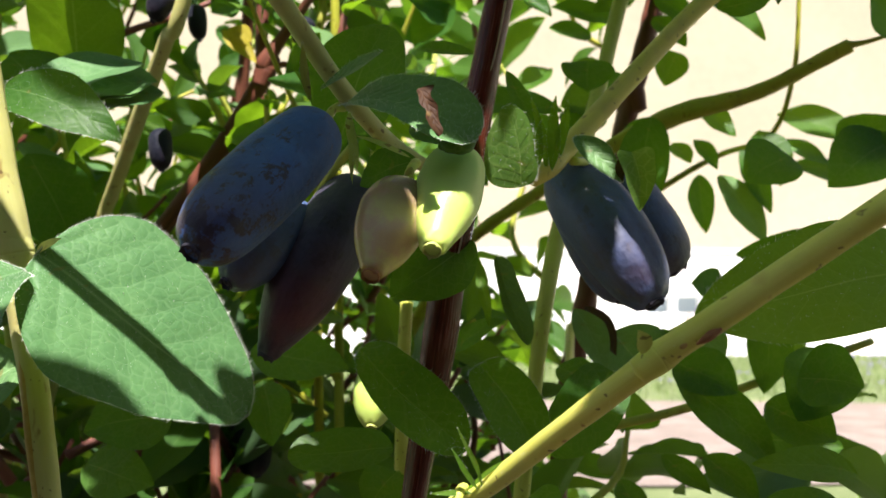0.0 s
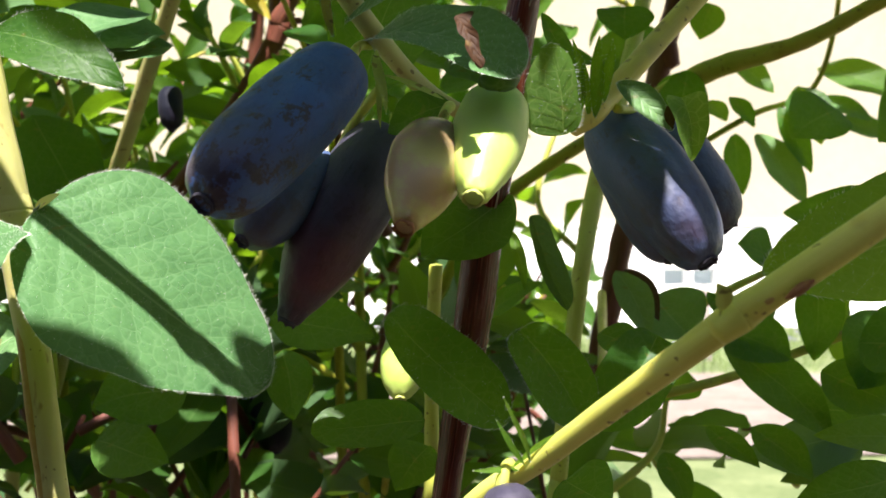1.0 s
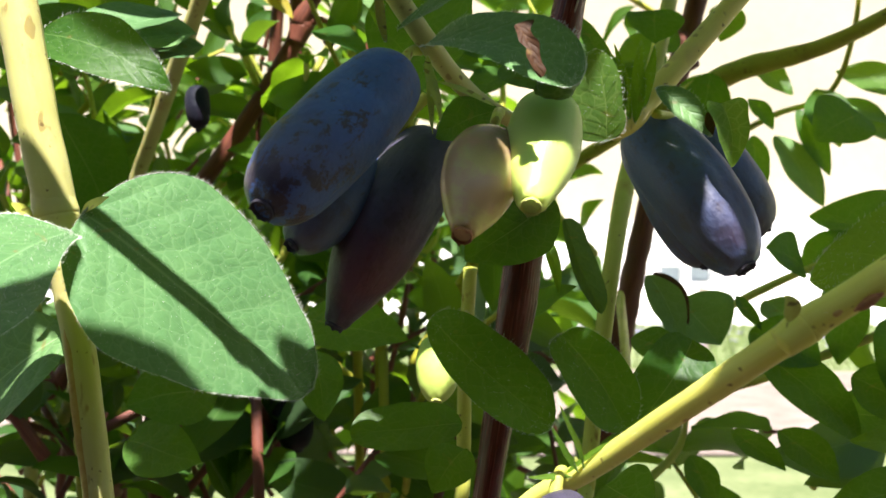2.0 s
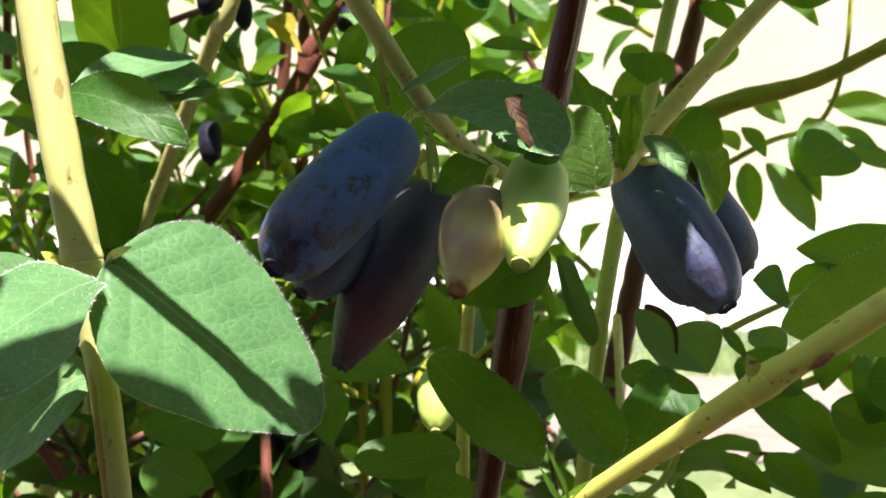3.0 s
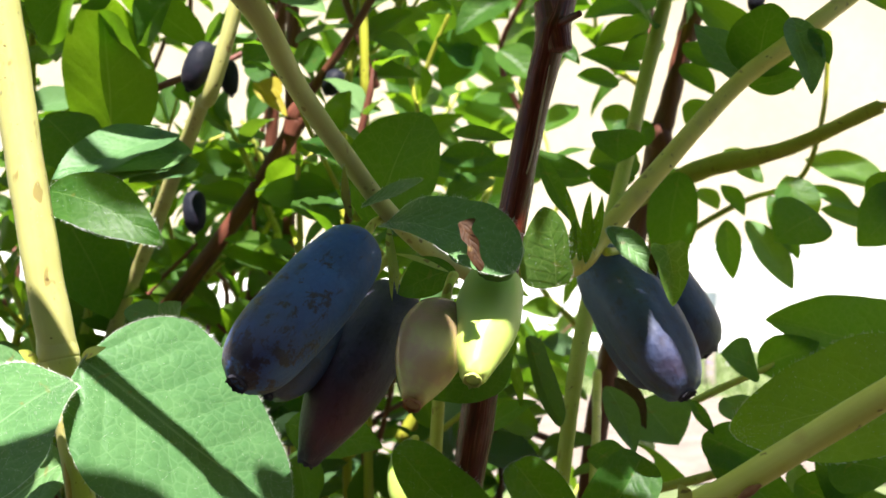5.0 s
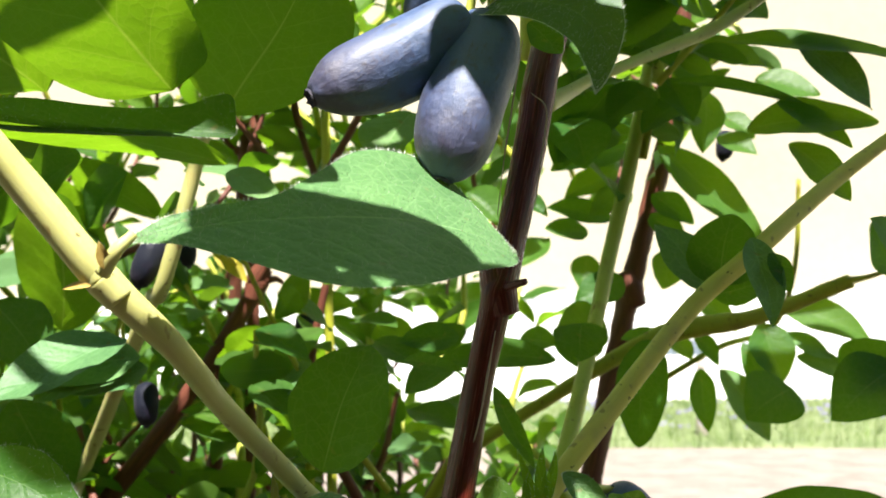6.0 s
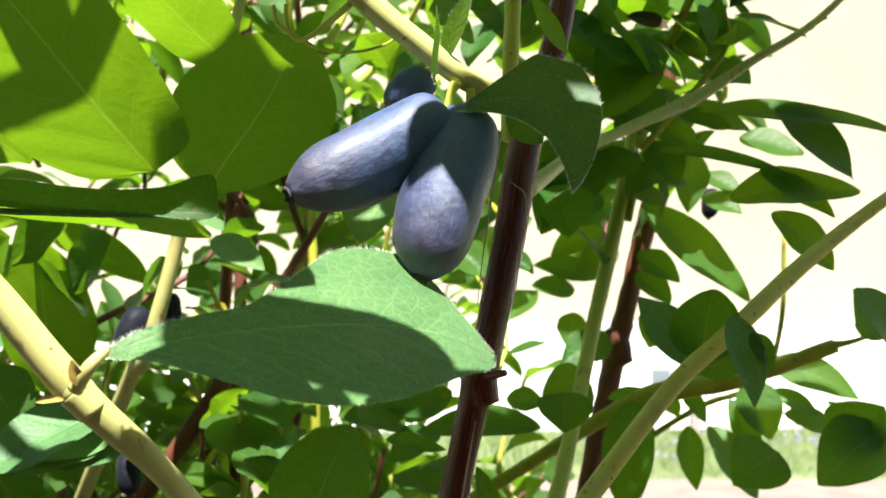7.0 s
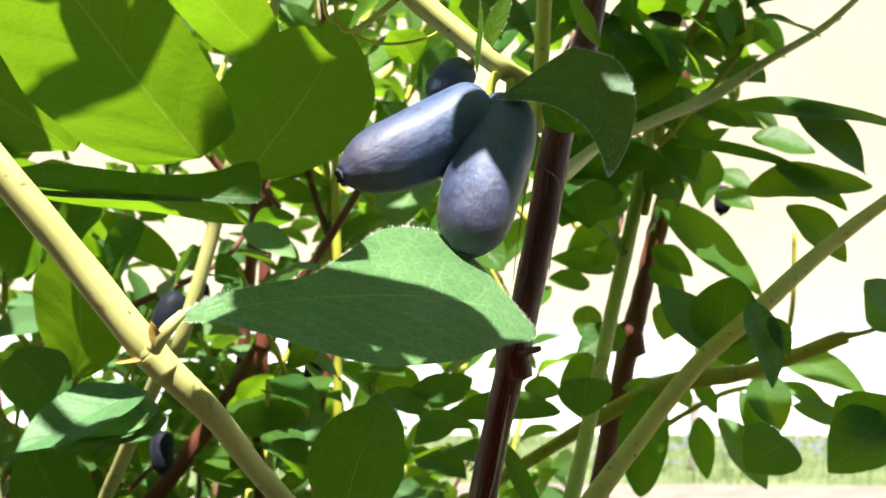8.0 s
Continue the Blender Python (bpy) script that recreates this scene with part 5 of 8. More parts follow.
extend(brown_stem, BARK_FAR, brown_stem_line, -1, (25.0, 300.0, 70.0))
extend(dark_branch, BARK_FAR, dark_branch_line, -1, (-60.0, 290.0, 70.0))
extend(far_left_shoot, SHOOT, far_left_shoot_line, -1, (-90.0, 300.0, 70.0))
extend(green_shoot, SHOOT_GREEN, green_shoot_line, -1, (20.0, 250.0, 70.0))
extend(olive_twig, SHOOT_OLIVE, olive_twig_line, -1, (-20.0, 300.0, 770.0))
extend(red_branch, BARK_FAR, red_branch_line, 0, (-90.0, 290.0, 70.0))
extend(low_shoot, SHOOT_GREEN, low_shoot_line, 0, (0.0, 230.0, 70.0))
extend(low_right_shoot, SHOOT_OLIVE, low_right_shoot_line, 0, (37.0, 300.0, 790.0))
extend(hanging_twig, SHOOT_OLIVE, hanging_twig_line, 0, (55.0, 308.0, 860.0))
extend(top_right_shoot, SHOOT, top_right_shoot_line, 0, (18.0, 152.0, 880.0))
extend(front_shoot, SHOOT, front_shoot_line, 0, (-90.0, 60.0, 1010.0))
extend(upper_shoot, SHOOT, upper_shoot_line, 0, (-60.0, 100.0, 1010.0))
extend(pale_shoot, SHOOT, pale_shoot_line, 0, (140.0, 230.0, 1010.0))
extend(near_shoot, SHOOT_LIME, near_shoot_line, 0, (130.0, 100.0, 980.0))
extend(right_shoot, SHOOT, right_shoot_line, -1, (140.0, 200.0, 1000.0))
stem(near_shoot, CALYX_SCAR, [(24.0, 97.85, 795.1, 0.10), (24.8, 97.75, 795.6, 0.42), (25.5, 97.7, 796.1, 0.46), (26.3, 97.5, 796.6, 0.12)], "scar", 10, label="orange-brown scar")
stem(near_shoot, SHOOT_SCAR, [(22.4, 99.0, 794.6, 0.10), (22.9, 98.7, 794.9, 0.34), (23.5, 98.5, 795.3, 0.12)], "scar", 10, label="pale healed scar")
leaf(back_shoot, (49.4, 225.0, 927.5), (42.5, 217.0, 906.3), 16.2, 60, 25, 14, LEAF, fine=True)
leaf(back_shoot, (39.1, 215.0, 928.1), (48.0, 207.0, 913.3), 25.7, 100, 25, 14, LEAF, fine=True)
leaf(back_shoot, (59.3, 240.0, 937.8), (45.9, 232.0, 941.9), 13.0, 120, 25, 14, LEAF_YOUNG, fine=True)
leaf(back_shoot, (39.3, 235.0, 921.4), (43.6, 227.0, 932.1), 17.1, 45, 25, 14, LEAF, fine=True)
leaf(back_shoot, (61.5, 245.0, 931.1), (50.1, 237.0, 920.5), 13.9, 120, 25, 14, LEAF_YOUNG, fine=True)
leaf(back_shoot, (33.8, 230.0, 934.6), (40.0, 222.0, 922.8), 10.5, 60, 25, 14, LEAF, fine=True)
leaf(back_shoot, (62.2, 250.0, 921.2), (46.6, 242.0, 908.2), 12.7, 70, 25, 14, LEAF, fine=True)
leaf(back_shoot, (29.8, 225.0, 893.2), (32.3, 217.0, 881.0), 14.0, 50, 25, 14, LEAF, fine=True)
leaf(back_shoot, (21.5, 250.0, 903.2), (16.8, 242.0, 889.5), 12.8, 120, 25, 14, LEAF_YOUNG, fine=True)
leaf(back_shoot, (3.2, 200.0, 924.4), (11.8, 192.0, 916.0), 10.7, 125, 25, 14, LEAF_YOUNG, fine=True)
leaf(back_shoot, (14.8, 210.0, 927.8), (7.7, 202.0, 931.0), 10.3, 110, 25, 14, LEAF, fine=True)
leaf(back_shoot, (-6.4, 230.0, 921.8), (-12.1, 222.0, 927.1), 10.8, 125, 25, 14, LEAF_YOUNG, fine=True)
leaf(back_shoot, (-3.2, 190.0, 887.5), (-8.9, 182.0, 876.1), 13.0, 70, 25, 14, LEAF_PALE, fine=True)
leaf(back_shoot, (72.4, 260.0, 943.2), (64.3, 252.0, 927.5), 10.3, 60, 25, 14, LEAF, fine=True)
leaf(near_shoot, (4.0, 120.6, 777.2), (0.9, 118.0, 782.4), 0.7, 30, 30, 5, LEAF_YOUNG, name="bract", hairs=8)
leaf(near_shoot, (3.4, 121.0, 776.6), (-1.5, 119.0, 777.0), 0.7, 30, 30, 5, LEAF_YOUNG, name="bract", hairs=8)
leaf(back_shoot, (38.6, 215.0, 908.3), (28.1, 207.0, 899.4), 10.8, 50, 25, 14, LEAF, fine=True)
leaf(back_shoot, (43.3, 230.0, 903.0), (30.8, 222.0, 897.6), 12.4, 70, 25, 14, LEAF, fine=True)
leaf(back_shoot, (29.6, 245.0, 913.2), (35.1, 237.0, 900.5), 12.0, 120, 25, 14, LEAF_YOUNG, fine=True)
leaf(back_shoot, (50.2, 240.0, 903.7), (39.5, 232.0, 894.3), 11.3, 40, 25, 14, LEAF, fine=True)
leaf(back_shoot, (44.9, 230.0, 917.3), (51.8, 222.0, 903.7), 13.4, 50, 25, 14, LEAF, fine=True)
leaf(back_shoot, (25.0, 220.0, 926.1), (31.7, 212.0, 933.3), 21.3, 60, 25, 14, LEAF, fine=True)
leaf(back_shoot, (36.1, 240.0, 925.6), (27.1, 232.0, 915.4), 12.0, 60, 25, 14, LEAF, fine=True)
leaf(back_shoot, (15.2, 200.0, 900.3), (17.8, 192.0, 888.7), 5.6, 60, 25, 14, LEAF, fine=True)
leaf(back_shoot, (56.3, 250.0, 908.5), (61.0, 242.0, 895.8), 11.1, 60, 25, 14, LEAF, fine=True)
leaf(back_shoot, (46.3, 235.0, 936.2), (34.6, 227.0, 928.3), 14.2, 100, 25, 14, LEAF, fine=True)
leaf(far_left_shoot, (-76.7, 225.0, 885.5), (-85.4, 217.0, 876.1), 19.0, 120, 25, 14, LEAF, fine=True)
leaf(far_left_shoot, (-71.6, 240.0, 884.8), (-77.6, 232.0, 871.1), 16.6, 120, 25, 14, LEAF, fine=True)
leaf(far_left_shoot, (-91.8, 245.0, 877.4), (-76.6, 237.0, 866.2), 18.2, 115, 25, 14, LEAF, fine=True)
leaf(far_left_shoot, (-60.9, 230.0, 888.5), (-49.9, 222.0, 878.7), 12.5, 120, 25, 14, LEAF, fine=True)
leaf(far_left_shoot, (-61.0, 250.0, 879.0), (-66.5, 242.0, 866.4), 21.3, 110, 25, 14, LEAF, fine=True)
leaf(far_left_shoot, (-45.3, 240.0, 884.5), (-34.6, 232.0, 886.0), 7.7, 120, 25, 14, LEAF, fine=True)
leaf(far_left_shoot, (-93.3, 235.0, 884.4), (-99.3, 227.0, 870.9), 23.6, 120, 25, 14, LEAF, fine=True)
leaf(far_left_shoot, (-40.4, 230.0, 870.6), (-26.7, 222.0, 872.4), 9.8, 70, 25, 14, LEAF_DUSTY, fine=True)
leaf(low_shoot, (-38.9, 230.0, 848.2), (-26.5, 222.0, 841.2), 8.9, 60, 25, 14, LEAF)
leaf(low_shoot, (-25.3, 250.0, 847.5), (-34.8, 242.0, 854.3), 12.8, 60, 25, 14, LEAF)
leaf(low_shoot, (-13.6, 240.0, 845.1), (-3.0, 232.0, 839.2), 9.6, 60, 25, 14, LEAF)
leaf(low_shoot, (4.5, 235.0, 840.1), (-6.5, 227.0, 833.5), 9.1, 50, 25, 14, LEAF)
leaf(low_shoot, (-42.0, 240.0, 835.2), (-30.4, 232.0, 828.4), 10.5, 60, 25, 14, LEAF)
leaf(low_shoot, (-29.3, 260.0, 838.9), (-40.3, 252.0, 834.1), 14.1, 70, 25, 14, LEAF_PALE)
leaf(low_shoot, (-6.4, 250.0, 828.7), (5.6, 242.0, 824.4), 10.5, 60, 25, 14, LEAF)
leaf(low_shoot, (-21.9, 270.0, 849.7), (-9.8, 262.0, 848.3), 10.8, 70, 25, 14, LEAF)
leaf(low_shoot, (-1.2, 260.0, 846.9), (7.2, 252.0, 852.5), 11.0, 60, 25, 14, LEAF)
leaf(low_shoot, (-32.5, 230.0, 826.2), (-38.3, 222.0, 833.1), 11.9, 60, 25, 14, LEAF)
leaf(low_shoot, (1.4, 265.0, 829.9), (11.1, 257.0, 826.5), 11.0, 60, 25, 14, LEAF)
leaf(low_shoot, (-53.9, 270.0, 841.3), (-43.8, 262.0, 848.7), 8.7, 110, 25, 14, LEAF_YOUNG)
leaf(low_shoot, (-10.6, 275.0, 834.8), (-20.2, 267.0, 841.2), 15.1, 60, 25, 14, LEAF)
leaf(low_shoot, (-8.1, 285.0, 843.2), (-16.7, 277.0, 852.5), 10.2, 110, 25, 14, LEAF_YOUNG)
stem(left_shoot, SHOOT_SCAR, [(-57.6, 139.7, 795.0, 0.3), (-56.3, 139.8, 788.0, 0.8), (-55.4, 140.0, 779.0, 0.8), (-53.8, 140.3, 766.0, 0.5), (-52.6, 140.9, 752.0, 0.2)], "scar", 10, label="long orange-brown streak")

# Unseen leaves and twigs added out of view to cast shade on the shoots.
shade_branch = thing("shade_branch", "unseen leafy branches added overhead to cast shade", "branch", Vector((-60.0, 60.0, 960.0)) * MM)
leaf(shade_branch, (-15.0, 88.6, 920.0), (-6.6, 88.6, 914.0), 8.0, 62, 10, 10, LEAF)
leaf(shade_branch, (-22.0, 74.8, 924.0), (-25.6, 74.8, 913.0), 7.0, 62, 10, 10, LEAF)
leaf(shade_branch, (11.2, 84.9, 968.1), (4.7, 81.9, 957.5), 6.5, 62, 10, 10, LEAF)
leaf(shade_branch, (32.6, 104.6, 932.5), (38.2, 100.0, 913.0), 6.0, 62, 10, 10, LEAF)
leaf(shade_branch, (-2.9, 61.2, 927.6), (0.5, 55.2, 920.0), 4.6, 62, 5, 5, LEAF, blunt=0.4)
leaf(shade_branch, (-18.2, 46.8, 963.1), (10.4, 60.0, 955.6), 14, 75, 10, 10, LEAF, outline=((4.5, 5.8, 6.6, 7.0, 7.0, 6.8, 6.2, 5.2, 3.2), (4.5, 5.8, 6.8, 8.2, 9.6, 10.4, 9.8, 7.4, 3.6)))
leaf(shade_branch, (28.7, 100.6, 935.4), (21.8, 98.6, 918.4), 15.0, 62, 10, 5, LEAF, blunt=0.5)
leaf(shade_branch, (21.8, 102.2, 973.5), (16.3, 99.2, 947.3), 6, 75, 10, 10, LEAF)
leaf(shade_branch, (14.8, 90.5, 954.5), (12.6, 86.5, 935.7), 5.0, 75, 10, 10, LEAF)
leaf(shade_branch, (0.0, 73.2, 902.8), (11.3, 73.2, 903.6), 5.5, 75, 10, 10, LEAF)
leaf(shade_branch, (9.9, 87.9, 970.4), (27.8, 79.9, 959.1), 13, 75, 10, 10, LEAF)
leaf(shade_branch, (-8.4, 69.2, 896.1), (1.2, 69.2, 893.8), 9.5, 75, 10, 10, LEAF)
leaf(shade_branch, (-24.3, 65.2, 893.0), (-11.6, 79.2, 910.7), 12, 75, 10, 10, LEAF)
leaf(shade_branch, (13.1, 92.5, 957.9), (12.7, 86.5, 943.2), 11, 75, 10, 10, LEAF)
leaf(shade_branch, (19.3, 108.8, 923.8), (28.8, 103.8, 905.1), 5.5, 75, 10, 10, LEAF)
leaf(shade_branch, (30.2, 108.8, 924.3), (41.1, 108.8, 907.5), 5.5, 75, 10, 10, LEAF)
leaf(shade_branch, (-26.5, 93.7, 1041.9), (1.5, 83.0, 1041.8), 22.8, 110, 20, 10, LEAF)
leaf(shade_branch, (-10.5, 103.4, 925.6), (-39.4, 109.2, 919.7), 22.8, 110, 20, 10, LEAF)
leaf(shade_branch, (-16.1, 81.8, 949.3), (-10.8, 67.8, 949.9), 11.4, 90, 20, 10, LEAF)
leaf(shade_branch, (-30.9, 76.3, 962.8), (-14.8, 101.6, 963.0), 22.8, 110, 20, 10, LEAF)
leaf(shade_branch, (-34.8, 113.3, 922.7), (-5.2, 117.8, 922.9), 22.8, 90, 20, 10, LEAF)
leaf(shade_branch, (-59.7, 104.0, 952.5), (-39.6, 89.7, 948.6), 19.0, 70, 20, 10, LEAF)
leaf(shade_branch, (29.2, 58.8, 948.1), (5.0, 53.4, 945.4), 19.0, 70, 20, 10, LEAF)
leaf(shade_branch, (1.2, 78.4, 1001.0), (-28.7, 77.1, 1000.0), 22.8, 90, 20, 10, LEAF)
leaf(shade_branch, (-7.7, 77.2, 994.9), (-3.8, 106.4, 989.3), 22.8, 70, 20, 10, LEAF)
leaf(shade_branch, (-21.6, 177.3, 995.7), (-43.7, 157.0, 994.0), 22.8, 110, 20, 10, LEAF)
leaf(shade_branch, (4.2, 142.8, 961.8), (13.3, 171.3, 959.2), 22.8, 70, 20, 10, LEAF)
leaf(shade_branch, (58.0, 144.1, 945.1), (85.3, 154.6, 938.5), 22.8, 90, 20, 10, LEAF)
leaf(shade_branch, (-7.2, 78.6, 897.5), (-13.6, 60.5, 891.7), 15.2, 90, 20, 10, LEAF)
leaf(shade_branch, (0.5, 43.3, 907.8), (-23.1, 61.6, 910.5), 22.8, 90, 20, 10, LEAF)
leaf(shade_branch, (52.6, 65.0, 1000.3), (48.0, 94.7, 1000.4), 22.8, 90, 20, 10, LEAF)
leaf(shade_branch, (36.8, 63.3, 1010.4), (36.1, 54.9, 1008.0), 6.6, 110, 20, 10, LEAF)
leaf(shade_branch, (21.2, -15.0, 988.0), (36.9, 4.3, 985.9), 19.0, 110, 20, 10, LEAF)
leaf(shade_branch, (24.9, 0.1, 983.7), (54.7, 0.4, 980.0), 22.8, 70, 20, 10, LEAF)
leaf(shade_branch, (58.1, 43.6, 951.7), (53.2, 73.2, 952.7), 22.8, 110, 20, 10, LEAF)
leaf(shade_branch, (-33.0, 68.1, 1064.5), (-11.9, 89.4, 1063.3), 22.8, 90, 20, 10, LEAF)
leaf(shade_branch, (-46.5, 95.0, 989.9), (-52.7, 108.4, 987.0), 11.4, 110, 20, 10, LEAF)
leaf(shade_branch, (-54.3, 48.6, 1020.5), (-24.4, 47.0, 1018.1), 22.8, 110, 20, 10, LEAF)
leaf(shade_branch, (-48.9, 0.0, 983.5), (-39.5, 23.1, 985.6), 19.0, 110, 20, 10, LEAF)
leaf(shade_branch, (68.4, 91.1, 979.8), (40.6, 102.2, 981.7), 22.8, 70, 20, 10, LEAF)
leaf(shade_branch, (87.9, 105.7, 956.0), (58.6, 107.2, 949.6), 22.8, 110, 20, 10, LEAF)
leaf(shade_branch, (39.3, 74.5, 937.4), (14.3, 75.6, 938.8), 19.0, 90, 20, 10, LEAF)
leaf(shade_branch, (18.9, 154.0, 941.8), (40.8, 176.6, 939.1), 24.1, 110, 20, 10, LEAF)
leaf(shade_branch, (53.5, 95.8, 930.9), (74.7, 88.5, 925.9), 17.4, 110, 20, 10, LEAF)
leaf(shade_branch, (43.8, 111.5, 1056.2), (28.7, 130.1, 1049.2), 18.9, 70, 20, 10, LEAF)
leaf(shade_branch, (69.0, 77.6, 969.9), (46.8, 66.2, 963.7), 19.5, 90, 20, 10, LEAF)
leaf(shade_branch, (26.7, 140.3, 971.9), (8.3, 129.6, 974.0), 16.3, 90, 20, 10, LEAF)
leaf(shade_branch, (109.0, 190.6, 957.4), (90.1, 212.0, 958.8), 21.7, 70, 20, 10, LEAF)
leaf(shade_branch, (-93.7, 136.4, 984.4), (-78.1, 158.9, 980.6), 21.0, 110, 20, 10, LEAF)
leaf(shade_branch, (57.9, 66.3, 983.2), (82.2, 80.6, 977.9), 21.9, 70, 20, 10, LEAF)
leaf(shade_branch, (112.1, 128.9, 1001.9), (84.3, 136.9, 1004.3), 22.1, 90, 20, 10, LEAF)
leaf(shade_branch, (37.9, 121.9, 978.6), (23.6, 142.8, 974.5), 19.5, 110, 20, 10, LEAF)
leaf(shade_branch, (-21.2, 119.9, 1009.3), (-10.4, 139.4, 1009.4), 16.9, 110, 20, 10, LEAF)
leaf(shade_branch, (48.9, 192.0, 965.2), (44.7, 165.1, 959.0), 21.2, 90, 20, 10, LEAF)
leaf(shade_branch, (82.3, 152.6, 951.9), (91.3, 178.9, 949.7), 21.2, 110, 20, 10, LEAF)
leaf(shade_branch, (70.7, 104.2, 1029.4), (39.4, 97.6, 1021.0), 25.2, 70, 20, 10, LEAF)
leaf(shade_branch, (-103.0, 178.9, 991.1), (-123.7, 190.0, 985.4), 18.4, 70, 20, 10, LEAF)
leaf(shade_branch, (89.7, 197.6, 1020.9), (107.9, 175.6, 1016.2), 22.0, 110, 20, 10, LEAF)
leaf(shade_branch, (103.6, 102.6, 980.4), (83.5, 109.1, 978.7), 16.1, 70, 20, 10, LEAF)
leaf(shade_branch, (50.6, 56.5, 953.0), (35.3, 38.1, 952.9), 18.2, 90, 20, 10, LEAF)
leaf(shade_branch, (111.3, 126.1, 986.1), (84.2, 131.2, 980.3), 21.4, 70, 20, 10, LEAF)
leaf(shade_branch, (-104.5, 147.2, 1013.7), (-119.4, 173.4, 1010.8), 23.0, 110, 20, 10, LEAF)
leaf(shade_branch, (-87.3, 108.0, 1029.0), (-79.4, 88.1, 1024.6), 16.6, 110, 20, 10, LEAF)
leaf(shade_branch, (18.7, 119.1, 1073.8), (32.7, 144.2, 1068.3), 22.3, 110, 20, 10, LEAF)
leaf(shade_branch, (15.7, 64.3, 1057.5), (37.2, 39.4, 1056.1), 25.0, 90, 20, 10, LEAF)
leaf(shade_branch, (61.9, 155.0, 968.3), (38.8, 175.0, 963.0), 23.6, 70, 20, 10, LEAF)
leaf(shade_branch, (79.9, 115.9, 1055.1), (69.9, 86.3, 1054.7), 23.8, 90, 20, 10, LEAF)
leaf(shade_branch, (72.6, 169.5, 992.9), (58.1, 198.9, 986.4), 25.4, 90, 20, 10, LEAF)
leaf(shade_branch, (92.9, 153.1, 958.3), (75.6, 137.7, 954.7), 17.8, 70, 20, 10, LEAF)
leaf(shade_branch, (-78.0, 108.5, 942.7), (-74.5, 133.6, 935.6), 20.1, 70, 20, 10, LEAF)
leaf(shade_branch, (95.6, 227.6, 953.7), (117.0, 229.7, 953.0), 16.3, 90, 20, 10, LEAF)
leaf(shade_branch, (-86.6, 130.1, 965.2), (-84.8, 103.4, 966.5), 20.4, 70, 20, 10, LEAF)
leaf(shade_branch, (106.8, 167.2, 978.4), (119.4, 189.7, 979.0), 19.7, 70, 20, 10, LEAF)
leaf(shade_branch, (-41.0, -16.0, 1012.0), (-61.6, -2.7, 1011.1), 18.6, 90, 20, 10, LEAF)
leaf(shade_branch, (-67.7, 171.2, 1016.8), (-77.4, 193.4, 1016.6), 18.5, 110, 20, 10, LEAF)
leaf(shade_branch, (88.2, 74.2, 965.4), (71.0, 54.4, 967.6), 20.0, 90, 20, 10, LEAF)
leaf(shade_branch, (64.8, 121.9, 965.9), (93.3, 120.1, 965.6), 21.7, 110, 20, 10, LEAF)
leaf(shade_branch, (-100.7, 134.0, 930.3), (-81.0, 121.8, 926.5), 17.8, 70, 20, 10, LEAF)
leaf(shade_branch, (128.3, 152.8, 1050.7), (115.9, 169.4, 1044.7), 16.3, 70, 20, 10, LEAF)
leaf(shade_branch, (62.1, 128.0, 930.9), (54.7, 95.5, 931.9), 25.3, 70, 20, 10, LEAF)
leaf(shade_branch, (45.6, 76.1, 951.1), (74.9, 67.3, 943.8), 23.9, 70, 20, 10, LEAF)
leaf(shade_branch, (73.7, 93.1, 915.9), (63.1, 61.2, 917.0), 25.6, 90, 20, 10, LEAF)
leaf(shade_branch, (16.3, 142.1, 1043.0), (12.4, 120.1, 1036.7), 17.7, 70, 20, 10, LEAF)
leaf(shade_branch, (73.4, 48.4, 992.2), (82.7, 76.2, 987.5), 22.5, 90, 20, 10, LEAF)
leaf(shade_branch, (1.6, 164.3, 939.7), (34.5, 171.9, 939.4), 25.7, 110, 20, 10, LEAF)
leaf(shade_branch, (-84.8, 164.3, 881.3), (-115.4, 173.1, 877.4), 24.3, 110, 20, 10, LEAF)
leaf(shade_branch, (-90.7, 100.0, 1017.9), (-105.2, 114.7, 1018.9), 15.7, 110, 20, 10, LEAF)
leaf(shade_branch, (72.8, 235.6, 969.4), (89.2, 206.5, 967.6), 25.4, 70, 20, 10, LEAF)
leaf(shade_branch, (48.0, 114.1, 926.6), (24.0, 115.8, 921.3), 18.7, 70, 20, 10, LEAF)
leaf(shade_branch, (-109.1, 172.1, 924.5), (-83.8, 170.9, 924.3), 19.2, 110, 20, 10, LEAF)
leaf(shade_branch, (-19.1, 191.3, 968.4), (-22.8, 168.8, 962.2), 18.0, 110, 20, 10, LEAF)
leaf(shade_branch, (14.8, 119.6, 921.4), (-9.3, 139.5, 924.4), 23.8, 110, 20, 10, LEAF)
leaf(shade_branch, (42.4, -3.6, 989.2), (61.6, 6.8, 983.1), 17.2, 70, 20, 10, LEAF)
leaf(shade_branch, (-75.2, 77.7, 912.8), (-61.0, 59.1, 907.6), 18.2, 90, 20, 10, LEAF)
leaf(shade_branch, (65.0, 77.8, 878.8), (49.1, 95.2, 880.2), 17.9, 90, 20, 10, LEAF)
leaf(shade_branch, (-87.3, 181.3, 942.5), (-106.8, 189.5, 944.1), 16.2, 70, 20, 10, LEAF)
leaf(shade_branch, (82.0, 176.1, 1008.6), (69.6, 201.4, 1003.1), 21.8, 70, 20, 10, LEAF)
leaf(shade_branch, (39.5, 36.6, 941.7), (60.2, 56.6, 940.8), 21.8, 110, 20, 10, LEAF)
leaf(shade_branch, (90.7, 95.0, 1036.5), (110.5, 82.6, 1033.3), 17.9, 90, 20, 10, LEAF)
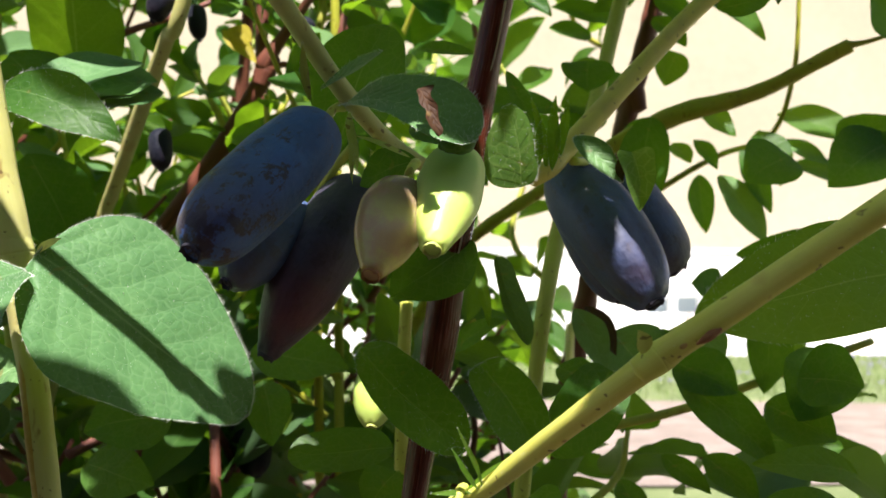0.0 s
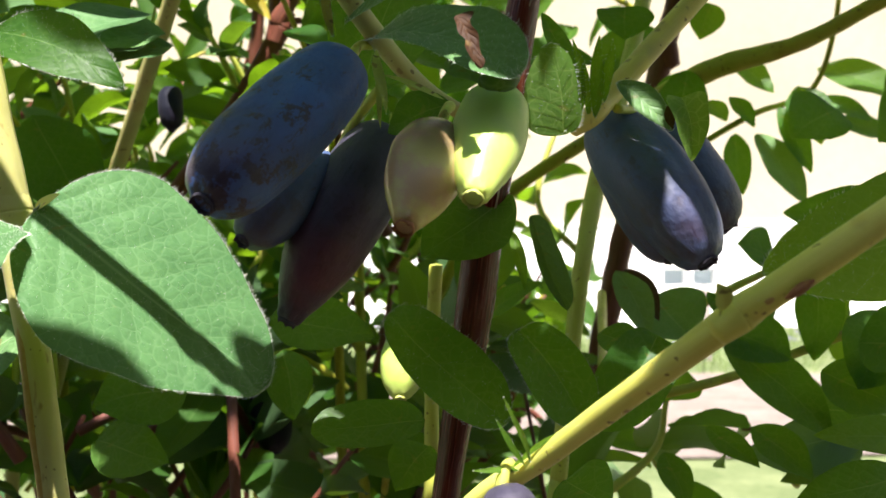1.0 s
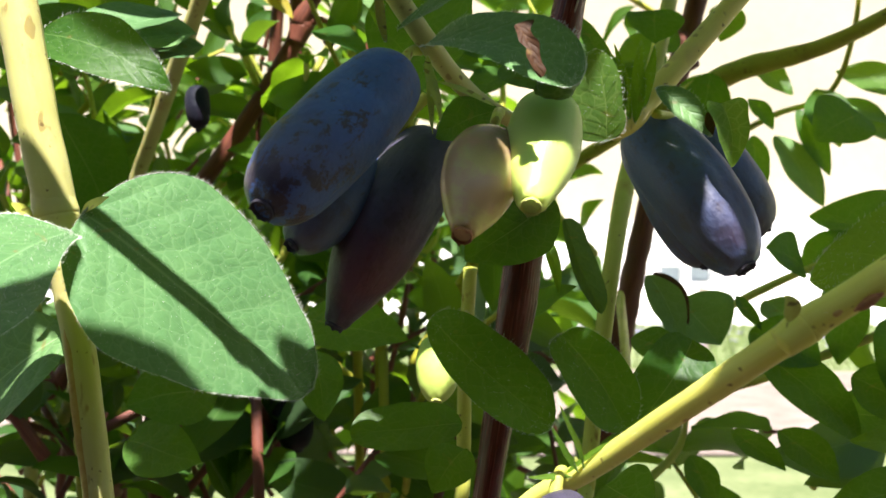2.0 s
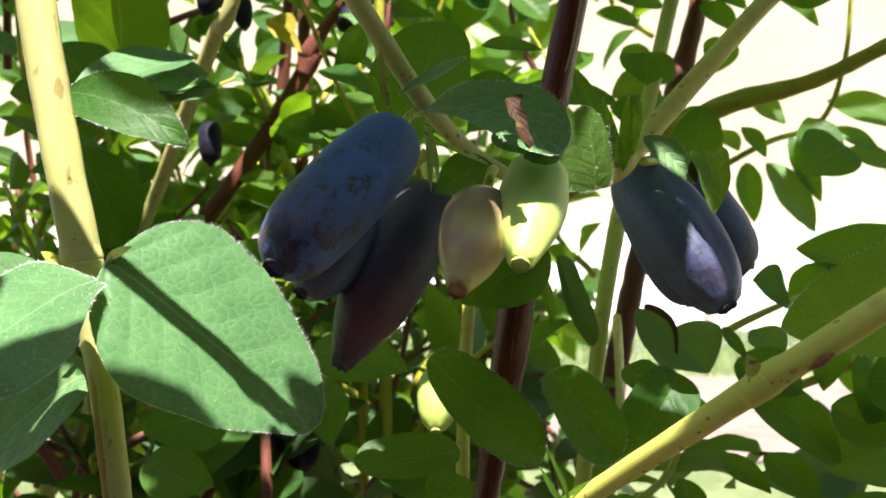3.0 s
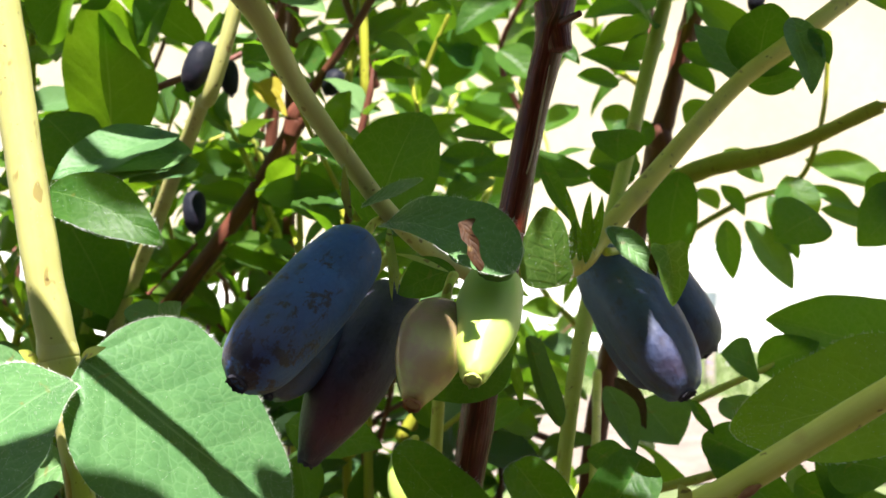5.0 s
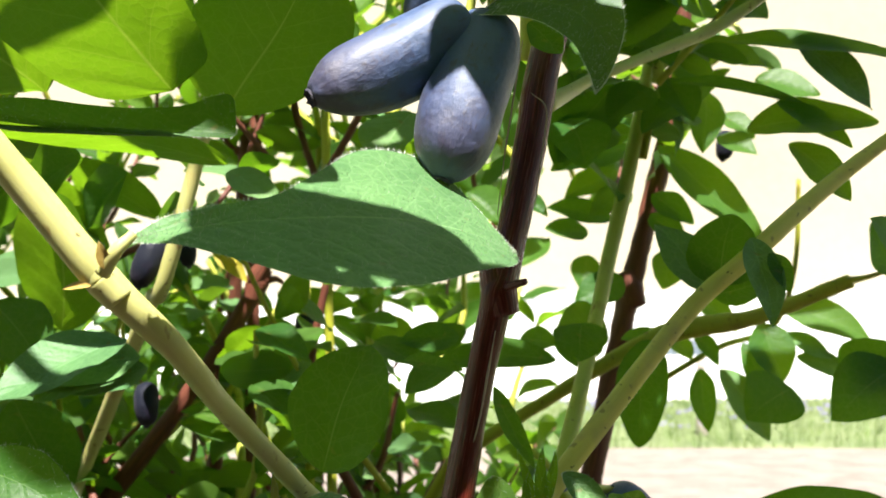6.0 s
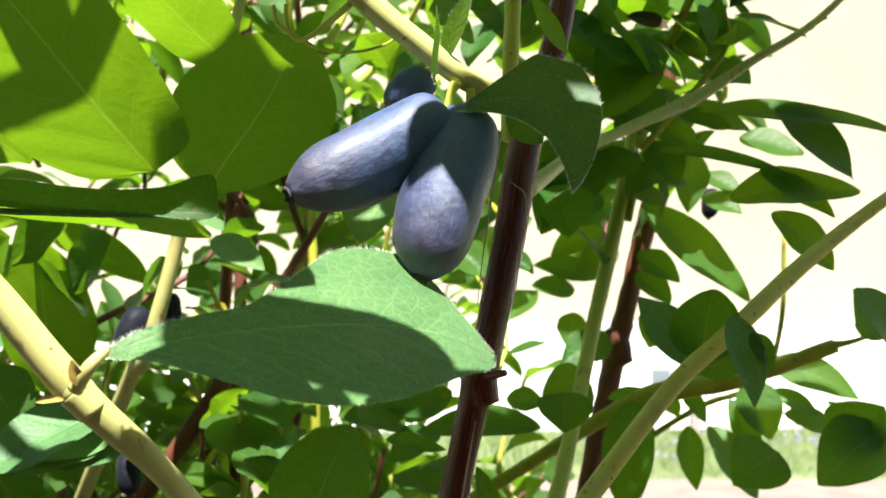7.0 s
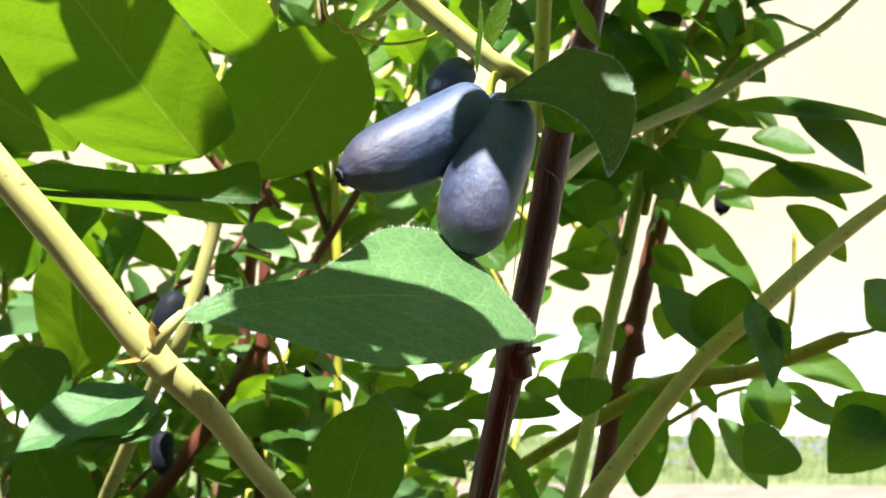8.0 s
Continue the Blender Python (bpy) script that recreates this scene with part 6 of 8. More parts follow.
leaf(shade_branch, (89.5, 150.6, 903.6), (120.8, 139.0, 897.2), 25.8, 90, 20, 10, LEAF)
leaf(shade_branch, (-78.5, 177.9, 992.7), (-58.9, 190.4, 992.8), 17.7, 70, 20, 10, LEAF)
leaf(shade_branch, (-75.6, 88.0, 1050.2), (-92.8, 101.6, 1050.3), 16.7, 90, 20, 10, LEAF)
leaf(shade_branch, (47.9, 200.5, 958.2), (14.1, 201.2, 951.8), 26.1, 90, 20, 10, LEAF)
leaf(shade_branch, (-12.1, 177.3, 937.4), (8.3, 173.9, 932.8), 16.1, 70, 20, 10, LEAF)
leaf(shade_branch, (81.9, 160.8, 1021.2), (92.7, 183.1, 1017.1), 19.1, 110, 20, 10, LEAF)
leaf(shade_branch, (-22.4, 117.8, 1010.2), (1.7, 132.8, 1004.8), 22.0, 90, 20, 10, LEAF)
leaf(shade_branch, (-99.0, 207.4, 979.3), (-124.0, 224.1, 982.0), 22.9, 70, 20, 10, LEAF)
leaf(shade_branch, (-7.2, 148.2, 932.1), (7.2, 123.7, 933.5), 21.6, 70, 20, 10, LEAF)
leaf(shade_branch, (-3.0, 77.9, 1131.9), (-22.2, 71.0, 1130.4), 15.6, 90, 20, 10, LEAF)
leaf(shade_branch, (-113.1, 189.6, 958.1), (-139.6, 171.7, 949.5), 25.2, 90, 20, 10, LEAF)
leaf(shade_branch, (-11.9, 56.1, 1039.7), (-20.8, 77.5, 1040.6), 17.6, 70, 20, 10, LEAF)
leaf(shade_branch, (44.4, 60.4, 915.4), (45.5, 35.8, 912.2), 18.9, 70, 20, 10, LEAF)
leaf(shade_branch, (19.0, 145.1, 947.2), (17.7, 112.5, 950.1), 24.9, 90, 20, 10, LEAF)
leaf(shade_branch, (-20.7, 95.1, 1030.9), (-15.0, 116.2, 1032.2), 16.6, 110, 20, 10, LEAF)
leaf(shade_branch, (56.5, 139.4, 962.7), (62.1, 172.8, 961.1), 25.7, 70, 20, 10, LEAF)
leaf(shade_branch, (-90.2, 228.6, 985.4), (-108.0, 211.8, 987.0), 18.7, 90, 20, 10, LEAF)
leaf(shade_branch, (85.0, 178.9, 973.2), (103.7, 163.2, 975.5), 18.7, 90, 20, 10, LEAF)
leaf(shade_branch, (83.8, 171.9, 959.2), (57.7, 177.5, 954.6), 20.6, 70, 20, 10, LEAF)
leaf(shade_branch, (120.1, 180.5, 1003.5), (98.3, 198.0, 1006.1), 21.3, 90, 20, 10, LEAF)
leaf(shade_branch, (118.7, 183.1, 953.1), (88.8, 184.0, 950.2), 22.9, 70, 20, 10, LEAF)
leaf(shade_branch, (48.1, 100.0, 962.0), (34.0, 122.1, 962.5), 19.9, 110, 20, 10, LEAF)
leaf(shade_branch, (-44.2, 87.2, 982.3), (-22.4, 90.0, 978.5), 16.9, 110, 20, 10, LEAF)
leaf(shade_branch, (25.4, 53.5, 968.1), (53.2, 42.3, 964.5), 22.9, 90, 20, 10, LEAF)
leaf(shade_branch, (95.9, 129.1, 1051.5), (75.7, 134.2, 1047.2), 16.1, 70, 20, 10, LEAF)
leaf(shade_branch, (133.8, 180.5, 978.9), (109.5, 196.6, 973.3), 22.5, 70, 20, 10, LEAF)
leaf(shade_branch, (93.4, 192.3, 964.1), (68.5, 194.6, 959.6), 19.3, 110, 20, 10, LEAF)
leaf(shade_branch, (-60.1, 202.7, 1027.7), (-87.9, 188.7, 1028.1), 23.7, 110, 20, 10, LEAF)
leaf(shade_branch, (74.7, 115.5, 1000.0), (64.7, 87.1, 993.7), 23.4, 90, 20, 10, LEAF)
leaf(shade_branch, (10.1, 147.1, 1056.0), (23.3, 175.6, 1054.2), 23.9, 70, 20, 10, LEAF)
leaf(shade_branch, (-9.9, 160.9, 954.3), (-16.5, 186.5, 955.6), 20.2, 70, 20, 10, LEAF)
leaf(shade_branch, (63.0, 145.5, 975.7), (81.1, 167.3, 968.6), 22.2, 110, 20, 10, LEAF)
leaf(shade_branch, (55.1, 124.8, 929.1), (49.1, 150.0, 923.0), 20.2, 70, 20, 10, LEAF)
leaf(shade_branch, (-125.6, 267.8, 939.3), (-140.6, 244.7, 933.6), 21.4, 70, 20, 10, LEAF)
leaf(shade_branch, (27.9, 84.4, 993.9), (34.9, 106.2, 992.1), 17.5, 70, 20, 10, LEAF)
leaf(shade_branch, (57.9, 65.2, 1090.3), (35.3, 85.3, 1091.5), 23.0, 70, 20, 10, LEAF)
leaf(shade_branch, (-116.5, 206.9, 925.8), (-134.3, 224.5, 920.1), 19.5, 90, 20, 10, LEAF)
leaf(shade_branch, (15.8, 182.3, 1006.9), (-4.4, 173.4, 1003.3), 17.0, 110, 20, 10, LEAF)
leaf(shade_branch, (9.2, 163.6, 958.1), (10.9, 129.1, 953.6), 26.5, 90, 20, 10, LEAF)
leaf(shade_branch, (-69.9, 100.6, 894.4), (-73.9, 70.0, 897.2), 23.5, 110, 20, 10, LEAF)
leaf(shade_branch, (-11.1, 156.2, 978.6), (-5.5, 188.9, 973.4), 25.5, 70, 20, 10, LEAF)
leaf(shade_branch, (50.7, 170.6, 1043.6), (21.5, 173.3, 1037.4), 22.8, 90, 20, 10, LEAF)
leaf(shade_branch, (-1.9, 102.3, 1005.3), (-7.0, 121.3, 999.9), 15.5, 90, 20, 10, LEAF)
leaf(shade_branch, (73.3, 119.7, 965.8), (87.9, 100.6, 967.5), 18.3, 110, 20, 10, LEAF)
leaf(shade_branch, (78.8, 149.5, 1027.9), (49.3, 133.4, 1022.6), 25.8, 110, 20, 10, LEAF)
leaf(shade_branch, (46.9, 102.5, 1021.7), (31.8, 81.5, 1016.6), 20.0, 90, 20, 10, LEAF)
leaf(shade_branch, (19.0, 210.8, 950.1), (2.3, 187.1, 951.2), 22.1, 110, 20, 10, LEAF)
leaf(shade_branch, (26.3, 92.5, 1052.9), (45.1, 75.0, 1048.1), 19.8, 90, 20, 10, LEAF)
leaf(shade_branch, (-70.8, 120.9, 939.0), (-97.1, 115.4, 934.1), 20.8, 110, 20, 10, LEAF)
leaf(shade_branch, (-95.3, 143.4, 1047.1), (-108.7, 124.2, 1049.3), 17.9, 110, 20, 10, LEAF)
leaf(shade_branch, (105.5, 154.3, 1029.2), (81.6, 163.0, 1028.8), 19.3, 90, 20, 10, LEAF)
leaf(shade_branch, (64.1, 196.9, 1003.9), (42.2, 173.2, 1001.8), 24.6, 70, 20, 10, LEAF)
leaf(shade_branch, (1.9, 125.2, 946.6), (-20.4, 133.4, 941.2), 18.5, 110, 20, 10, LEAF)
leaf(shade_branch, (31.9, 182.4, 948.6), (6.8, 187.4, 948.4), 19.4, 70, 20, 10, LEAF)
leaf(shade_branch, (-112.2, 156.9, 963.0), (-94.6, 183.7, 957.9), 24.7, 70, 20, 10, LEAF)
leaf(shade_branch, (9.5, 172.9, 1055.7), (38.8, 169.4, 1054.3), 22.4, 110, 20, 10, LEAF)
leaf(shade_branch, (85.7, 102.2, 1029.0), (96.6, 74.0, 1021.8), 23.6, 90, 20, 10, LEAF)
leaf(shade_branch, (89.8, 185.9, 1027.6), (115.7, 207.5, 1022.0), 26.0, 70, 20, 10, LEAF)
leaf(shade_branch, (57.2, 54.6, 1015.3), (49.2, 25.1, 1015.3), 23.3, 90, 20, 10, LEAF)
leaf(shade_branch, (90.0, 55.9, 1043.1), (104.8, 74.3, 1039.2), 18.2, 70, 20, 10, LEAF)
leaf(shade_branch, (-33.3, 17.6, 1004.1), (-36.6, -15.5, 1000.0), 25.5, 110, 20, 10, LEAF)
leaf(shade_branch, (36.0, 146.6, 977.5), (62.5, 143.6, 976.0), 20.3, 90, 20, 10, LEAF)
leaf(shade_branch, (-42.7, 105.4, 1008.7), (-48.1, 126.4, 1006.3), 16.5, 70, 20, 10, LEAF)
leaf(shade_branch, (67.1, 185.6, 1045.1), (65.7, 156.9, 1047.0), 21.9, 90, 20, 10, LEAF)
leaf(shade_branch, (127.9, 218.2, 1005.6), (105.9, 201.5, 1007.4), 21.0, 70, 20, 10, LEAF)
leaf(shade_branch, (-44.4, 56.2, 1011.1), (-25.8, 75.1, 1006.4), 20.5, 70, 20, 10, LEAF)
leaf(shade_branch, (-82.5, 199.9, 1022.7), (-108.4, 184.4, 1019.6), 23.0, 90, 20, 10, LEAF)
leaf(shade_branch, (41.7, 178.9, 974.9), (48.7, 200.7, 971.2), 17.6, 70, 20, 10, LEAF)
leaf(shade_branch, (-68.7, 105.1, 964.5), (-48.6, 106.9, 963.8), 15.4, 110, 20, 10, LEAF)
leaf(shade_branch, (74.1, 130.5, 956.4), (92.1, 146.4, 951.0), 18.7, 70, 20, 10, LEAF)
leaf(shade_branch, (15.2, 89.3, 1019.4), (32.9, 119.1, 1015.5), 26.5, 70, 20, 10, LEAF)
stem(shade_branch, BARK_FAR, [(-90, 60, 1010, 2.2), (-145, 90, 1080, 2.8), (-300, 200, 1050, 3.4), (-300, 300, 640, 4.2), (-150, 300, 60, 6.0)], "limb", 12)
stem(shade_branch, BARK_FAR, [(-60, 100, 1010, 2.2), (-130, 110, 1086, 2.8), (-308, 212, 1050, 3.4), (-294, 308, 640, 4.2), (-141, 307, 60, 6.0)], "limb", 12)
stem(shade_branch, BARK_FAR, [(140, 230, 1010, 2.2), (-30, 175, 1092, 2.8), (-316, 224, 1050, 3.4), (-288, 316, 640, 4.2), (-132, 314, 60, 6.0)], "limb", 12)
stem(shade_branch, BARK_FAR, [(130, 100, 980, 2.2), (-35, 110, 1068, 2.8), (-324, 236, 1020, 3.4), (-282, 324, 640, 4.2), (-123, 321, 60, 6.0)], "limb", 12)
stem(shade_branch, BARK_FAR, [(140, 200, 1000, 2.2), (-30, 160, 1094, 2.8), (-332, 248, 1040, 3.4), (-276, 332, 640, 4.2), (-114, 328, 60, 6.0)], "limb", 12)
stem(shade_branch, SHOOT_GREEN, [(-13.9, 49.9, 962.0, 0.5), (-12.6, 30.5, 998.6, 0.8)], "twig", 6, 3)
stem(shade_branch, SHOOT_GREEN, [(-9.9, 51.9, 961.0, 0.5), (-8.7, 35.0, 992.8, 0.8)], "twig", 6, 3)
stem(shade_branch, SHOOT_GREEN, [(-5.9, 53.8, 959.9, 0.5), (-4.0, 26.2, 1012.1, 0.8)], "twig", 6, 3)
stem(shade_branch, SHOOT_GREEN, [(-1.9, 55.8, 958.9, 0.5), (-0.1, 29.3, 1008.7, 0.8)], "twig", 6, 3)
stem(shade_branch, SHOOT_GREEN, [(2.1, 57.7, 957.8, 0.5), (3.1, 43.7, 984.2, 0.8)], "twig", 6, 3)
stem(shade_branch, SHOOT_GREEN, [(6.1, 59.7, 956.7, 0.5), (7.1, 45.6, 983.3, 0.8)], "twig", 6, 3)
stem(shade_branch, SHOOT_GREEN, [(20.9, 101.7, 969.6, 0.5), (21.9, 87.7, 996.1, 0.8)], "twig", 6, 3)
stem(shade_branch, SHOOT_GREEN, [(20.2, 101.3, 965.9, 0.5), (22.0, 75.2, 1015.0, 0.8)], "twig", 6, 3)
stem(shade_branch, SHOOT_GREEN, [(19.4, 100.9, 962.2, 0.5), (21.3, 73.8, 1013.2, 0.8)], "twig", 6, 3)
stem(shade_branch, SHOOT_GREEN, [(18.6, 100.5, 958.5, 0.5), (19.7, 85.0, 987.7, 0.8)], "twig", 6, 3)
stem(shade_branch, SHOOT_GREEN, [(17.9, 100.0, 954.9, 0.5), (19.5, 76.9, 998.4, 0.8)], "twig", 6, 3)
stem(shade_branch, SHOOT_GREEN, [(17.1, 99.6, 951.2, 0.5), (18.9, 73.7, 1000.1, 0.8)], "twig", 6, 3)
stem(shade_branch, SHOOT_GREEN, [(14.4, 89.9, 951.6, 0.5), (15.8, 70.5, 988.4, 0.8)], "twig", 6, 3)
stem(shade_branch, SHOOT_GREEN, [(14.1, 89.4, 949.0, 0.5), (15.6, 68.9, 987.5, 0.8)], "twig", 6, 3)
stem(shade_branch, SHOOT_GREEN, [(13.8, 88.8, 946.4, 0.5), (15.4, 66.5, 988.5, 0.8)], "twig", 6, 3)
stem(shade_branch, SHOOT_GREEN, [(13.5, 88.3, 943.8, 0.5), (14.6, 73.2, 972.2, 0.8)], "twig", 6, 3)
stem(shade_branch, SHOOT_GREEN, [(13.2, 87.7, 941.1, 0.5), (15.0, 62.7, 988.2, 0.8)], "twig", 6, 3)
stem(shade_branch, SHOOT_GREEN, [(12.9, 87.1, 938.5, 0.5), (13.9, 73.2, 964.8, 0.8)], "twig", 6, 3)
stem(shade_branch, SHOOT_GREEN, [(1.7, 73.2, 902.9, 0.5), (2.6, 61.0, 925.9, 0.8)], "twig", 6, 3)
stem(shade_branch, SHOOT_GREEN, [(3.3, 73.2, 903.0, 0.5), (4.4, 57.5, 932.5, 0.8)], "twig", 6, 3)
stem(shade_branch, SHOOT_GREEN, [(4.9, 73.2, 903.1, 0.5), (6.4, 51.2, 944.6, 0.8)], "twig", 6, 3)
stem(shade_branch, SHOOT_GREEN, [(6.4, 73.2, 903.3, 0.5), (7.3, 60.1, 927.9, 0.8)], "twig", 6, 3)
stem(shade_branch, SHOOT_GREEN, [(8.0, 73.2, 903.4, 0.5), (8.9, 60.3, 927.6, 0.8)], "twig", 6, 3)
stem(shade_branch, SHOOT_GREEN, [(9.6, 73.2, 903.5, 0.5), (11.3, 48.6, 949.8, 0.8)], "twig", 6, 3)
stem(shade_branch, SHOOT_GREEN, [(12.6, 86.7, 968.7, 0.5), (14.5, 58.7, 1021.3, 0.8)], "twig", 6, 3)
stem(shade_branch, SHOOT_GREEN, [(15.1, 85.5, 967.1, 0.5), (16.1, 71.2, 994.2, 0.8)], "twig", 6, 3)
stem(shade_branch, SHOOT_GREEN, [(17.6, 84.4, 965.5, 0.5), (19.5, 56.9, 1017.4, 0.8)], "twig", 6, 3)
stem(shade_branch, SHOOT_GREEN, [(20.1, 83.3, 963.9, 0.5), (21.6, 62.1, 1003.9, 0.8)], "twig", 6, 3)
stem(shade_branch, SHOOT_GREEN, [(22.6, 82.2, 962.3, 0.5), (23.7, 66.3, 992.4, 0.8)], "twig", 6, 3)
stem(shade_branch, SHOOT_GREEN, [(25.1, 81.1, 960.8, 0.5), (26.1, 67.3, 986.8, 0.8)], "twig", 6, 3)
stem(shade_branch, SHOOT_GREEN, [(-7.2, 69.2, 895.8, 0.5), (-6.2, 54.1, 924.2, 0.8)], "twig", 6, 3)
stem(shade_branch, SHOOT_GREEN, [(-6.1, 69.2, 895.5, 0.5), (-4.9, 53.2, 925.6, 0.8)], "twig", 6, 3)
stem(shade_branch, SHOOT_GREEN, [(-4.9, 69.2, 895.3, 0.5), (-3.0, 41.9, 946.7, 0.8)], "twig", 6, 3)
stem(shade_branch, SHOOT_GREEN, [(-3.8, 69.2, 895.0, 0.5), (-2.2, 47.0, 936.8, 0.8)], "twig", 6, 3)
stem(shade_branch, SHOOT_GREEN, [(-2.6, 69.2, 894.7, 0.5), (-0.9, 44.3, 941.6, 0.8)], "twig", 6, 3)
stem(shade_branch, SHOOT_GREEN, [(-1.5, 69.2, 894.5, 0.5), (-0.1, 50.3, 929.9, 0.8)], "twig", 6, 3)
stem(shade_branch, SHOOT_GREEN, [(-22.4, 67.3, 895.7, 0.5), (-20.6, 41.9, 943.5, 0.8)], "twig", 6, 3)
stem(shade_branch, SHOOT_GREEN, [(-20.6, 69.2, 898.1, 0.5), (-19.5, 53.5, 927.8, 0.8)], "twig", 6, 3)
stem(shade_branch, SHOOT_GREEN, [(-18.8, 71.2, 900.6, 0.5), (-17.9, 57.3, 926.7, 0.8)], "twig", 6, 3)
stem(shade_branch, SHOOT_GREEN, [(-17.1, 73.1, 903.1, 0.5), (-15.4, 49.5, 947.7, 0.8)], "twig", 6, 3)
stem(shade_branch, SHOOT_GREEN, [(-15.3, 75.1, 905.6, 0.5), (-14.1, 57.9, 938.0, 0.8)], "twig", 6, 3)
stem(shade_branch, SHOOT_GREEN, [(-13.5, 77.1, 908.0, 0.5), (-11.8, 52.3, 954.7, 0.8)], "twig", 6, 3)
stem(shade_branch, SHOOT_GREEN, [(13.1, 91.6, 955.7, 0.5), (15.0, 63.8, 1008.2, 0.8)], "twig", 6, 3)
stem(shade_branch, SHOOT_GREEN, [(13.0, 90.8, 953.6, 0.5), (14.1, 75.4, 982.7, 0.8)], "twig", 6, 3)
stem(shade_branch, SHOOT_GREEN, [(12.9, 90.0, 951.6, 0.5), (14.2, 71.3, 986.7, 0.8)], "twig", 6, 3)
stem(shade_branch, SHOOT_GREEN, [(12.9, 89.1, 949.5, 0.5), (14.5, 66.4, 992.4, 0.8)], "twig", 6, 3)
stem(shade_branch, SHOOT_GREEN, [(12.8, 88.3, 947.5, 0.5), (14.5, 64.7, 991.8, 0.8)], "twig", 6, 3)
stem(shade_branch, SHOOT_GREEN, [(12.8, 87.4, 945.4, 0.5), (14.2, 67.2, 983.5, 0.8)], "twig", 6, 3)
stem(shade_branch, SHOOT_GREEN, [(20.7, 108.1, 921.0, 0.5), (22.4, 83.8, 966.7, 0.8)], "twig", 6, 3)
stem(shade_branch, SHOOT_GREEN, [(22.1, 107.4, 918.4, 0.5), (23.8, 82.1, 965.9, 0.8)], "twig", 6, 3)
stem(shade_branch, SHOOT_GREEN, [(23.4, 106.7, 915.8, 0.5), (24.7, 87.5, 951.9, 0.8)], "twig", 6, 3)
stem(shade_branch, SHOOT_GREEN, [(24.7, 106.0, 913.1, 0.5), (26.4, 81.4, 959.4, 0.8)], "twig", 6, 3)
stem(shade_branch, SHOOT_GREEN, [(26.1, 105.3, 910.5, 0.5), (27.2, 88.4, 942.3, 0.8)], "twig", 6, 3)
stem(shade_branch, SHOOT_GREEN, [(27.4, 104.6, 907.9, 0.5), (28.8, 84.8, 945.0, 0.8)], "twig", 6, 3)
stem(shade_branch, SHOOT_GREEN, [(31.9, 108.8, 921.8, 0.5), (33.7, 83.0, 970.4, 0.8)], "twig", 6, 3)
stem(shade_branch, SHOOT_GREEN, [(33.4, 108.8, 919.5, 0.5), (34.4, 94.8, 945.9, 0.8)], "twig", 6, 3)
stem(shade_branch, SHOOT_GREEN, [(34.9, 108.8, 917.1, 0.5), (36.8, 81.9, 967.8, 0.8)], "twig", 6, 3)
stem(shade_branch, SHOOT_GREEN, [(36.4, 108.8, 914.7, 0.5), (37.3, 95.9, 939.1, 0.8)], "twig", 6, 3)
stem(shade_branch, SHOOT_GREEN, [(37.9, 108.8, 912.4, 0.5), (39.2, 90.6, 946.7, 0.8)], "twig", 6, 3)
stem(shade_branch, SHOOT_GREEN, [(39.5, 108.8, 910.0, 0.5), (41.4, 80.9, 962.6, 0.8)], "twig", 6, 3)
stem(shade_branch, SHOOT_GREEN, [(-12.5, 88.3, 1041.9, 0.5), (-11.3, 70.1, 1076.2, 0.8)], "twig", 6, 3)
stem(shade_branch, SHOOT_GREEN, [(-24.9, 106.3, 922.6, 0.5), (-23.9, 91.3, 951.0, 0.8)], "twig", 6, 3)
stem(shade_branch, SHOOT_GREEN, [(-13.4, 74.8, 949.6, 0.5), (-11.9, 52.4, 991.9, 0.8)], "twig", 6, 3)
stem(shade_branch, SHOOT_GREEN, [(-8.2, 96.0, 909.8, 0.5), (-7.3, 83.7, 933.0, 0.8)], "twig", 6, 3)
stem(shade_branch, SHOOT_GREEN, [(-22.9, 89.0, 962.9, 0.5), (-21.5, 68.5, 1001.5, 0.8)], "twig", 6, 3)
stem(shade_branch, SHOOT_GREEN, [(-20.0, 115.5, 922.8, 0.5), (-18.1, 89.0, 972.9, 0.8)], "twig", 6, 3)
stem(shade_branch, SHOOT_GREEN, [(-49.7, 96.9, 950.6, 0.5), (-47.8, 70.6, 1000.1, 0.8)], "twig", 6, 3)
stem(shade_branch, SHOOT_GREEN, [(17.1, 56.1, 946.8, 0.5), (18.3, 39.6, 977.8, 0.8)], "twig", 6, 3)
stem(shade_branch, SHOOT_GREEN, [(-13.7, 77.7, 1000.5, 0.5), (-12.1, 55.0, 1043.3, 0.8)], "twig", 6, 3)
stem(shade_branch, SHOOT_GREEN, [(-5.7, 91.8, 992.1, 0.5), (-4.3, 71.7, 1030.0, 0.8)], "twig", 6, 3)
stem(shade_branch, SHOOT_GREEN, [(-32.6, 167.2, 994.8, 0.5), (-31.2, 147.2, 1032.5, 0.8)], "twig", 6, 3)
stem(shade_branch, SHOOT_GREEN, [(8.8, 157.1, 960.5, 0.5), (10.7, 130.1, 1011.3, 0.8)], "twig", 6, 3)
stem(shade_branch, SHOOT_GREEN, [(71.7, 149.4, 941.8, 0.5), (73.5, 123.2, 991.2, 0.8)], "twig", 6, 3)
stem(shade_branch, SHOOT_GREEN, [(-10.4, 69.5, 894.6, 0.5), (-8.5, 43.2, 944.3, 0.8)], "twig", 6, 3)
stem(shade_branch, SHOOT_GREEN, [(-11.3, 52.4, 909.2, 0.5), (-10.4, 39.4, 933.8, 0.8)], "twig", 6, 3)
stem(shade_branch, SHOOT_GREEN, [(50.3, 79.9, 1000.3, 0.5), (51.8, 57.8, 1042.0, 0.8)], "twig", 6, 3)
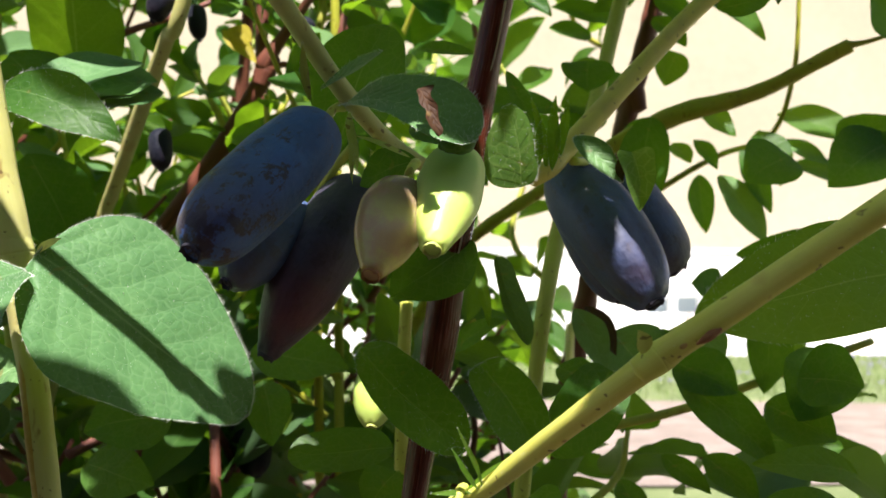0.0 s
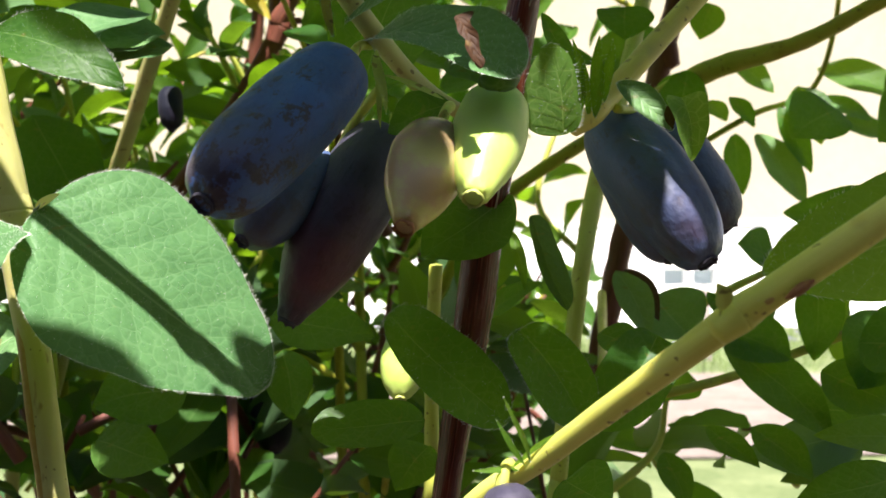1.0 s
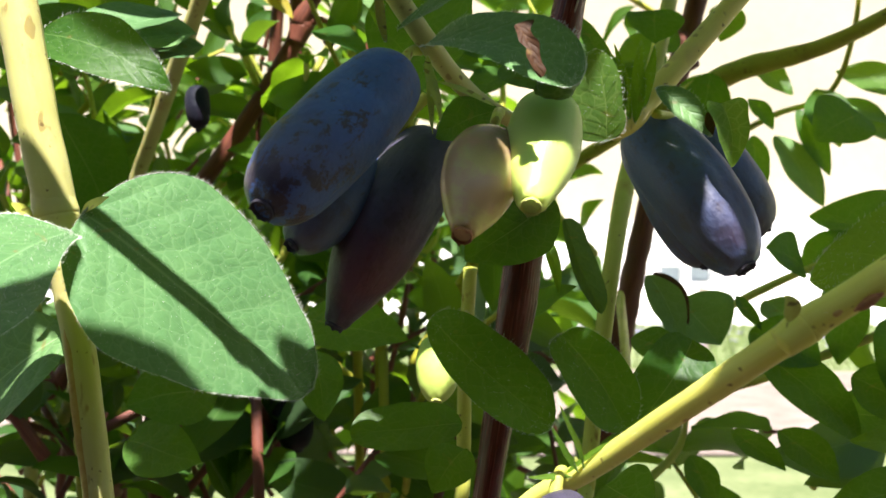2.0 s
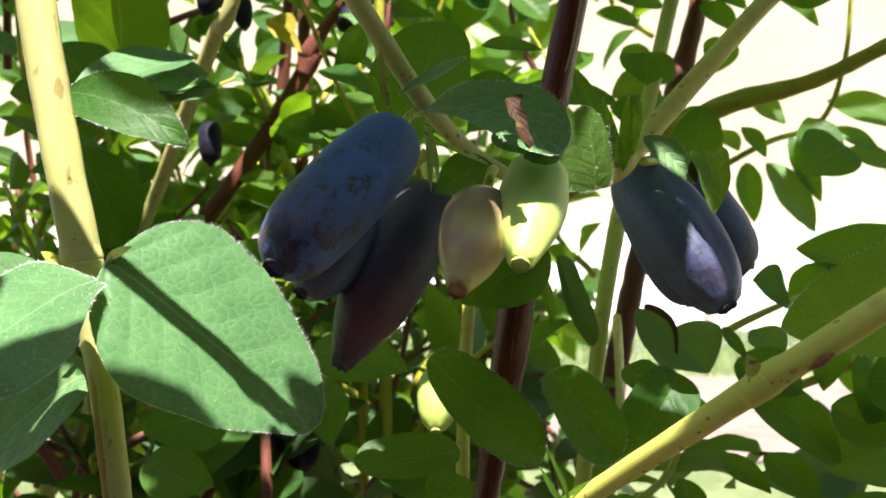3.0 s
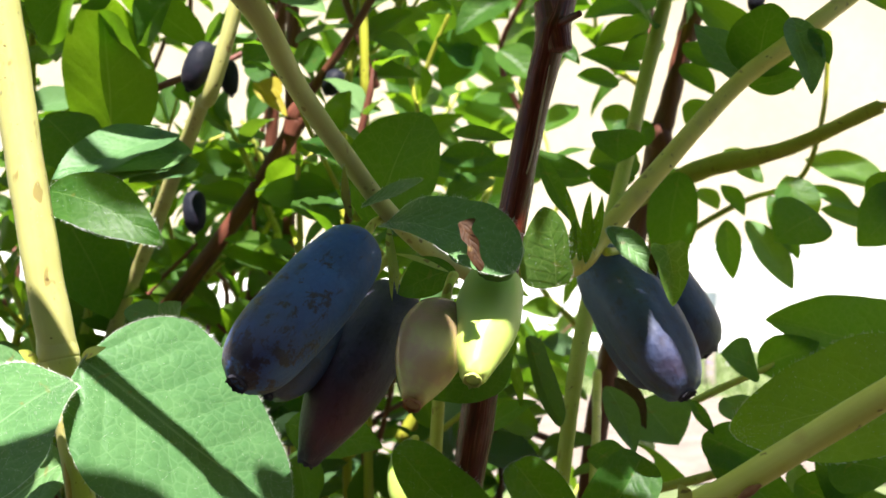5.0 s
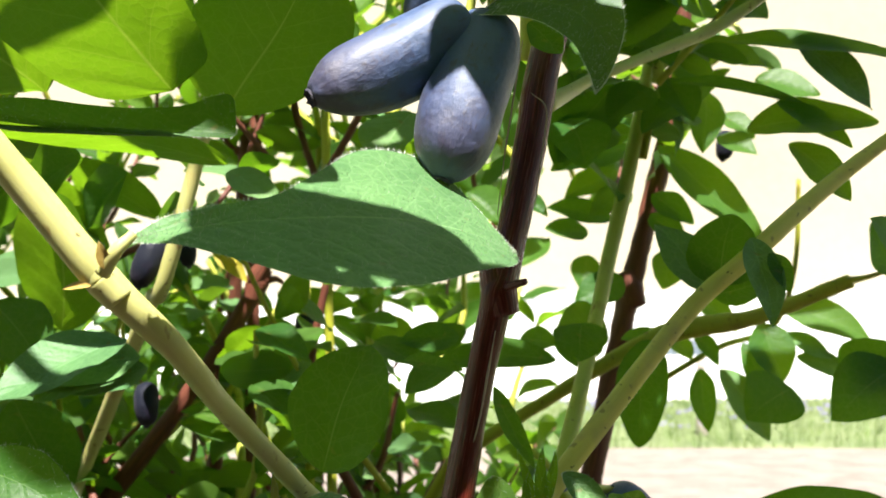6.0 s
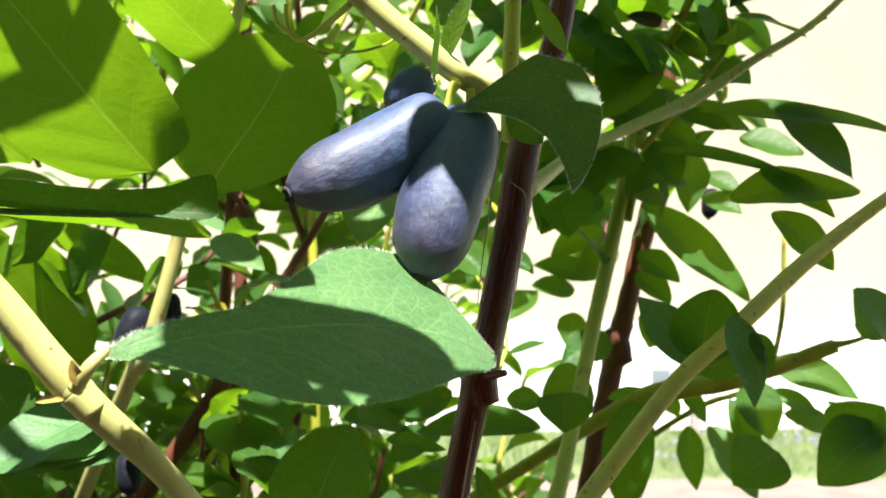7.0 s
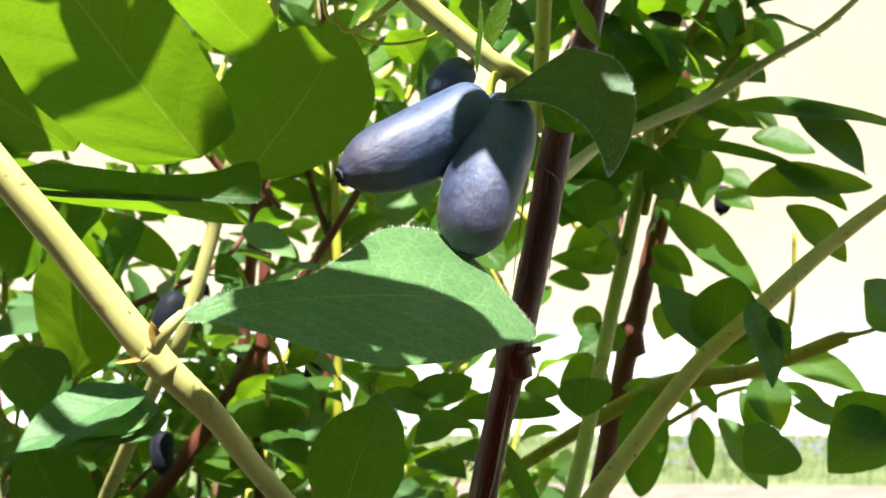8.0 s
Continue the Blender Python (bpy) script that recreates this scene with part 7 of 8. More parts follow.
stem(shade_branch, SHOOT_GREEN, [(36.4, 59.1, 1009.2, 0.5), (37.3, 46.2, 1033.6, 0.8)], "twig", 6, 3)
stem(shade_branch, SHOOT_GREEN, [(29.1, -5.4, 987.0, 0.5), (30.5, -25.4, 1024.8, 0.8)], "twig", 6, 3)
stem(shade_branch, SHOOT_GREEN, [(39.8, 0.2, 981.8, 0.5), (40.9, -15.2, 1010.9, 0.8)], "twig", 6, 3)
stem(shade_branch, SHOOT_GREEN, [(55.7, 58.4, 952.2, 0.5), (56.7, 44.3, 978.8, 0.8)], "twig", 6, 3)
stem(shade_branch, SHOOT_GREEN, [(-22.4, 78.8, 1063.9, 0.5), (-21.6, 67.0, 1086.1, 0.8)], "twig", 6, 3)
stem(shade_branch, SHOOT_GREEN, [(-49.6, 101.7, 988.5, 0.5), (-48.6, 87.1, 1015.9, 0.8)], "twig", 6, 3)
stem(shade_branch, SHOOT_GREEN, [(-39.3, 47.8, 1019.3, 0.5), (-38.3, 32.9, 1047.5, 0.8)], "twig", 6, 3)
stem(shade_branch, SHOOT_GREEN, [(-44.2, 11.5, 984.6, 0.5), (-42.8, -8.0, 1021.4, 0.8)], "twig", 6, 3)
stem(shade_branch, SHOOT_GREEN, [(54.5, 96.6, 980.7, 0.5), (55.4, 83.1, 1006.3, 0.8)], "twig", 6, 3)
stem(shade_branch, SHOOT_GREEN, [(73.2, 106.4, 952.8, 0.5), (74.2, 92.6, 979.0, 0.8)], "twig", 6, 3)
stem(shade_branch, SHOOT_GREEN, [(26.8, 75.1, 938.1, 0.5), (28.0, 57.1, 971.9, 0.8)], "twig", 6, 3)
stem(shade_branch, SHOOT_GREEN, [(29.8, 165.3, 940.5, 0.5), (30.8, 151.8, 965.9, 0.8)], "twig", 6, 3)
stem(shade_branch, SHOOT_GREEN, [(64.1, 92.1, 928.4, 0.5), (65.4, 73.2, 964.1, 0.8)], "twig", 6, 3)
stem(shade_branch, SHOOT_GREEN, [(36.3, 120.8, 1052.7, 0.5), (37.5, 103.3, 1085.7, 0.8)], "twig", 6, 3)
stem(shade_branch, SHOOT_GREEN, [(57.9, 71.9, 966.8, 0.5), (59.7, 45.9, 1015.9, 0.8)], "twig", 6, 3)
stem(shade_branch, SHOOT_GREEN, [(17.5, 134.9, 973.0, 0.5), (19.3, 109.7, 1020.6, 0.8)], "twig", 6, 3)
stem(shade_branch, SHOOT_GREEN, [(99.5, 201.3, 958.1, 0.5), (100.4, 188.7, 981.7, 0.8)], "twig", 6, 3)
stem(shade_branch, SHOOT_GREEN, [(-85.9, 147.7, 982.5, 0.5), (-84.8, 132.4, 1011.3, 0.8)], "twig", 6, 3)
stem(shade_branch, SHOOT_GREEN, [(70.1, 73.4, 980.5, 0.5), (71.8, 48.1, 1028.2, 0.8)], "twig", 6, 3)
stem(shade_branch, SHOOT_GREEN, [(98.2, 132.9, 1003.1, 0.5), (99.5, 114.4, 1037.9, 0.8)], "twig", 6, 3)
stem(shade_branch, SHOOT_GREEN, [(30.8, 132.4, 976.6, 0.5), (32.2, 111.9, 1015.1, 0.8)], "twig", 6, 3)
stem(shade_branch, SHOOT_GREEN, [(-15.8, 129.6, 1009.4, 0.5), (-14.8, 115.6, 1035.8, 0.8)], "twig", 6, 3)
stem(shade_branch, SHOOT_GREEN, [(46.8, 178.5, 962.1, 0.5), (48.2, 159.0, 999.0, 0.8)], "twig", 6, 3)
stem(shade_branch, SHOOT_GREEN, [(86.8, 165.8, 950.8, 0.5), (88.0, 147.7, 984.9, 0.8)], "twig", 6, 3)
stem(shade_branch, SHOOT_GREEN, [(55.0, 100.9, 1025.2, 0.5), (55.9, 88.5, 1048.6, 0.8)], "twig", 6, 3)
stem(shade_branch, SHOOT_GREEN, [(-113.4, 184.5, 988.3, 0.5), (-111.5, 158.5, 1037.3, 0.8)], "twig", 6, 3)
stem(shade_branch, SHOOT_GREEN, [(98.8, 186.6, 1018.6, 0.5), (100.6, 160.3, 1068.1, 0.8)], "twig", 6, 3)
stem(shade_branch, SHOOT_GREEN, [(93.6, 105.8, 979.5, 0.5), (95.2, 82.2, 1024.1, 0.8)], "twig", 6, 3)
stem(shade_branch, SHOOT_GREEN, [(42.9, 47.3, 953.0, 0.5), (44.3, 27.7, 989.9, 0.8)], "twig", 6, 3)
stem(shade_branch, SHOOT_GREEN, [(97.7, 128.6, 983.2, 0.5), (99.2, 107.2, 1023.6, 0.8)], "twig", 6, 3)
stem(shade_branch, SHOOT_GREEN, [(-112.0, 160.3, 1012.2, 0.5), (-111.0, 146.8, 1037.6, 0.8)], "twig", 6, 3)
stem(shade_branch, SHOOT_GREEN, [(-83.3, 98.1, 1026.8, 0.5), (-82.0, 78.5, 1063.6, 0.8)], "twig", 6, 3)
stem(shade_branch, SHOOT_GREEN, [(25.7, 131.6, 1071.1, 0.5), (26.8, 116.8, 1099.0, 0.8)], "twig", 6, 3)
stem(shade_branch, SHOOT_GREEN, [(26.5, 51.9, 1056.8, 0.5), (27.9, 31.5, 1095.3, 0.8)], "twig", 6, 3)
stem(shade_branch, SHOOT_GREEN, [(50.3, 165.0, 965.7, 0.5), (52.2, 139.1, 1014.5, 0.8)], "twig", 6, 3)
stem(shade_branch, SHOOT_GREEN, [(74.9, 101.1, 1054.9, 0.5), (76.5, 78.0, 1098.5, 0.8)], "twig", 6, 3)
stem(shade_branch, SHOOT_GREEN, [(65.4, 184.2, 989.6, 0.5), (66.9, 162.1, 1031.3, 0.8)], "twig", 6, 3)
stem(shade_branch, SHOOT_GREEN, [(84.2, 145.4, 956.5, 0.5), (85.7, 124.1, 996.7, 0.8)], "twig", 6, 3)
stem(shade_branch, SHOOT_GREEN, [(-76.3, 121.1, 939.1, 0.5), (-75.0, 103.3, 972.7, 0.8)], "twig", 6, 3)
stem(shade_branch, SHOOT_GREEN, [(106.3, 228.6, 953.4, 0.5), (108.1, 203.0, 1001.7, 0.8)], "twig", 6, 3)
stem(shade_branch, SHOOT_GREEN, [(-85.7, 116.7, 965.8, 0.5), (-84.4, 98.8, 999.6, 0.8)], "twig", 6, 3)
stem(shade_branch, SHOOT_GREEN, [(113.1, 178.4, 978.7, 0.5), (114.9, 153.1, 1026.5, 0.8)], "twig", 6, 3)
stem(shade_branch, SHOOT_GREEN, [(-51.3, -9.3, 1011.6, 0.5), (-50.2, -25.9, 1042.7, 0.8)], "twig", 6, 3)
stem(shade_branch, SHOOT_GREEN, [(-72.5, 182.3, 1016.7, 0.5), (-71.7, 169.6, 1040.6, 0.8)], "twig", 6, 3)
stem(shade_branch, SHOOT_GREEN, [(79.6, 64.3, 966.5, 0.5), (81.4, 38.5, 1015.2, 0.8)], "twig", 6, 3)
stem(shade_branch, SHOOT_GREEN, [(79.0, 121.0, 965.7, 0.5), (80.1, 105.0, 995.9, 0.8)], "twig", 6, 3)
stem(shade_branch, SHOOT_GREEN, [(-90.9, 127.9, 928.4, 0.5), (-89.8, 112.6, 957.2, 0.8)], "twig", 6, 3)
stem(shade_branch, SHOOT_GREEN, [(122.1, 161.1, 1047.7, 0.5), (124.0, 134.0, 1098.8, 0.8)], "twig", 6, 3)
stem(shade_branch, SHOOT_GREEN, [(58.4, 111.8, 931.4, 0.5), (59.6, 94.2, 964.6, 0.8)], "twig", 6, 3)
stem(shade_branch, SHOOT_GREEN, [(60.3, 71.7, 947.5, 0.5), (62.0, 46.3, 995.4, 0.8)], "twig", 6, 3)
stem(shade_branch, SHOOT_GREEN, [(68.4, 77.2, 916.4, 0.5), (69.6, 61.0, 947.0, 0.8)], "twig", 6, 3)
stem(shade_branch, SHOOT_GREEN, [(14.4, 131.1, 1039.8, 0.5), (16.1, 106.1, 1087.1, 0.8)], "twig", 6, 3)
stem(shade_branch, SHOOT_GREEN, [(78.1, 62.3, 989.9, 0.5), (79.7, 39.1, 1033.6, 0.8)], "twig", 6, 3)
stem(shade_branch, SHOOT_GREEN, [(18.0, 168.1, 939.5, 0.5), (19.3, 150.1, 973.4, 0.8)], "twig", 6, 3)
stem(shade_branch, SHOOT_GREEN, [(-100.1, 168.7, 879.4, 0.5), (-99.2, 155.5, 904.2, 0.8)], "twig", 6, 3)
stem(shade_branch, SHOOT_GREEN, [(-98.0, 107.4, 1018.4, 0.5), (-96.6, 87.9, 1055.3, 0.8)], "twig", 6, 3)
stem(shade_branch, SHOOT_GREEN, [(81.0, 221.1, 968.5, 0.5), (82.4, 200.9, 1006.5, 0.8)], "twig", 6, 3)
stem(shade_branch, SHOOT_GREEN, [(36.0, 114.9, 923.9, 0.5), (37.1, 99.4, 953.2, 0.8)], "twig", 6, 3)
stem(shade_branch, SHOOT_GREEN, [(-96.4, 171.5, 924.4, 0.5), (-95.3, 155.0, 955.4, 0.8)], "twig", 6, 3)
stem(shade_branch, SHOOT_GREEN, [(-20.9, 180.1, 965.3, 0.5), (-19.2, 155.2, 1012.2, 0.8)], "twig", 6, 3)
stem(shade_branch, SHOOT_GREEN, [(2.8, 129.6, 922.9, 0.5), (3.8, 114.0, 952.2, 0.8)], "twig", 6, 3)
stem(shade_branch, SHOOT_GREEN, [(52.0, 1.6, 986.2, 0.5), (52.8, -10.6, 1009.2, 0.8)], "twig", 6, 3)
stem(shade_branch, SHOOT_GREEN, [(-68.1, 68.4, 910.2, 0.5), (-66.7, 48.3, 948.1, 0.8)], "twig", 6, 3)
stem(shade_branch, SHOOT_GREEN, [(57.0, 86.5, 879.5, 0.5), (58.3, 68.9, 912.7, 0.8)], "twig", 6, 3)
stem(shade_branch, SHOOT_GREEN, [(-97.0, 185.4, 943.3, 0.5), (-95.4, 162.3, 986.8, 0.8)], "twig", 6, 3)
stem(shade_branch, SHOOT_GREEN, [(75.8, 188.8, 1005.8, 0.5), (77.2, 169.1, 1042.8, 0.8)], "twig", 6, 3)
stem(shade_branch, SHOOT_GREEN, [(49.8, 46.6, 941.2, 0.5), (51.7, 20.4, 990.6, 0.8)], "twig", 6, 3)
stem(shade_branch, SHOOT_GREEN, [(100.6, 88.8, 1034.9, 0.5), (101.9, 70.1, 1070.2, 0.8)], "twig", 6, 3)
stem(shade_branch, SHOOT_GREEN, [(105.1, 144.8, 900.4, 0.5), (106.5, 124.6, 938.4, 0.8)], "twig", 6, 3)
stem(shade_branch, SHOOT_GREEN, [(-68.7, 184.1, 992.7, 0.5), (-67.6, 168.7, 1021.9, 0.8)], "twig", 6, 3)
stem(shade_branch, SHOOT_GREEN, [(-84.2, 94.8, 1050.2, 0.5), (-82.7, 73.3, 1090.7, 0.8)], "twig", 6, 3)
stem(shade_branch, SHOOT_GREEN, [(31.0, 200.9, 955.0, 0.5), (32.4, 180.4, 993.6, 0.8)], "twig", 6, 3)
stem(shade_branch, SHOOT_GREEN, [(-1.9, 175.6, 935.1, 0.5), (-1.0, 162.0, 960.8, 0.8)], "twig", 6, 3)
stem(shade_branch, SHOOT_GREEN, [(87.3, 172.0, 1019.1, 0.5), (89.1, 146.7, 1066.8, 0.8)], "twig", 6, 3)
stem(shade_branch, SHOOT_GREEN, [(-10.3, 125.3, 1007.5, 0.5), (-8.8, 103.5, 1048.5, 0.8)], "twig", 6, 3)
stem(shade_branch, SHOOT_GREEN, [(14.4, -8.1, 1010.6, 0.5), (15.9, -29.7, 1051.4, 0.8)], "twig", 6, 3)
stem(shade_branch, SHOOT_GREEN, [(-111.5, 215.8, 980.7, 0.5), (-110.4, 200.0, 1010.3, 0.8)], "twig", 6, 3)
stem(shade_branch, SHOOT_GREEN, [(0.0, 136.0, 932.8, 0.5), (0.9, 123.8, 955.7, 0.8)], "twig", 6, 3)
stem(shade_branch, SHOOT_GREEN, [(-12.6, 74.4, 1131.1, 0.5), (-11.1, 53.2, 1171.1, 0.8)], "twig", 6, 3)
stem(shade_branch, SHOOT_GREEN, [(-126.4, 180.6, 953.8, 0.5), (-124.5, 154.3, 1003.4, 0.8)], "twig", 6, 3)
stem(shade_branch, SHOOT_GREEN, [(-16.4, 66.8, 1040.1, 0.5), (-14.9, 46.3, 1078.7, 0.8)], "twig", 6, 3)
stem(shade_branch, SHOOT_GREEN, [(44.9, 48.1, 913.8, 0.5), (46.6, 24.5, 958.3, 0.8)], "twig", 6, 3)
stem(shade_branch, SHOOT_GREEN, [(18.3, 128.8, 948.6, 0.5), (19.5, 112.7, 979.0, 0.8)], "twig", 6, 3)
stem(shade_branch, SHOOT_GREEN, [(-17.8, 105.6, 1031.5, 0.5), (-16.2, 81.6, 1076.8, 0.8)], "twig", 6, 3)
stem(shade_branch, SHOOT_GREEN, [(59.3, 156.1, 961.9, 0.5), (60.5, 139.2, 993.8, 0.8)], "twig", 6, 3)
stem(shade_branch, SHOOT_GREEN, [(-99.1, 220.2, 986.2, 0.5), (-97.2, 192.9, 1037.6, 0.8)], "twig", 6, 3)
stem(shade_branch, SHOOT_GREEN, [(94.4, 171.1, 974.4, 0.5), (95.8, 150.2, 1013.7, 0.8)], "twig", 6, 3)
stem(shade_branch, SHOOT_GREEN, [(70.8, 174.7, 956.9, 0.5), (71.7, 160.9, 982.9, 0.8)], "twig", 6, 3)
stem(shade_branch, SHOOT_GREEN, [(109.2, 189.2, 1004.8, 0.5), (110.0, 176.9, 1028.1, 0.8)], "twig", 6, 3)
stem(shade_branch, SHOOT_GREEN, [(103.7, 183.5, 951.7, 0.5), (104.7, 169.4, 978.3, 0.8)], "twig", 6, 3)
stem(shade_branch, SHOOT_GREEN, [(41.1, 111.1, 962.2, 0.5), (42.5, 90.8, 1000.5, 0.8)], "twig", 6, 3)
stem(shade_branch, SHOOT_GREEN, [(-33.3, 88.6, 980.4, 0.5), (-31.4, 62.0, 1030.5, 0.8)], "twig", 6, 3)
stem(shade_branch, SHOOT_GREEN, [(39.3, 47.9, 966.3, 0.5), (40.7, 28.9, 1002.1, 0.8)], "twig", 6, 3)
stem(shade_branch, SHOOT_GREEN, [(85.8, 131.6, 1049.4, 0.5), (86.9, 115.1, 1080.5, 0.8)], "twig", 6, 3)
stem(shade_branch, SHOOT_GREEN, [(121.6, 188.6, 976.1, 0.5), (122.9, 171.0, 1009.3, 0.8)], "twig", 6, 3)
stem(shade_branch, SHOOT_GREEN, [(80.9, 193.5, 961.8, 0.5), (82.4, 171.9, 1002.4, 0.8)], "twig", 6, 3)
stem(shade_branch, SHOOT_GREEN, [(-74.0, 195.7, 1027.9, 0.5), (-72.2, 170.1, 1076.2, 0.8)], "twig", 6, 3)
stem(shade_branch, SHOOT_GREEN, [(69.7, 101.3, 996.9, 0.5), (71.4, 76.8, 1043.1, 0.8)], "twig", 6, 3)
stem(shade_branch, SHOOT_GREEN, [(16.7, 161.3, 1055.1, 0.5), (17.6, 147.8, 1080.6, 0.8)], "twig", 6, 3)
stem(shade_branch, SHOOT_GREEN, [(-13.2, 173.7, 955.0, 0.5), (-12.1, 158.5, 983.6, 0.8)], "twig", 6, 3)
stem(shade_branch, SHOOT_GREEN, [(72.0, 156.4, 972.1, 0.5), (73.2, 140.1, 1002.9, 0.8)], "twig", 6, 3)
stem(shade_branch, SHOOT_GREEN, [(52.1, 137.4, 926.0, 0.5), (53.9, 111.9, 974.0, 0.8)], "twig", 6, 3)
stem(shade_branch, SHOOT_GREEN, [(-133.1, 256.2, 936.4, 0.5), (-131.4, 231.7, 982.6, 0.8)], "twig", 6, 3)
stem(shade_branch, SHOOT_GREEN, [(31.4, 95.3, 993.0, 0.5), (32.4, 81.8, 1018.6, 0.8)], "twig", 6, 3)
stem(shade_branch, SHOOT_GREEN, [(46.6, 75.3, 1090.9, 0.5), (48.1, 54.3, 1130.4, 0.8)], "twig", 6, 3)
stem(shade_branch, SHOOT_GREEN, [(-125.4, 215.7, 922.9, 0.5), (-124.5, 202.7, 947.4, 0.8)], "twig", 6, 3)
stem(shade_branch, SHOOT_GREEN, [(5.7, 177.8, 1005.1, 0.5), (6.8, 161.7, 1035.6, 0.8)], "twig", 6, 3)
stem(shade_branch, SHOOT_GREEN, [(10.1, 146.3, 955.8, 0.5), (11.2, 131.1, 984.6, 0.8)], "twig", 6, 3)
stem(shade_branch, SHOOT_GREEN, [(-71.9, 85.3, 895.8, 0.5), (-70.8, 69.4, 925.8, 0.8)], "twig", 6, 3)
stem(shade_branch, SHOOT_GREEN, [(-8.3, 172.5, 976.0, 0.5), (-6.4, 145.0, 1028.0, 0.8)], "twig", 6, 3)
stem(shade_branch, SHOOT_GREEN, [(36.1, 171.9, 1040.5, 0.5), (37.6, 151.3, 1079.4, 0.8)], "twig", 6, 3)
stem(shade_branch, SHOOT_GREEN, [(-4.5, 111.8, 1002.6, 0.5), (-3.5, 98.1, 1028.4, 0.8)], "twig", 6, 3)
stem(shade_branch, SHOOT_GREEN, [(80.6, 110.2, 966.7, 0.5), (81.7, 94.2, 996.8, 0.8)], "twig", 6, 3)
stem(shade_branch, SHOOT_GREEN, [(64.1, 141.5, 1025.2, 0.5), (65.4, 123.2, 1059.7, 0.8)], "twig", 6, 3)
stem(shade_branch, SHOOT_GREEN, [(39.3, 92.0, 1019.1, 0.5), (40.7, 71.8, 1057.2, 0.8)], "twig", 6, 3)
stem(shade_branch, SHOOT_GREEN, [(-49.0, 130.8, 1023.7, 0.5), (-47.4, 107.7, 1067.3, 0.8)], "twig", 6, 3)
stem(shade_branch, SHOOT_GREEN, [(10.7, 198.9, 950.6, 0.5), (12.0, 180.6, 985.2, 0.8)], "twig", 6, 3)
stem(shade_branch, SHOOT_GREEN, [(35.7, 83.7, 1050.5, 0.5), (36.7, 68.2, 1079.7, 0.8)], "twig", 6, 3)
stem(shade_branch, SHOOT_GREEN, [(-84.0, 118.1, 936.5, 0.5), (-82.2, 93.1, 983.8, 0.8)], "twig", 6, 3)
stem(shade_branch, SHOOT_GREEN, [(-102.0, 133.8, 1048.2, 0.5), (-100.9, 117.5, 1078.8, 0.8)], "twig", 6, 3)
stem(shade_branch, SHOOT_GREEN, [(93.6, 158.6, 1029.0, 0.5), (94.5, 145.7, 1053.5, 0.8)], "twig", 6, 3)
stem(shade_branch, SHOOT_GREEN, [(53.1, 185.1, 1002.8, 0.5), (54.2, 169.4, 1032.4, 0.8)], "twig", 6, 3)
stem(shade_branch, SHOOT_GREEN, [(-9.2, 129.3, 943.9, 0.5), (-7.3, 101.7, 995.9, 0.8)], "twig", 6, 3)
stem(shade_branch, SHOOT_GREEN, [(19.3, 184.9, 948.5, 0.5), (20.3, 170.6, 975.4, 0.8)], "twig", 6, 3)
stem(shade_branch, SHOOT_GREEN, [(-103.4, 170.3, 960.5, 0.5), (-101.9, 148.9, 1000.8, 0.8)], "twig", 6, 3)
stem(shade_branch, SHOOT_GREEN, [(24.1, 171.1, 1055.0, 0.5), (25.3, 153.8, 1087.7, 0.8)], "twig", 6, 3)
stem(shade_branch, SHOOT_GREEN, [(91.1, 88.1, 1025.4, 0.5), (93.0, 61.0, 1076.5, 0.8)], "twig", 6, 3)
stem(shade_branch, SHOOT_GREEN, [(102.8, 196.7, 1024.8, 0.5), (103.7, 182.5, 1051.5, 0.8)], "twig", 6, 3)
stem(shade_branch, SHOOT_GREEN, [(53.2, 39.9, 1015.3, 0.5), (54.7, 18.2, 1056.2, 0.8)], "twig", 6, 3)
stem(shade_branch, SHOOT_GREEN, [(97.4, 65.1, 1041.2, 0.5), (98.7, 46.6, 1076.0, 0.8)], "twig", 6, 3)
stem(shade_branch, SHOOT_GREEN, [(-35.0, 1.0, 1002.1, 0.5), (-34.0, -13.1, 1028.6, 0.8)], "twig", 6, 3)
stem(shade_branch, SHOOT_GREEN, [(49.3, 145.1, 976.8, 0.5), (51.2, 118.4, 1027.2, 0.8)], "twig", 6, 3)
stem(shade_branch, SHOOT_GREEN, [(-45.4, 115.9, 1007.5, 0.5), (-44.3, 99.6, 1038.3, 0.8)], "twig", 6, 3)
stem(shade_branch, SHOOT_GREEN, [(66.4, 171.2, 1046.1, 0.5), (67.6, 154.8, 1077.0, 0.8)], "twig", 6, 3)
stem(shade_branch, SHOOT_GREEN, [(116.9, 209.8, 1006.5, 0.5), (118.2, 191.0, 1041.9, 0.8)], "twig", 6, 3)
stem(shade_branch, SHOOT_GREEN, [(-35.1, 65.7, 1008.7, 0.5), (-33.6, 44.4, 1048.8, 0.8)], "twig", 6, 3)
stem(shade_branch, SHOOT_GREEN, [(-95.4, 192.1, 1021.2, 0.5), (-94.5, 178.7, 1046.5, 0.8)], "twig", 6, 3)
stem(shade_branch, SHOOT_GREEN, [(45.2, 189.8, 973.1, 0.5), (46.5, 170.8, 1008.8, 0.8)], "twig", 6, 3)
stem(shade_branch, SHOOT_GREEN, [(-58.6, 106.0, 964.2, 0.5), (-57.4, 88.6, 996.9, 0.8)], "twig", 6, 3)
stem(shade_branch, SHOOT_GREEN, [(83.1, 138.4, 953.7, 0.5), (84.7, 115.5, 996.9, 0.8)], "twig", 6, 3)
stem(shade_branch, SHOOT_GREEN, [(24.1, 104.2, 1017.4, 0.5), (25.8, 79.6, 1063.7, 0.8)], "twig", 6, 3)

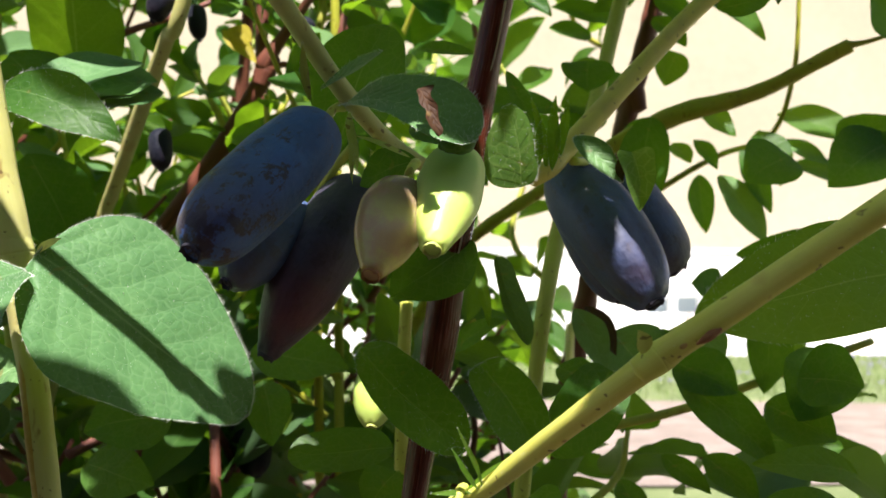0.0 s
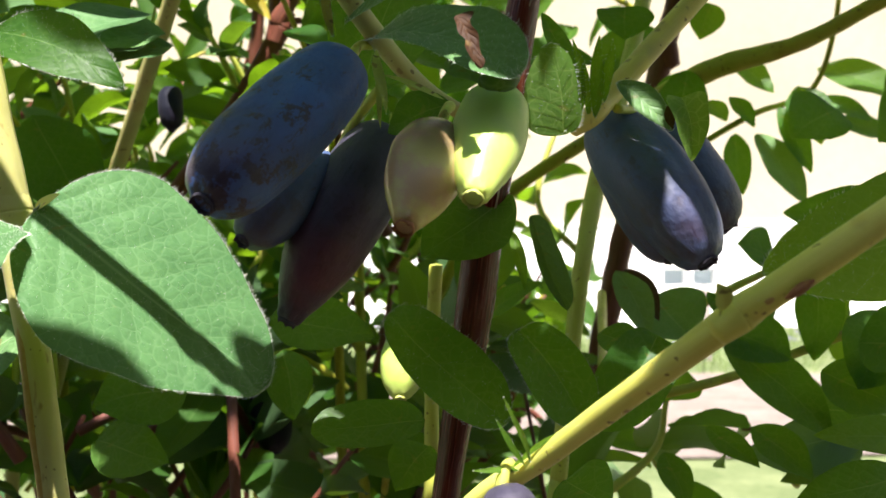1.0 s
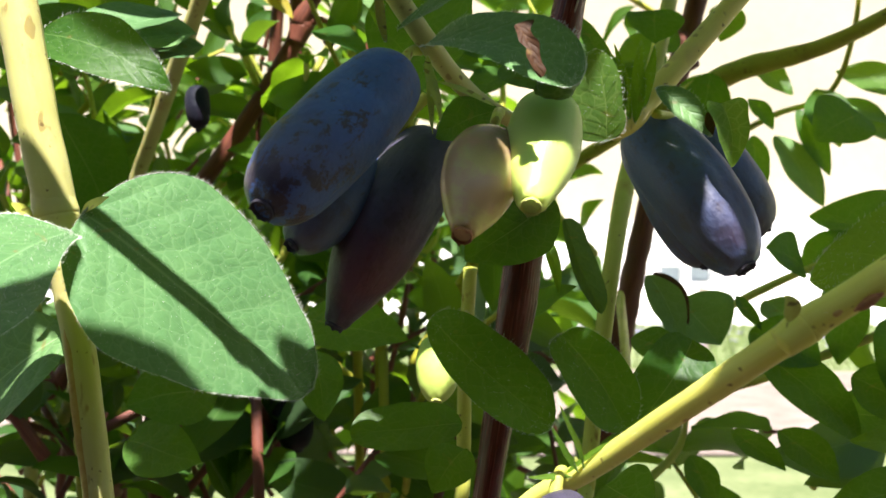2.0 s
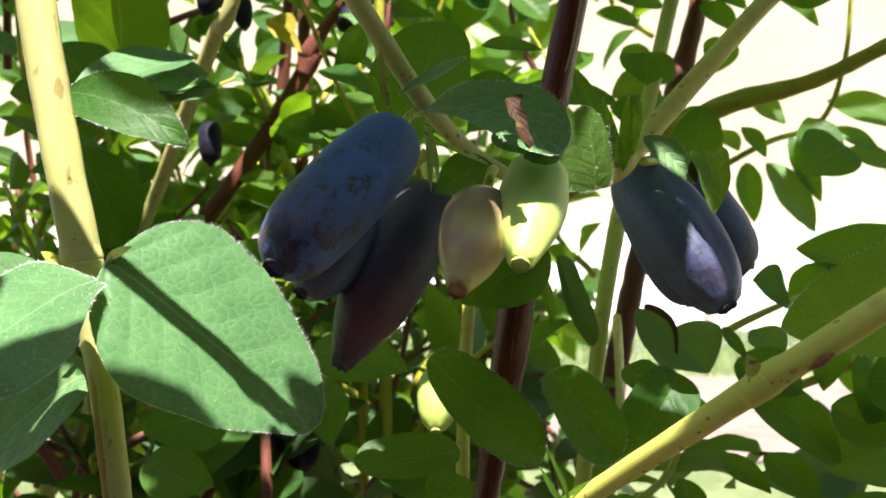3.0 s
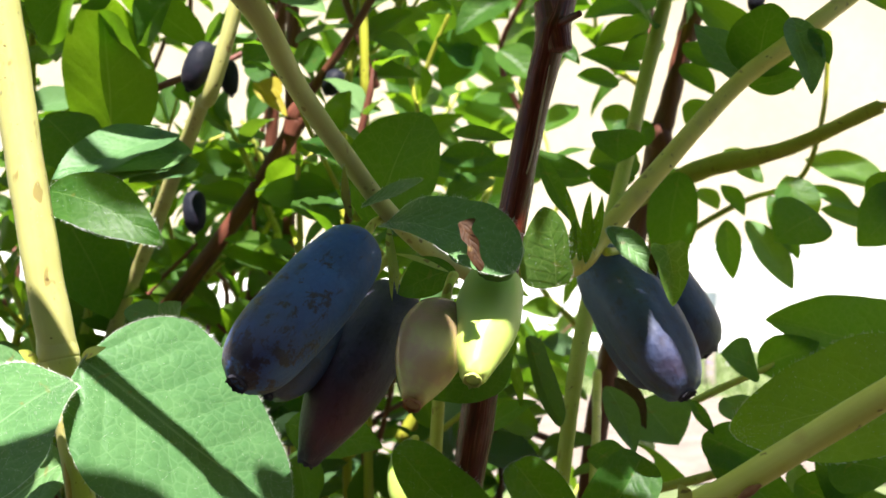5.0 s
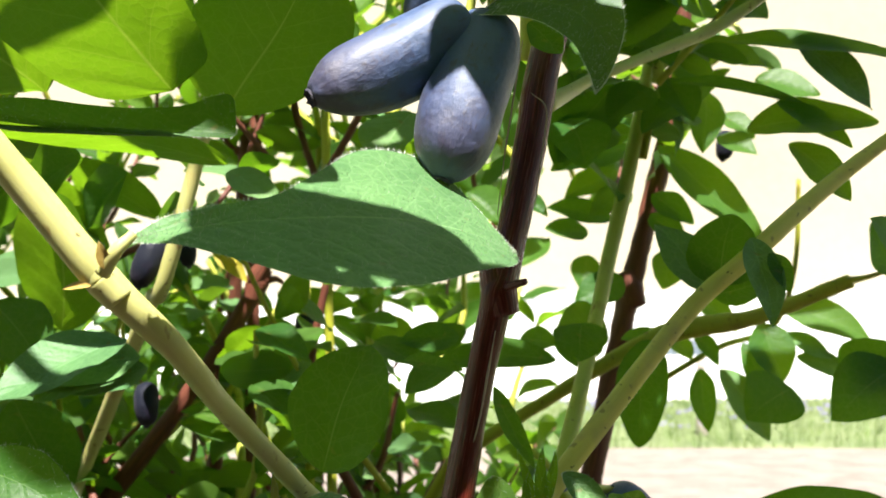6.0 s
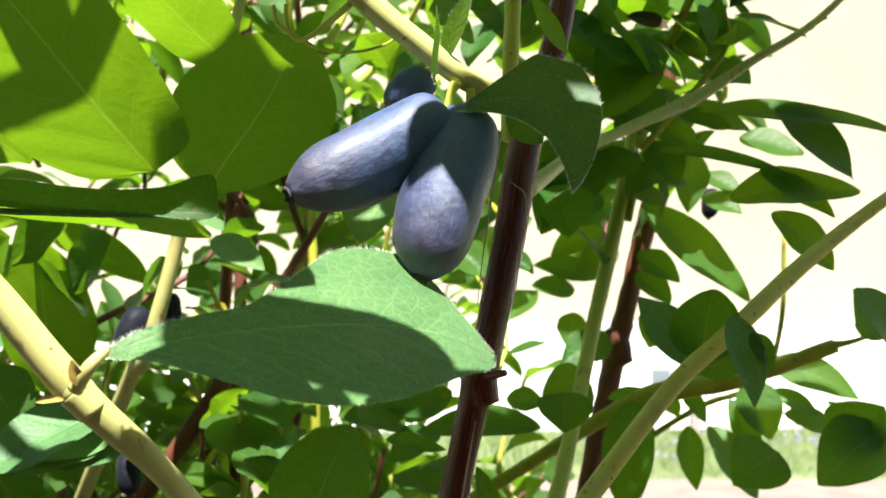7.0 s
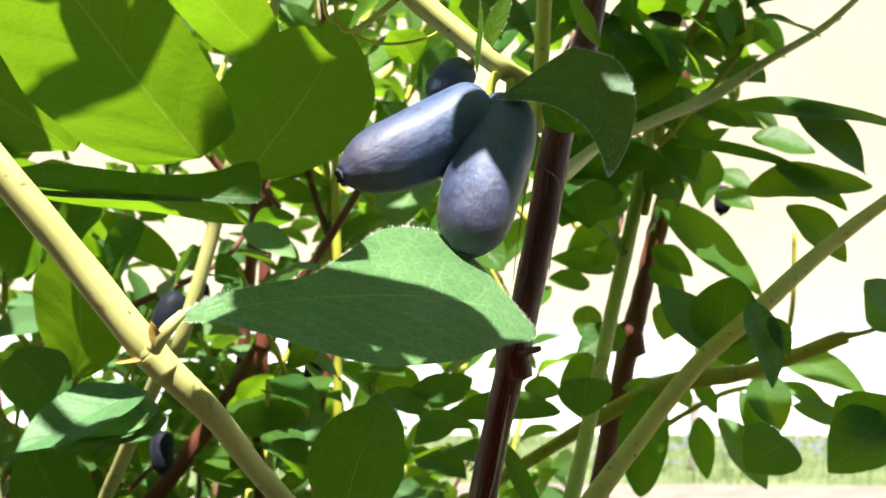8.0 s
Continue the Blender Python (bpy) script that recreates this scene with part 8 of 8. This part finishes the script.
# ---- the thicket behind ----
def leaf_kinds():
    """A few blades that the many leaves behind share."""
    out = []
    for k in range(9):
        rng = random.Random(k)
        verts, faces, uvs = leaf_points(0.40 + 0.14 * rng.random(), rng.uniform(6, 30), rng.uniform(10, 70), rng.uniform(0.78, 0.95), rng.uniform(0.78, 1.0), 0.04, 50 + k, 18, 6, 0.012)
        out.append(mesh_of("leaf", verts, faces, uvs))
    return out


def set_leaf(parent, mat_sets, base, tip, rise, rng, wide=1.0):
    m, length = leaf_pose(base, tip, rise)
    ob = new("leaf", rng.choice(mat_sets[rng.randrange(len(mat_sets))]))
    ob.parent = parent
    ob.matrix_basis = world_of(parent).inverted() @ m @ Matrix.Diagonal((length, length * wide, length, 1))
    return ob


def kinds_of(*mats):
    """Shared blades in each of the given leaf materials."""
    out = []
    for mat in mats:
        group = leaf_kinds()
        for data in group:
            data.materials.append(mat)
        out.append(group)
    return out


# Leaf mixes: brighter blades for sunlit parts, darker ones standing in for shade.
SUNNY = kinds_of(LEAF_MID, LEAF_YOUNG, LEAF_YOUNG, LEAF_PALE, LEAF_MID, LEAF)
INNER_SHADE = kinds_of(LEAF, LEAF, LEAF_MID)
LOW_SHADE = kinds_of(LEAF, LEAF_DARK)


def leafy_twig(parent, foot, top, rng, mat, radius=1.0, leaves=10, size=(22, 34), kinds=SUNNY):
    """A twig from foot to top (mm) with pairs of leaves along it."""
    foot, top = Vector(foot), Vector(top)
    mid = (foot + top) / 2 + Vector((rng.uniform(-12, 12), rng.uniform(-10, 10), rng.uniform(-8, 8)))
    pts = [(*foot, radius), (*mid, radius * 0.85), (*top, radius * 0.55)]
    stem(parent, mat, pts, "twig", 8, 5, 0.05, "", rng.randrange(99))
    line = smooth_line(pts, 12)
    for k in range(leaves):
        s = 0.18 + 0.82 * (k // 2) / max(1, (leaves - 1) // 2)
        i = min(len(line) - 2, int(s * (len(line) - 1)))
        at = Vector(line[i][:3])
        ax = Vector(line[i + 1][:3] - line[i][:3]).normalized()
        side = Vector((rng.uniform(-1, 1), rng.uniform(-1, 1), rng.uniform(-0.3, 0.5)))
        side = (side - ax * side.dot(ax)).normalized()
        if k % 2:
            side = -side
        way = (side + ax * rng.uniform(0.2, 0.7) + Vector((0, 0, rng.uniform(-0.55, 0.15)))).normalized()
        long = rng.uniform(*size)
        set_leaf(parent, kinds, at + way * 1.5, at + way * long, 75, rng, rng.uniform(0.85, 1.2)).matrix_basis @= Matrix.Rotation(rng.uniform(-1.3, 1.3), 4, "X")


def thicket(label, count, place, rng, leaves, size=(22, 34), mats=(SHOOT_OLIVE, BARK_FAR, SHOOT_GREEN), kinds=SUNNY):
    first = place(rng)
    bush = thing("background_shrub", label, "shrub", Vector(first[0]) * MM)
    for k in range(count):
        foot, top = place(rng)
        leafy_twig(bush, foot, top, rng, mats[k % len(mats)], rng.uniform(0.7, 1.5), leaves, size, kinds)
        if k % 7 == 0 and foot[0] < -20:
            x, y, z = foot
            root = (x * 0.3 - 10, 300 + rng.uniform(-60, 60), 70)
            stem(bush, mats[k % len(mats)], [(x, y, z, 1.2), (x * 0.92, y + 18, z - 0.3 * (z - 70), 1.6), (*root, 2.6)], "stem", 8, 6, 0.05)
    return bush


def left_wall(rng):
    y = rng.uniform(255, 430)
    x = rng.uniform(-1.0, -0.12) * y * 0.5 + 8
    z = 800 + rng.uniform(-0.32, 0.55) * y * 0.9
    return (x, y, z), (x + rng.uniform(-45, 45), y + rng.uniform(-35, 25), z + rng.uniform(30, 80))


def low_part(rng):
    y = rng.uniform(230, 420)
    x = rng.uniform(-0.50, 0.10) * y
    z = 800 + rng.uniform(-0.42, -0.10) * y
    return (x, y, z), (x + rng.uniform(-50, 50), y + rng.uniform(-30, 30), z + rng.uniform(20, 60))


def low_right(rng):
    y = rng.uniform(200, 380)
    x = rng.uniform(0.05, 0.48) * y
    z = 800 + rng.uniform(-0.36, -0.20) * y
    return (x, y, z), (x + rng.uniform(-40, 40), y + rng.uniform(-20, 30), z + rng.uniform(5, 35))


def middle(rng):
    y = rng.uniform(300, 430)
    x = rng.uniform(-0.08, 0.17) * y
    z = 800 + rng.uniform(-0.05, 0.36) * y * 0.8
    return (x, y, z), (x + rng.uniform(-25, 25), y + rng.uniform(-25, 25), z + rng.uniform(25, 55))


def deep_part(rng):
    y = rng.uniform(420, 620)
    x = rng.uniform(-0.52, 0.08) * y
    z = 800 + rng.uniform(-0.36, 0.20) * y
    return (x, y, z), (x + rng.uniform(-50, 50), y + rng.uniform(-30, 30), z + rng.uniform(20, 90))


thicket("dense leafy honeysuckle branches in deep shade and sun", 110, left_wall, random.Random(3), 11, (13, 24))
thicket("lower honeysuckle branches, their shade given by dark leaves", 56, low_part, random.Random(5), 10, (14, 28), mats=(BARK_FAR,), kinds=LOW_SHADE)
thicket("inner honeysuckle branches in the depth of the bush", 36, deep_part, random.Random(21), 10, (26, 42), kinds=INNER_SHADE)
thicket("low honeysuckle twigs with long green leaves", 6, low_right, random.Random(8), 6)
thicket("thin honeysuckle twigs with small leaves against the light", 8, middle, random.Random(9), 6, (16, 26))


def upper_middle(rng):
    y = rng.uniform(230, 340)
    x = y * rng.uniform(0.08, 0.24)
    z = 850 + y * rng.uniform(0.12, 0.36)
    return (x, y, z), (x + rng.uniform(-25, 25), y + rng.uniform(-25, 25), z + rng.uniform(10, 40))


thicket("upper honeysuckle twigs with small sunlit leaves", 12, upper_middle, random.Random(31), 7, (13, 22))


# ---- an unseen hedge added behind the walk to hold back skylight ----
def hedge():
    """An added clipped leafy hedge, unseen, that closes the garden behind and blocks skylight."""
    rng = random.Random(14)
    h = thing("unseen_hedge", "dense dark green hedge, unseen, added to block skylight", "hedge", (0, -1.85, 0))
    verts, faces = [], []
    for k in range(24000):
        x, z = rng.uniform(-4.5, 4.5), rng.uniform(0.0, 2.3)
        y = -1.85 + rng.uniform(-0.26, 0.26) + 0.08 * math.sin(3 * x + 2 * z)
        r = rng.uniform(0.02, 0.05)
        a, b = Vector((rng.gauss(0, 1), rng.gauss(0, 1), rng.gauss(0, 1))).normalized() * r, Vector((rng.gauss(0, 1), rng.gauss(0, 1), rng.gauss(0, 1))).normalized() * r * 0.5
        p = Vector((x, y, z))
        i = len(verts)
        verts += [tuple(p - a), tuple(p + b), tuple(p + a), tuple(p - b)]
        faces.append((i, i + 1, i + 2, i + 3))
    tagged(link_mesh("leaves", mesh_of("hedge", verts, faces, None, False), HEDGE, h), kind="stuff")
    box("core", (-4.4, -1.92, 0.0), (4.4, -1.78, 2.05), SOIL, h, "dark twiggy core")


# ---- the garden and the house ----
BLADE = plain_material("grass_blade", rgb(0.08, 0.15, 0.03), rgb(0.23, 0.30, 0.10), 3.0, 0.6, 0.0)
HEDGE = plain_material("hedge_leaf", rgb(0.03, 0.08, 0.015), rgb(0.07, 0.14, 0.03), 6.0, 0.5, 0.0)
SOIL = plain_material("dark_soil", rgb(0.022, 0.016, 0.011), rgb(0.055, 0.040, 0.029), 14.0, 0.9, 0.6, 0.01)
GRASS = plain_material("lawn", rgb(0.07, 0.115, 0.03), rgb(0.21, 0.25, 0.11), 2.4, 0.8, 0.5, 0.02)
GRAVEL = plain_material("pale_path", rgb(0.17, 0.135, 0.113), rgb(0.30, 0.25, 0.215), 5.0, 0.85, 0.4, 0.01)
PLASTER = plain_material("cream_plaster", rgb(0.415, 0.36, 0.265), rgb(0.47, 0.415, 0.315), 0.8, 0.85, 0.2, 0.004)
WHITEWASH = plain_material("white_plinth", rgb(0.74, 0.74, 0.72), rgb(0.84, 0.83, 0.80), 1.2, 0.8, 0.2, 0.004)
FRAME_WHITE = plain_material("white_frame", rgb(0.78, 0.78, 0.77), rgb(0.82, 0.82, 0.82), 3.0, 0.4, 0.05)
TIMBER = plain_material("grey_timber", rgb(0.30, 0.25, 0.21), rgb(0.46, 0.40, 0.35), 14.0, 0.8, 0.4, 0.003)
PETAL = plain_material("violet_petal", rgb(0.22, 0.16, 0.48), rgb(0.36, 0.28, 0.66), 30.0, 0.6, 0.0)


def pane_material():
    m = Nodes("sky_toned_glass")
    # Grey-blue base colour stands in for the sky reflected in the panes.
    return m.end(m.n("BsdfPrincipled", None, Base_Color=rgb(0.30, 0.36, 0.40), Roughness=0.05).outputs[0])


GLASS = pane_material()


def box(name, low, high, mat, parent=None, label="", bevel=0.0):
    bm = bmesh.new()
    bmesh.ops.create_cube(bm, size=1.0)
    low, high = Vector(low), Vector(high)
    for v in bm.verts:
        v.co = Vector(((v.co.x + 0.5) * (high.x - low.x), (v.co.y + 0.5) * (high.y - low.y), (v.co.z + 0.5) * (high.z - low.z))) + low
    if bevel:
        bmesh.ops.bevel(bm, geom=bm.edges[:], offset=bevel, segments=2, affect="EDGES")
    data = bpy.data.meshes.new(name)
    bm.to_mesh(data)
    bm.free()
    return link_mesh(name, data, mat, parent, label)


def ground_sheet():
    n = 60
    verts, faces = [], []
    ext = [-400, -150, -60] + list(np.linspace(-20, 20, n - 5)) + [60, 150, 400]
    for y in ext:
        for x in ext:
            near = math.hypot(x, y) < 25
            verts.append((x, y, (noise.noise((x * 0.6, y * 0.6, 0)) * 0.008 if near else 0.0)))
    k = len(ext)
    for i in range(k - 1):
        for j in range(k - 1):
            faces.append((i * k + j, i * k + j + 1, (i + 1) * k + j + 1, (i + 1) * k + j))
    return mesh_of("ground", verts, faces)


tagged(link_mesh("ground", ground_sheet(), GRASS, None), "sunlit mown garden lawn", "ground", kind="structure")
path_verts = []
for k in range(41):
    x = -16 + 0.9 * k
    for y in (4.4, 7.4):
        path_verts.append((x, y + 0.18 * math.sin(0.7 * x + y), 0.014 + 0.002 * math.sin(3 * x)))
tagged(link_mesh("pavement", mesh_of("path", path_verts, [(2 * k, 2 * k + 2, 2 * k + 3, 2 * k + 1) for k in range(40)]), GRAVEL, None), "pale pinkish gravel garden path", "path", kind="structure")
apron = [(-30, 12.9, 0.012), (30, 12.9, 0.012), (30, 14.62, 0.014), (-30, 14.62, 0.014)]
tagged(link_mesh("pavement", mesh_of("apron", apron, [(0, 1, 2, 3)]), WHITEWASH, None), "pale concrete apron along the house wall", "pavement", kind="structure")

house = thing("house", "cream plastered house with a white plinth and low windows", "house", (0, 14.6, 0))
WINDOWS = [-5.2, -2.2, 3.07, 3.49, 9.4]


def house_wall():
    """Upper wall, plinth with openings, low windows and roof."""
    box("wall", (-26, 14.68, 1.42), (26, 15.0, 12.6), PLASTER, house, "cream plaster wall")
    box("ledge", (-26, 14.60, 1.36), (26, 14.98, 1.416), WHITEWASH, house, "white ledge over the plinth")
    edges = [-26.0]
    for x in WINDOWS:
        edges += [x - 0.17, x + 0.17]
    edges.append(26.0)
    for a, b in zip(edges[::2], edges[1::2]):
        box("plinth", (a, 14.64, 0.0), (b, 14.98, 1.356), WHITEWASH, house)
    for x in WINDOWS:
        box("plinth", (x - 0.17, 14.64, 0.0), (x + 0.17, 14.98, 0.48), WHITEWASH, house)
        box("plinth", (x - 0.17, 14.64, 0.76), (x + 0.17, 14.98, 1.356), WHITEWASH, house)
        w = thing("window", "", "", (x, 14.7, 0.5))
        w.parent = house
        w.matrix_basis = world_of(house).inverted() @ Matrix.Translation((x, 14.7, 0.5))
        box("pane", (x - 0.15, 14.80, 0.51), (x + 0.15, 14.81, 0.73), GLASS, w)
        for a, b in (((x - 0.17, 14.76, 0.48), (x - 0.14, 14.84, 0.76)), ((x + 0.14, 14.76, 0.48), (x + 0.17, 14.84, 0.76)),
                     ((x - 0.14, 14.76, 0.48), (x + 0.14, 14.84, 0.51)), ((x - 0.14, 14.76, 0.73), (x + 0.14, 14.84, 0.76))):
            box("frame", a, b, FRAME_WHITE, w)
    box("roof", (-26.5, 14.5, 12.62), (26.5, 22.0, 12.9), TIMBER, house, "grey overhanging roof edge")
    box("side", (-26, 15.004, 0.0), (-25.7, 21.6, 12.6), PLASTER, house)
    box("side", (25.7, 15.004, 0.0), (26, 21.6, 12.6), PLASTER, house)
    box("back", (-25.69, 21.3, 0.0), (25.69, 21.6, 12.6), PLASTER, house)


house_wall()


def post(x, y, high):
    p = thing("garden_post", "weathered grey wooden garden post in the lawn", "post", (x, y, 0))
    stem(p, TIMBER, [(x * 1000, y * 1000, -100, 45), (x * 1000, y * 1000, high * 500, 44), (x * 1000 + 6, y * 1000, high * 1000, 42)], "pole", 10, 4, 0.03)


post(2.05, 8.6, 0.62)


def flowers():
    """Low violet flowers scattered in the grass."""
    rng = random.Random(4)
    verts, faces = [], []
    for k in range(420):
        x, y = rng.uniform(1.0, 7.0), rng.uniform(7.8, 11.5)
        z = rng.uniform(0.10, 0.24)
        for p in range(5):
            a = 2 * math.pi * p / 5 + rng.random()
            r = rng.uniform(0.012, 0.026)
            i = len(verts)
            verts += [(x, y, z), (x + r * math.cos(a - 0.5), y + r * math.sin(a - 0.5), z + 0.01), (x + 1.4 * r * math.cos(a), y + 1.4 * r * math.sin(a), z + 0.016), (x + r * math.cos(a + 0.5), y + r * math.sin(a + 0.5), z + 0.01)]
            faces.append((i, i + 1, i + 2, i + 3))
    tagged(link_mesh("flowers", mesh_of("flowers", verts, faces, None, False), PETAL, None), "small violet flowers scattered in the lawn", "flowers", kind="stuff")


def grass():
    """Tufts of grass blades over the lawn that is in view."""
    rng = random.Random(6)
    verts, faces = [], []
    for k in range(9000):
        x, y = rng.uniform(-3.5, 7.5), rng.uniform(7.5, 12.9)
        h, a = rng.uniform(0.05, 0.16), rng.random() * 6.28
        lean = rng.uniform(0.0, 0.05)
        i = len(verts)
        c, s = math.cos(a) * 0.006, math.sin(a) * 0.006
        verts += [(x - c, y - s, 0), (x + c, y + s, 0), (x + lean * math.sin(a), y - lean * math.cos(a), h)]
        faces.append((i, i + 1, i + 2))
    tagged(link_mesh("grass", mesh_of("grass", verts, faces, None, False), BLADE, None), "short sunlit grass blades in the lawn", "grass", kind="stuff")


flowers()
grass()
hedge()
# Soil spread far beyond the bush, out of view, to lower bounced light.
low_bounce_bed = [(3.4 * math.cos(a) * (1 + 0.06 * math.sin(5 * a)), -0.15 + 1.75 * math.sin(a) * (1 + 0.05 * math.sin(7 * a)), 0.012) for a in np.linspace(0, 2 * math.pi, 49)[:-1]]
tagged(link_mesh("ground", mesh_of("low_bounce_bed", low_bounce_bed + [(0, 0.4, 0.05)], [(k, (k + 1) % 48, 48) for k in range(48)]), SOIL, None), "unseen dark bare soil under the bush, widened to cut bounced light", "soil", kind="structure")
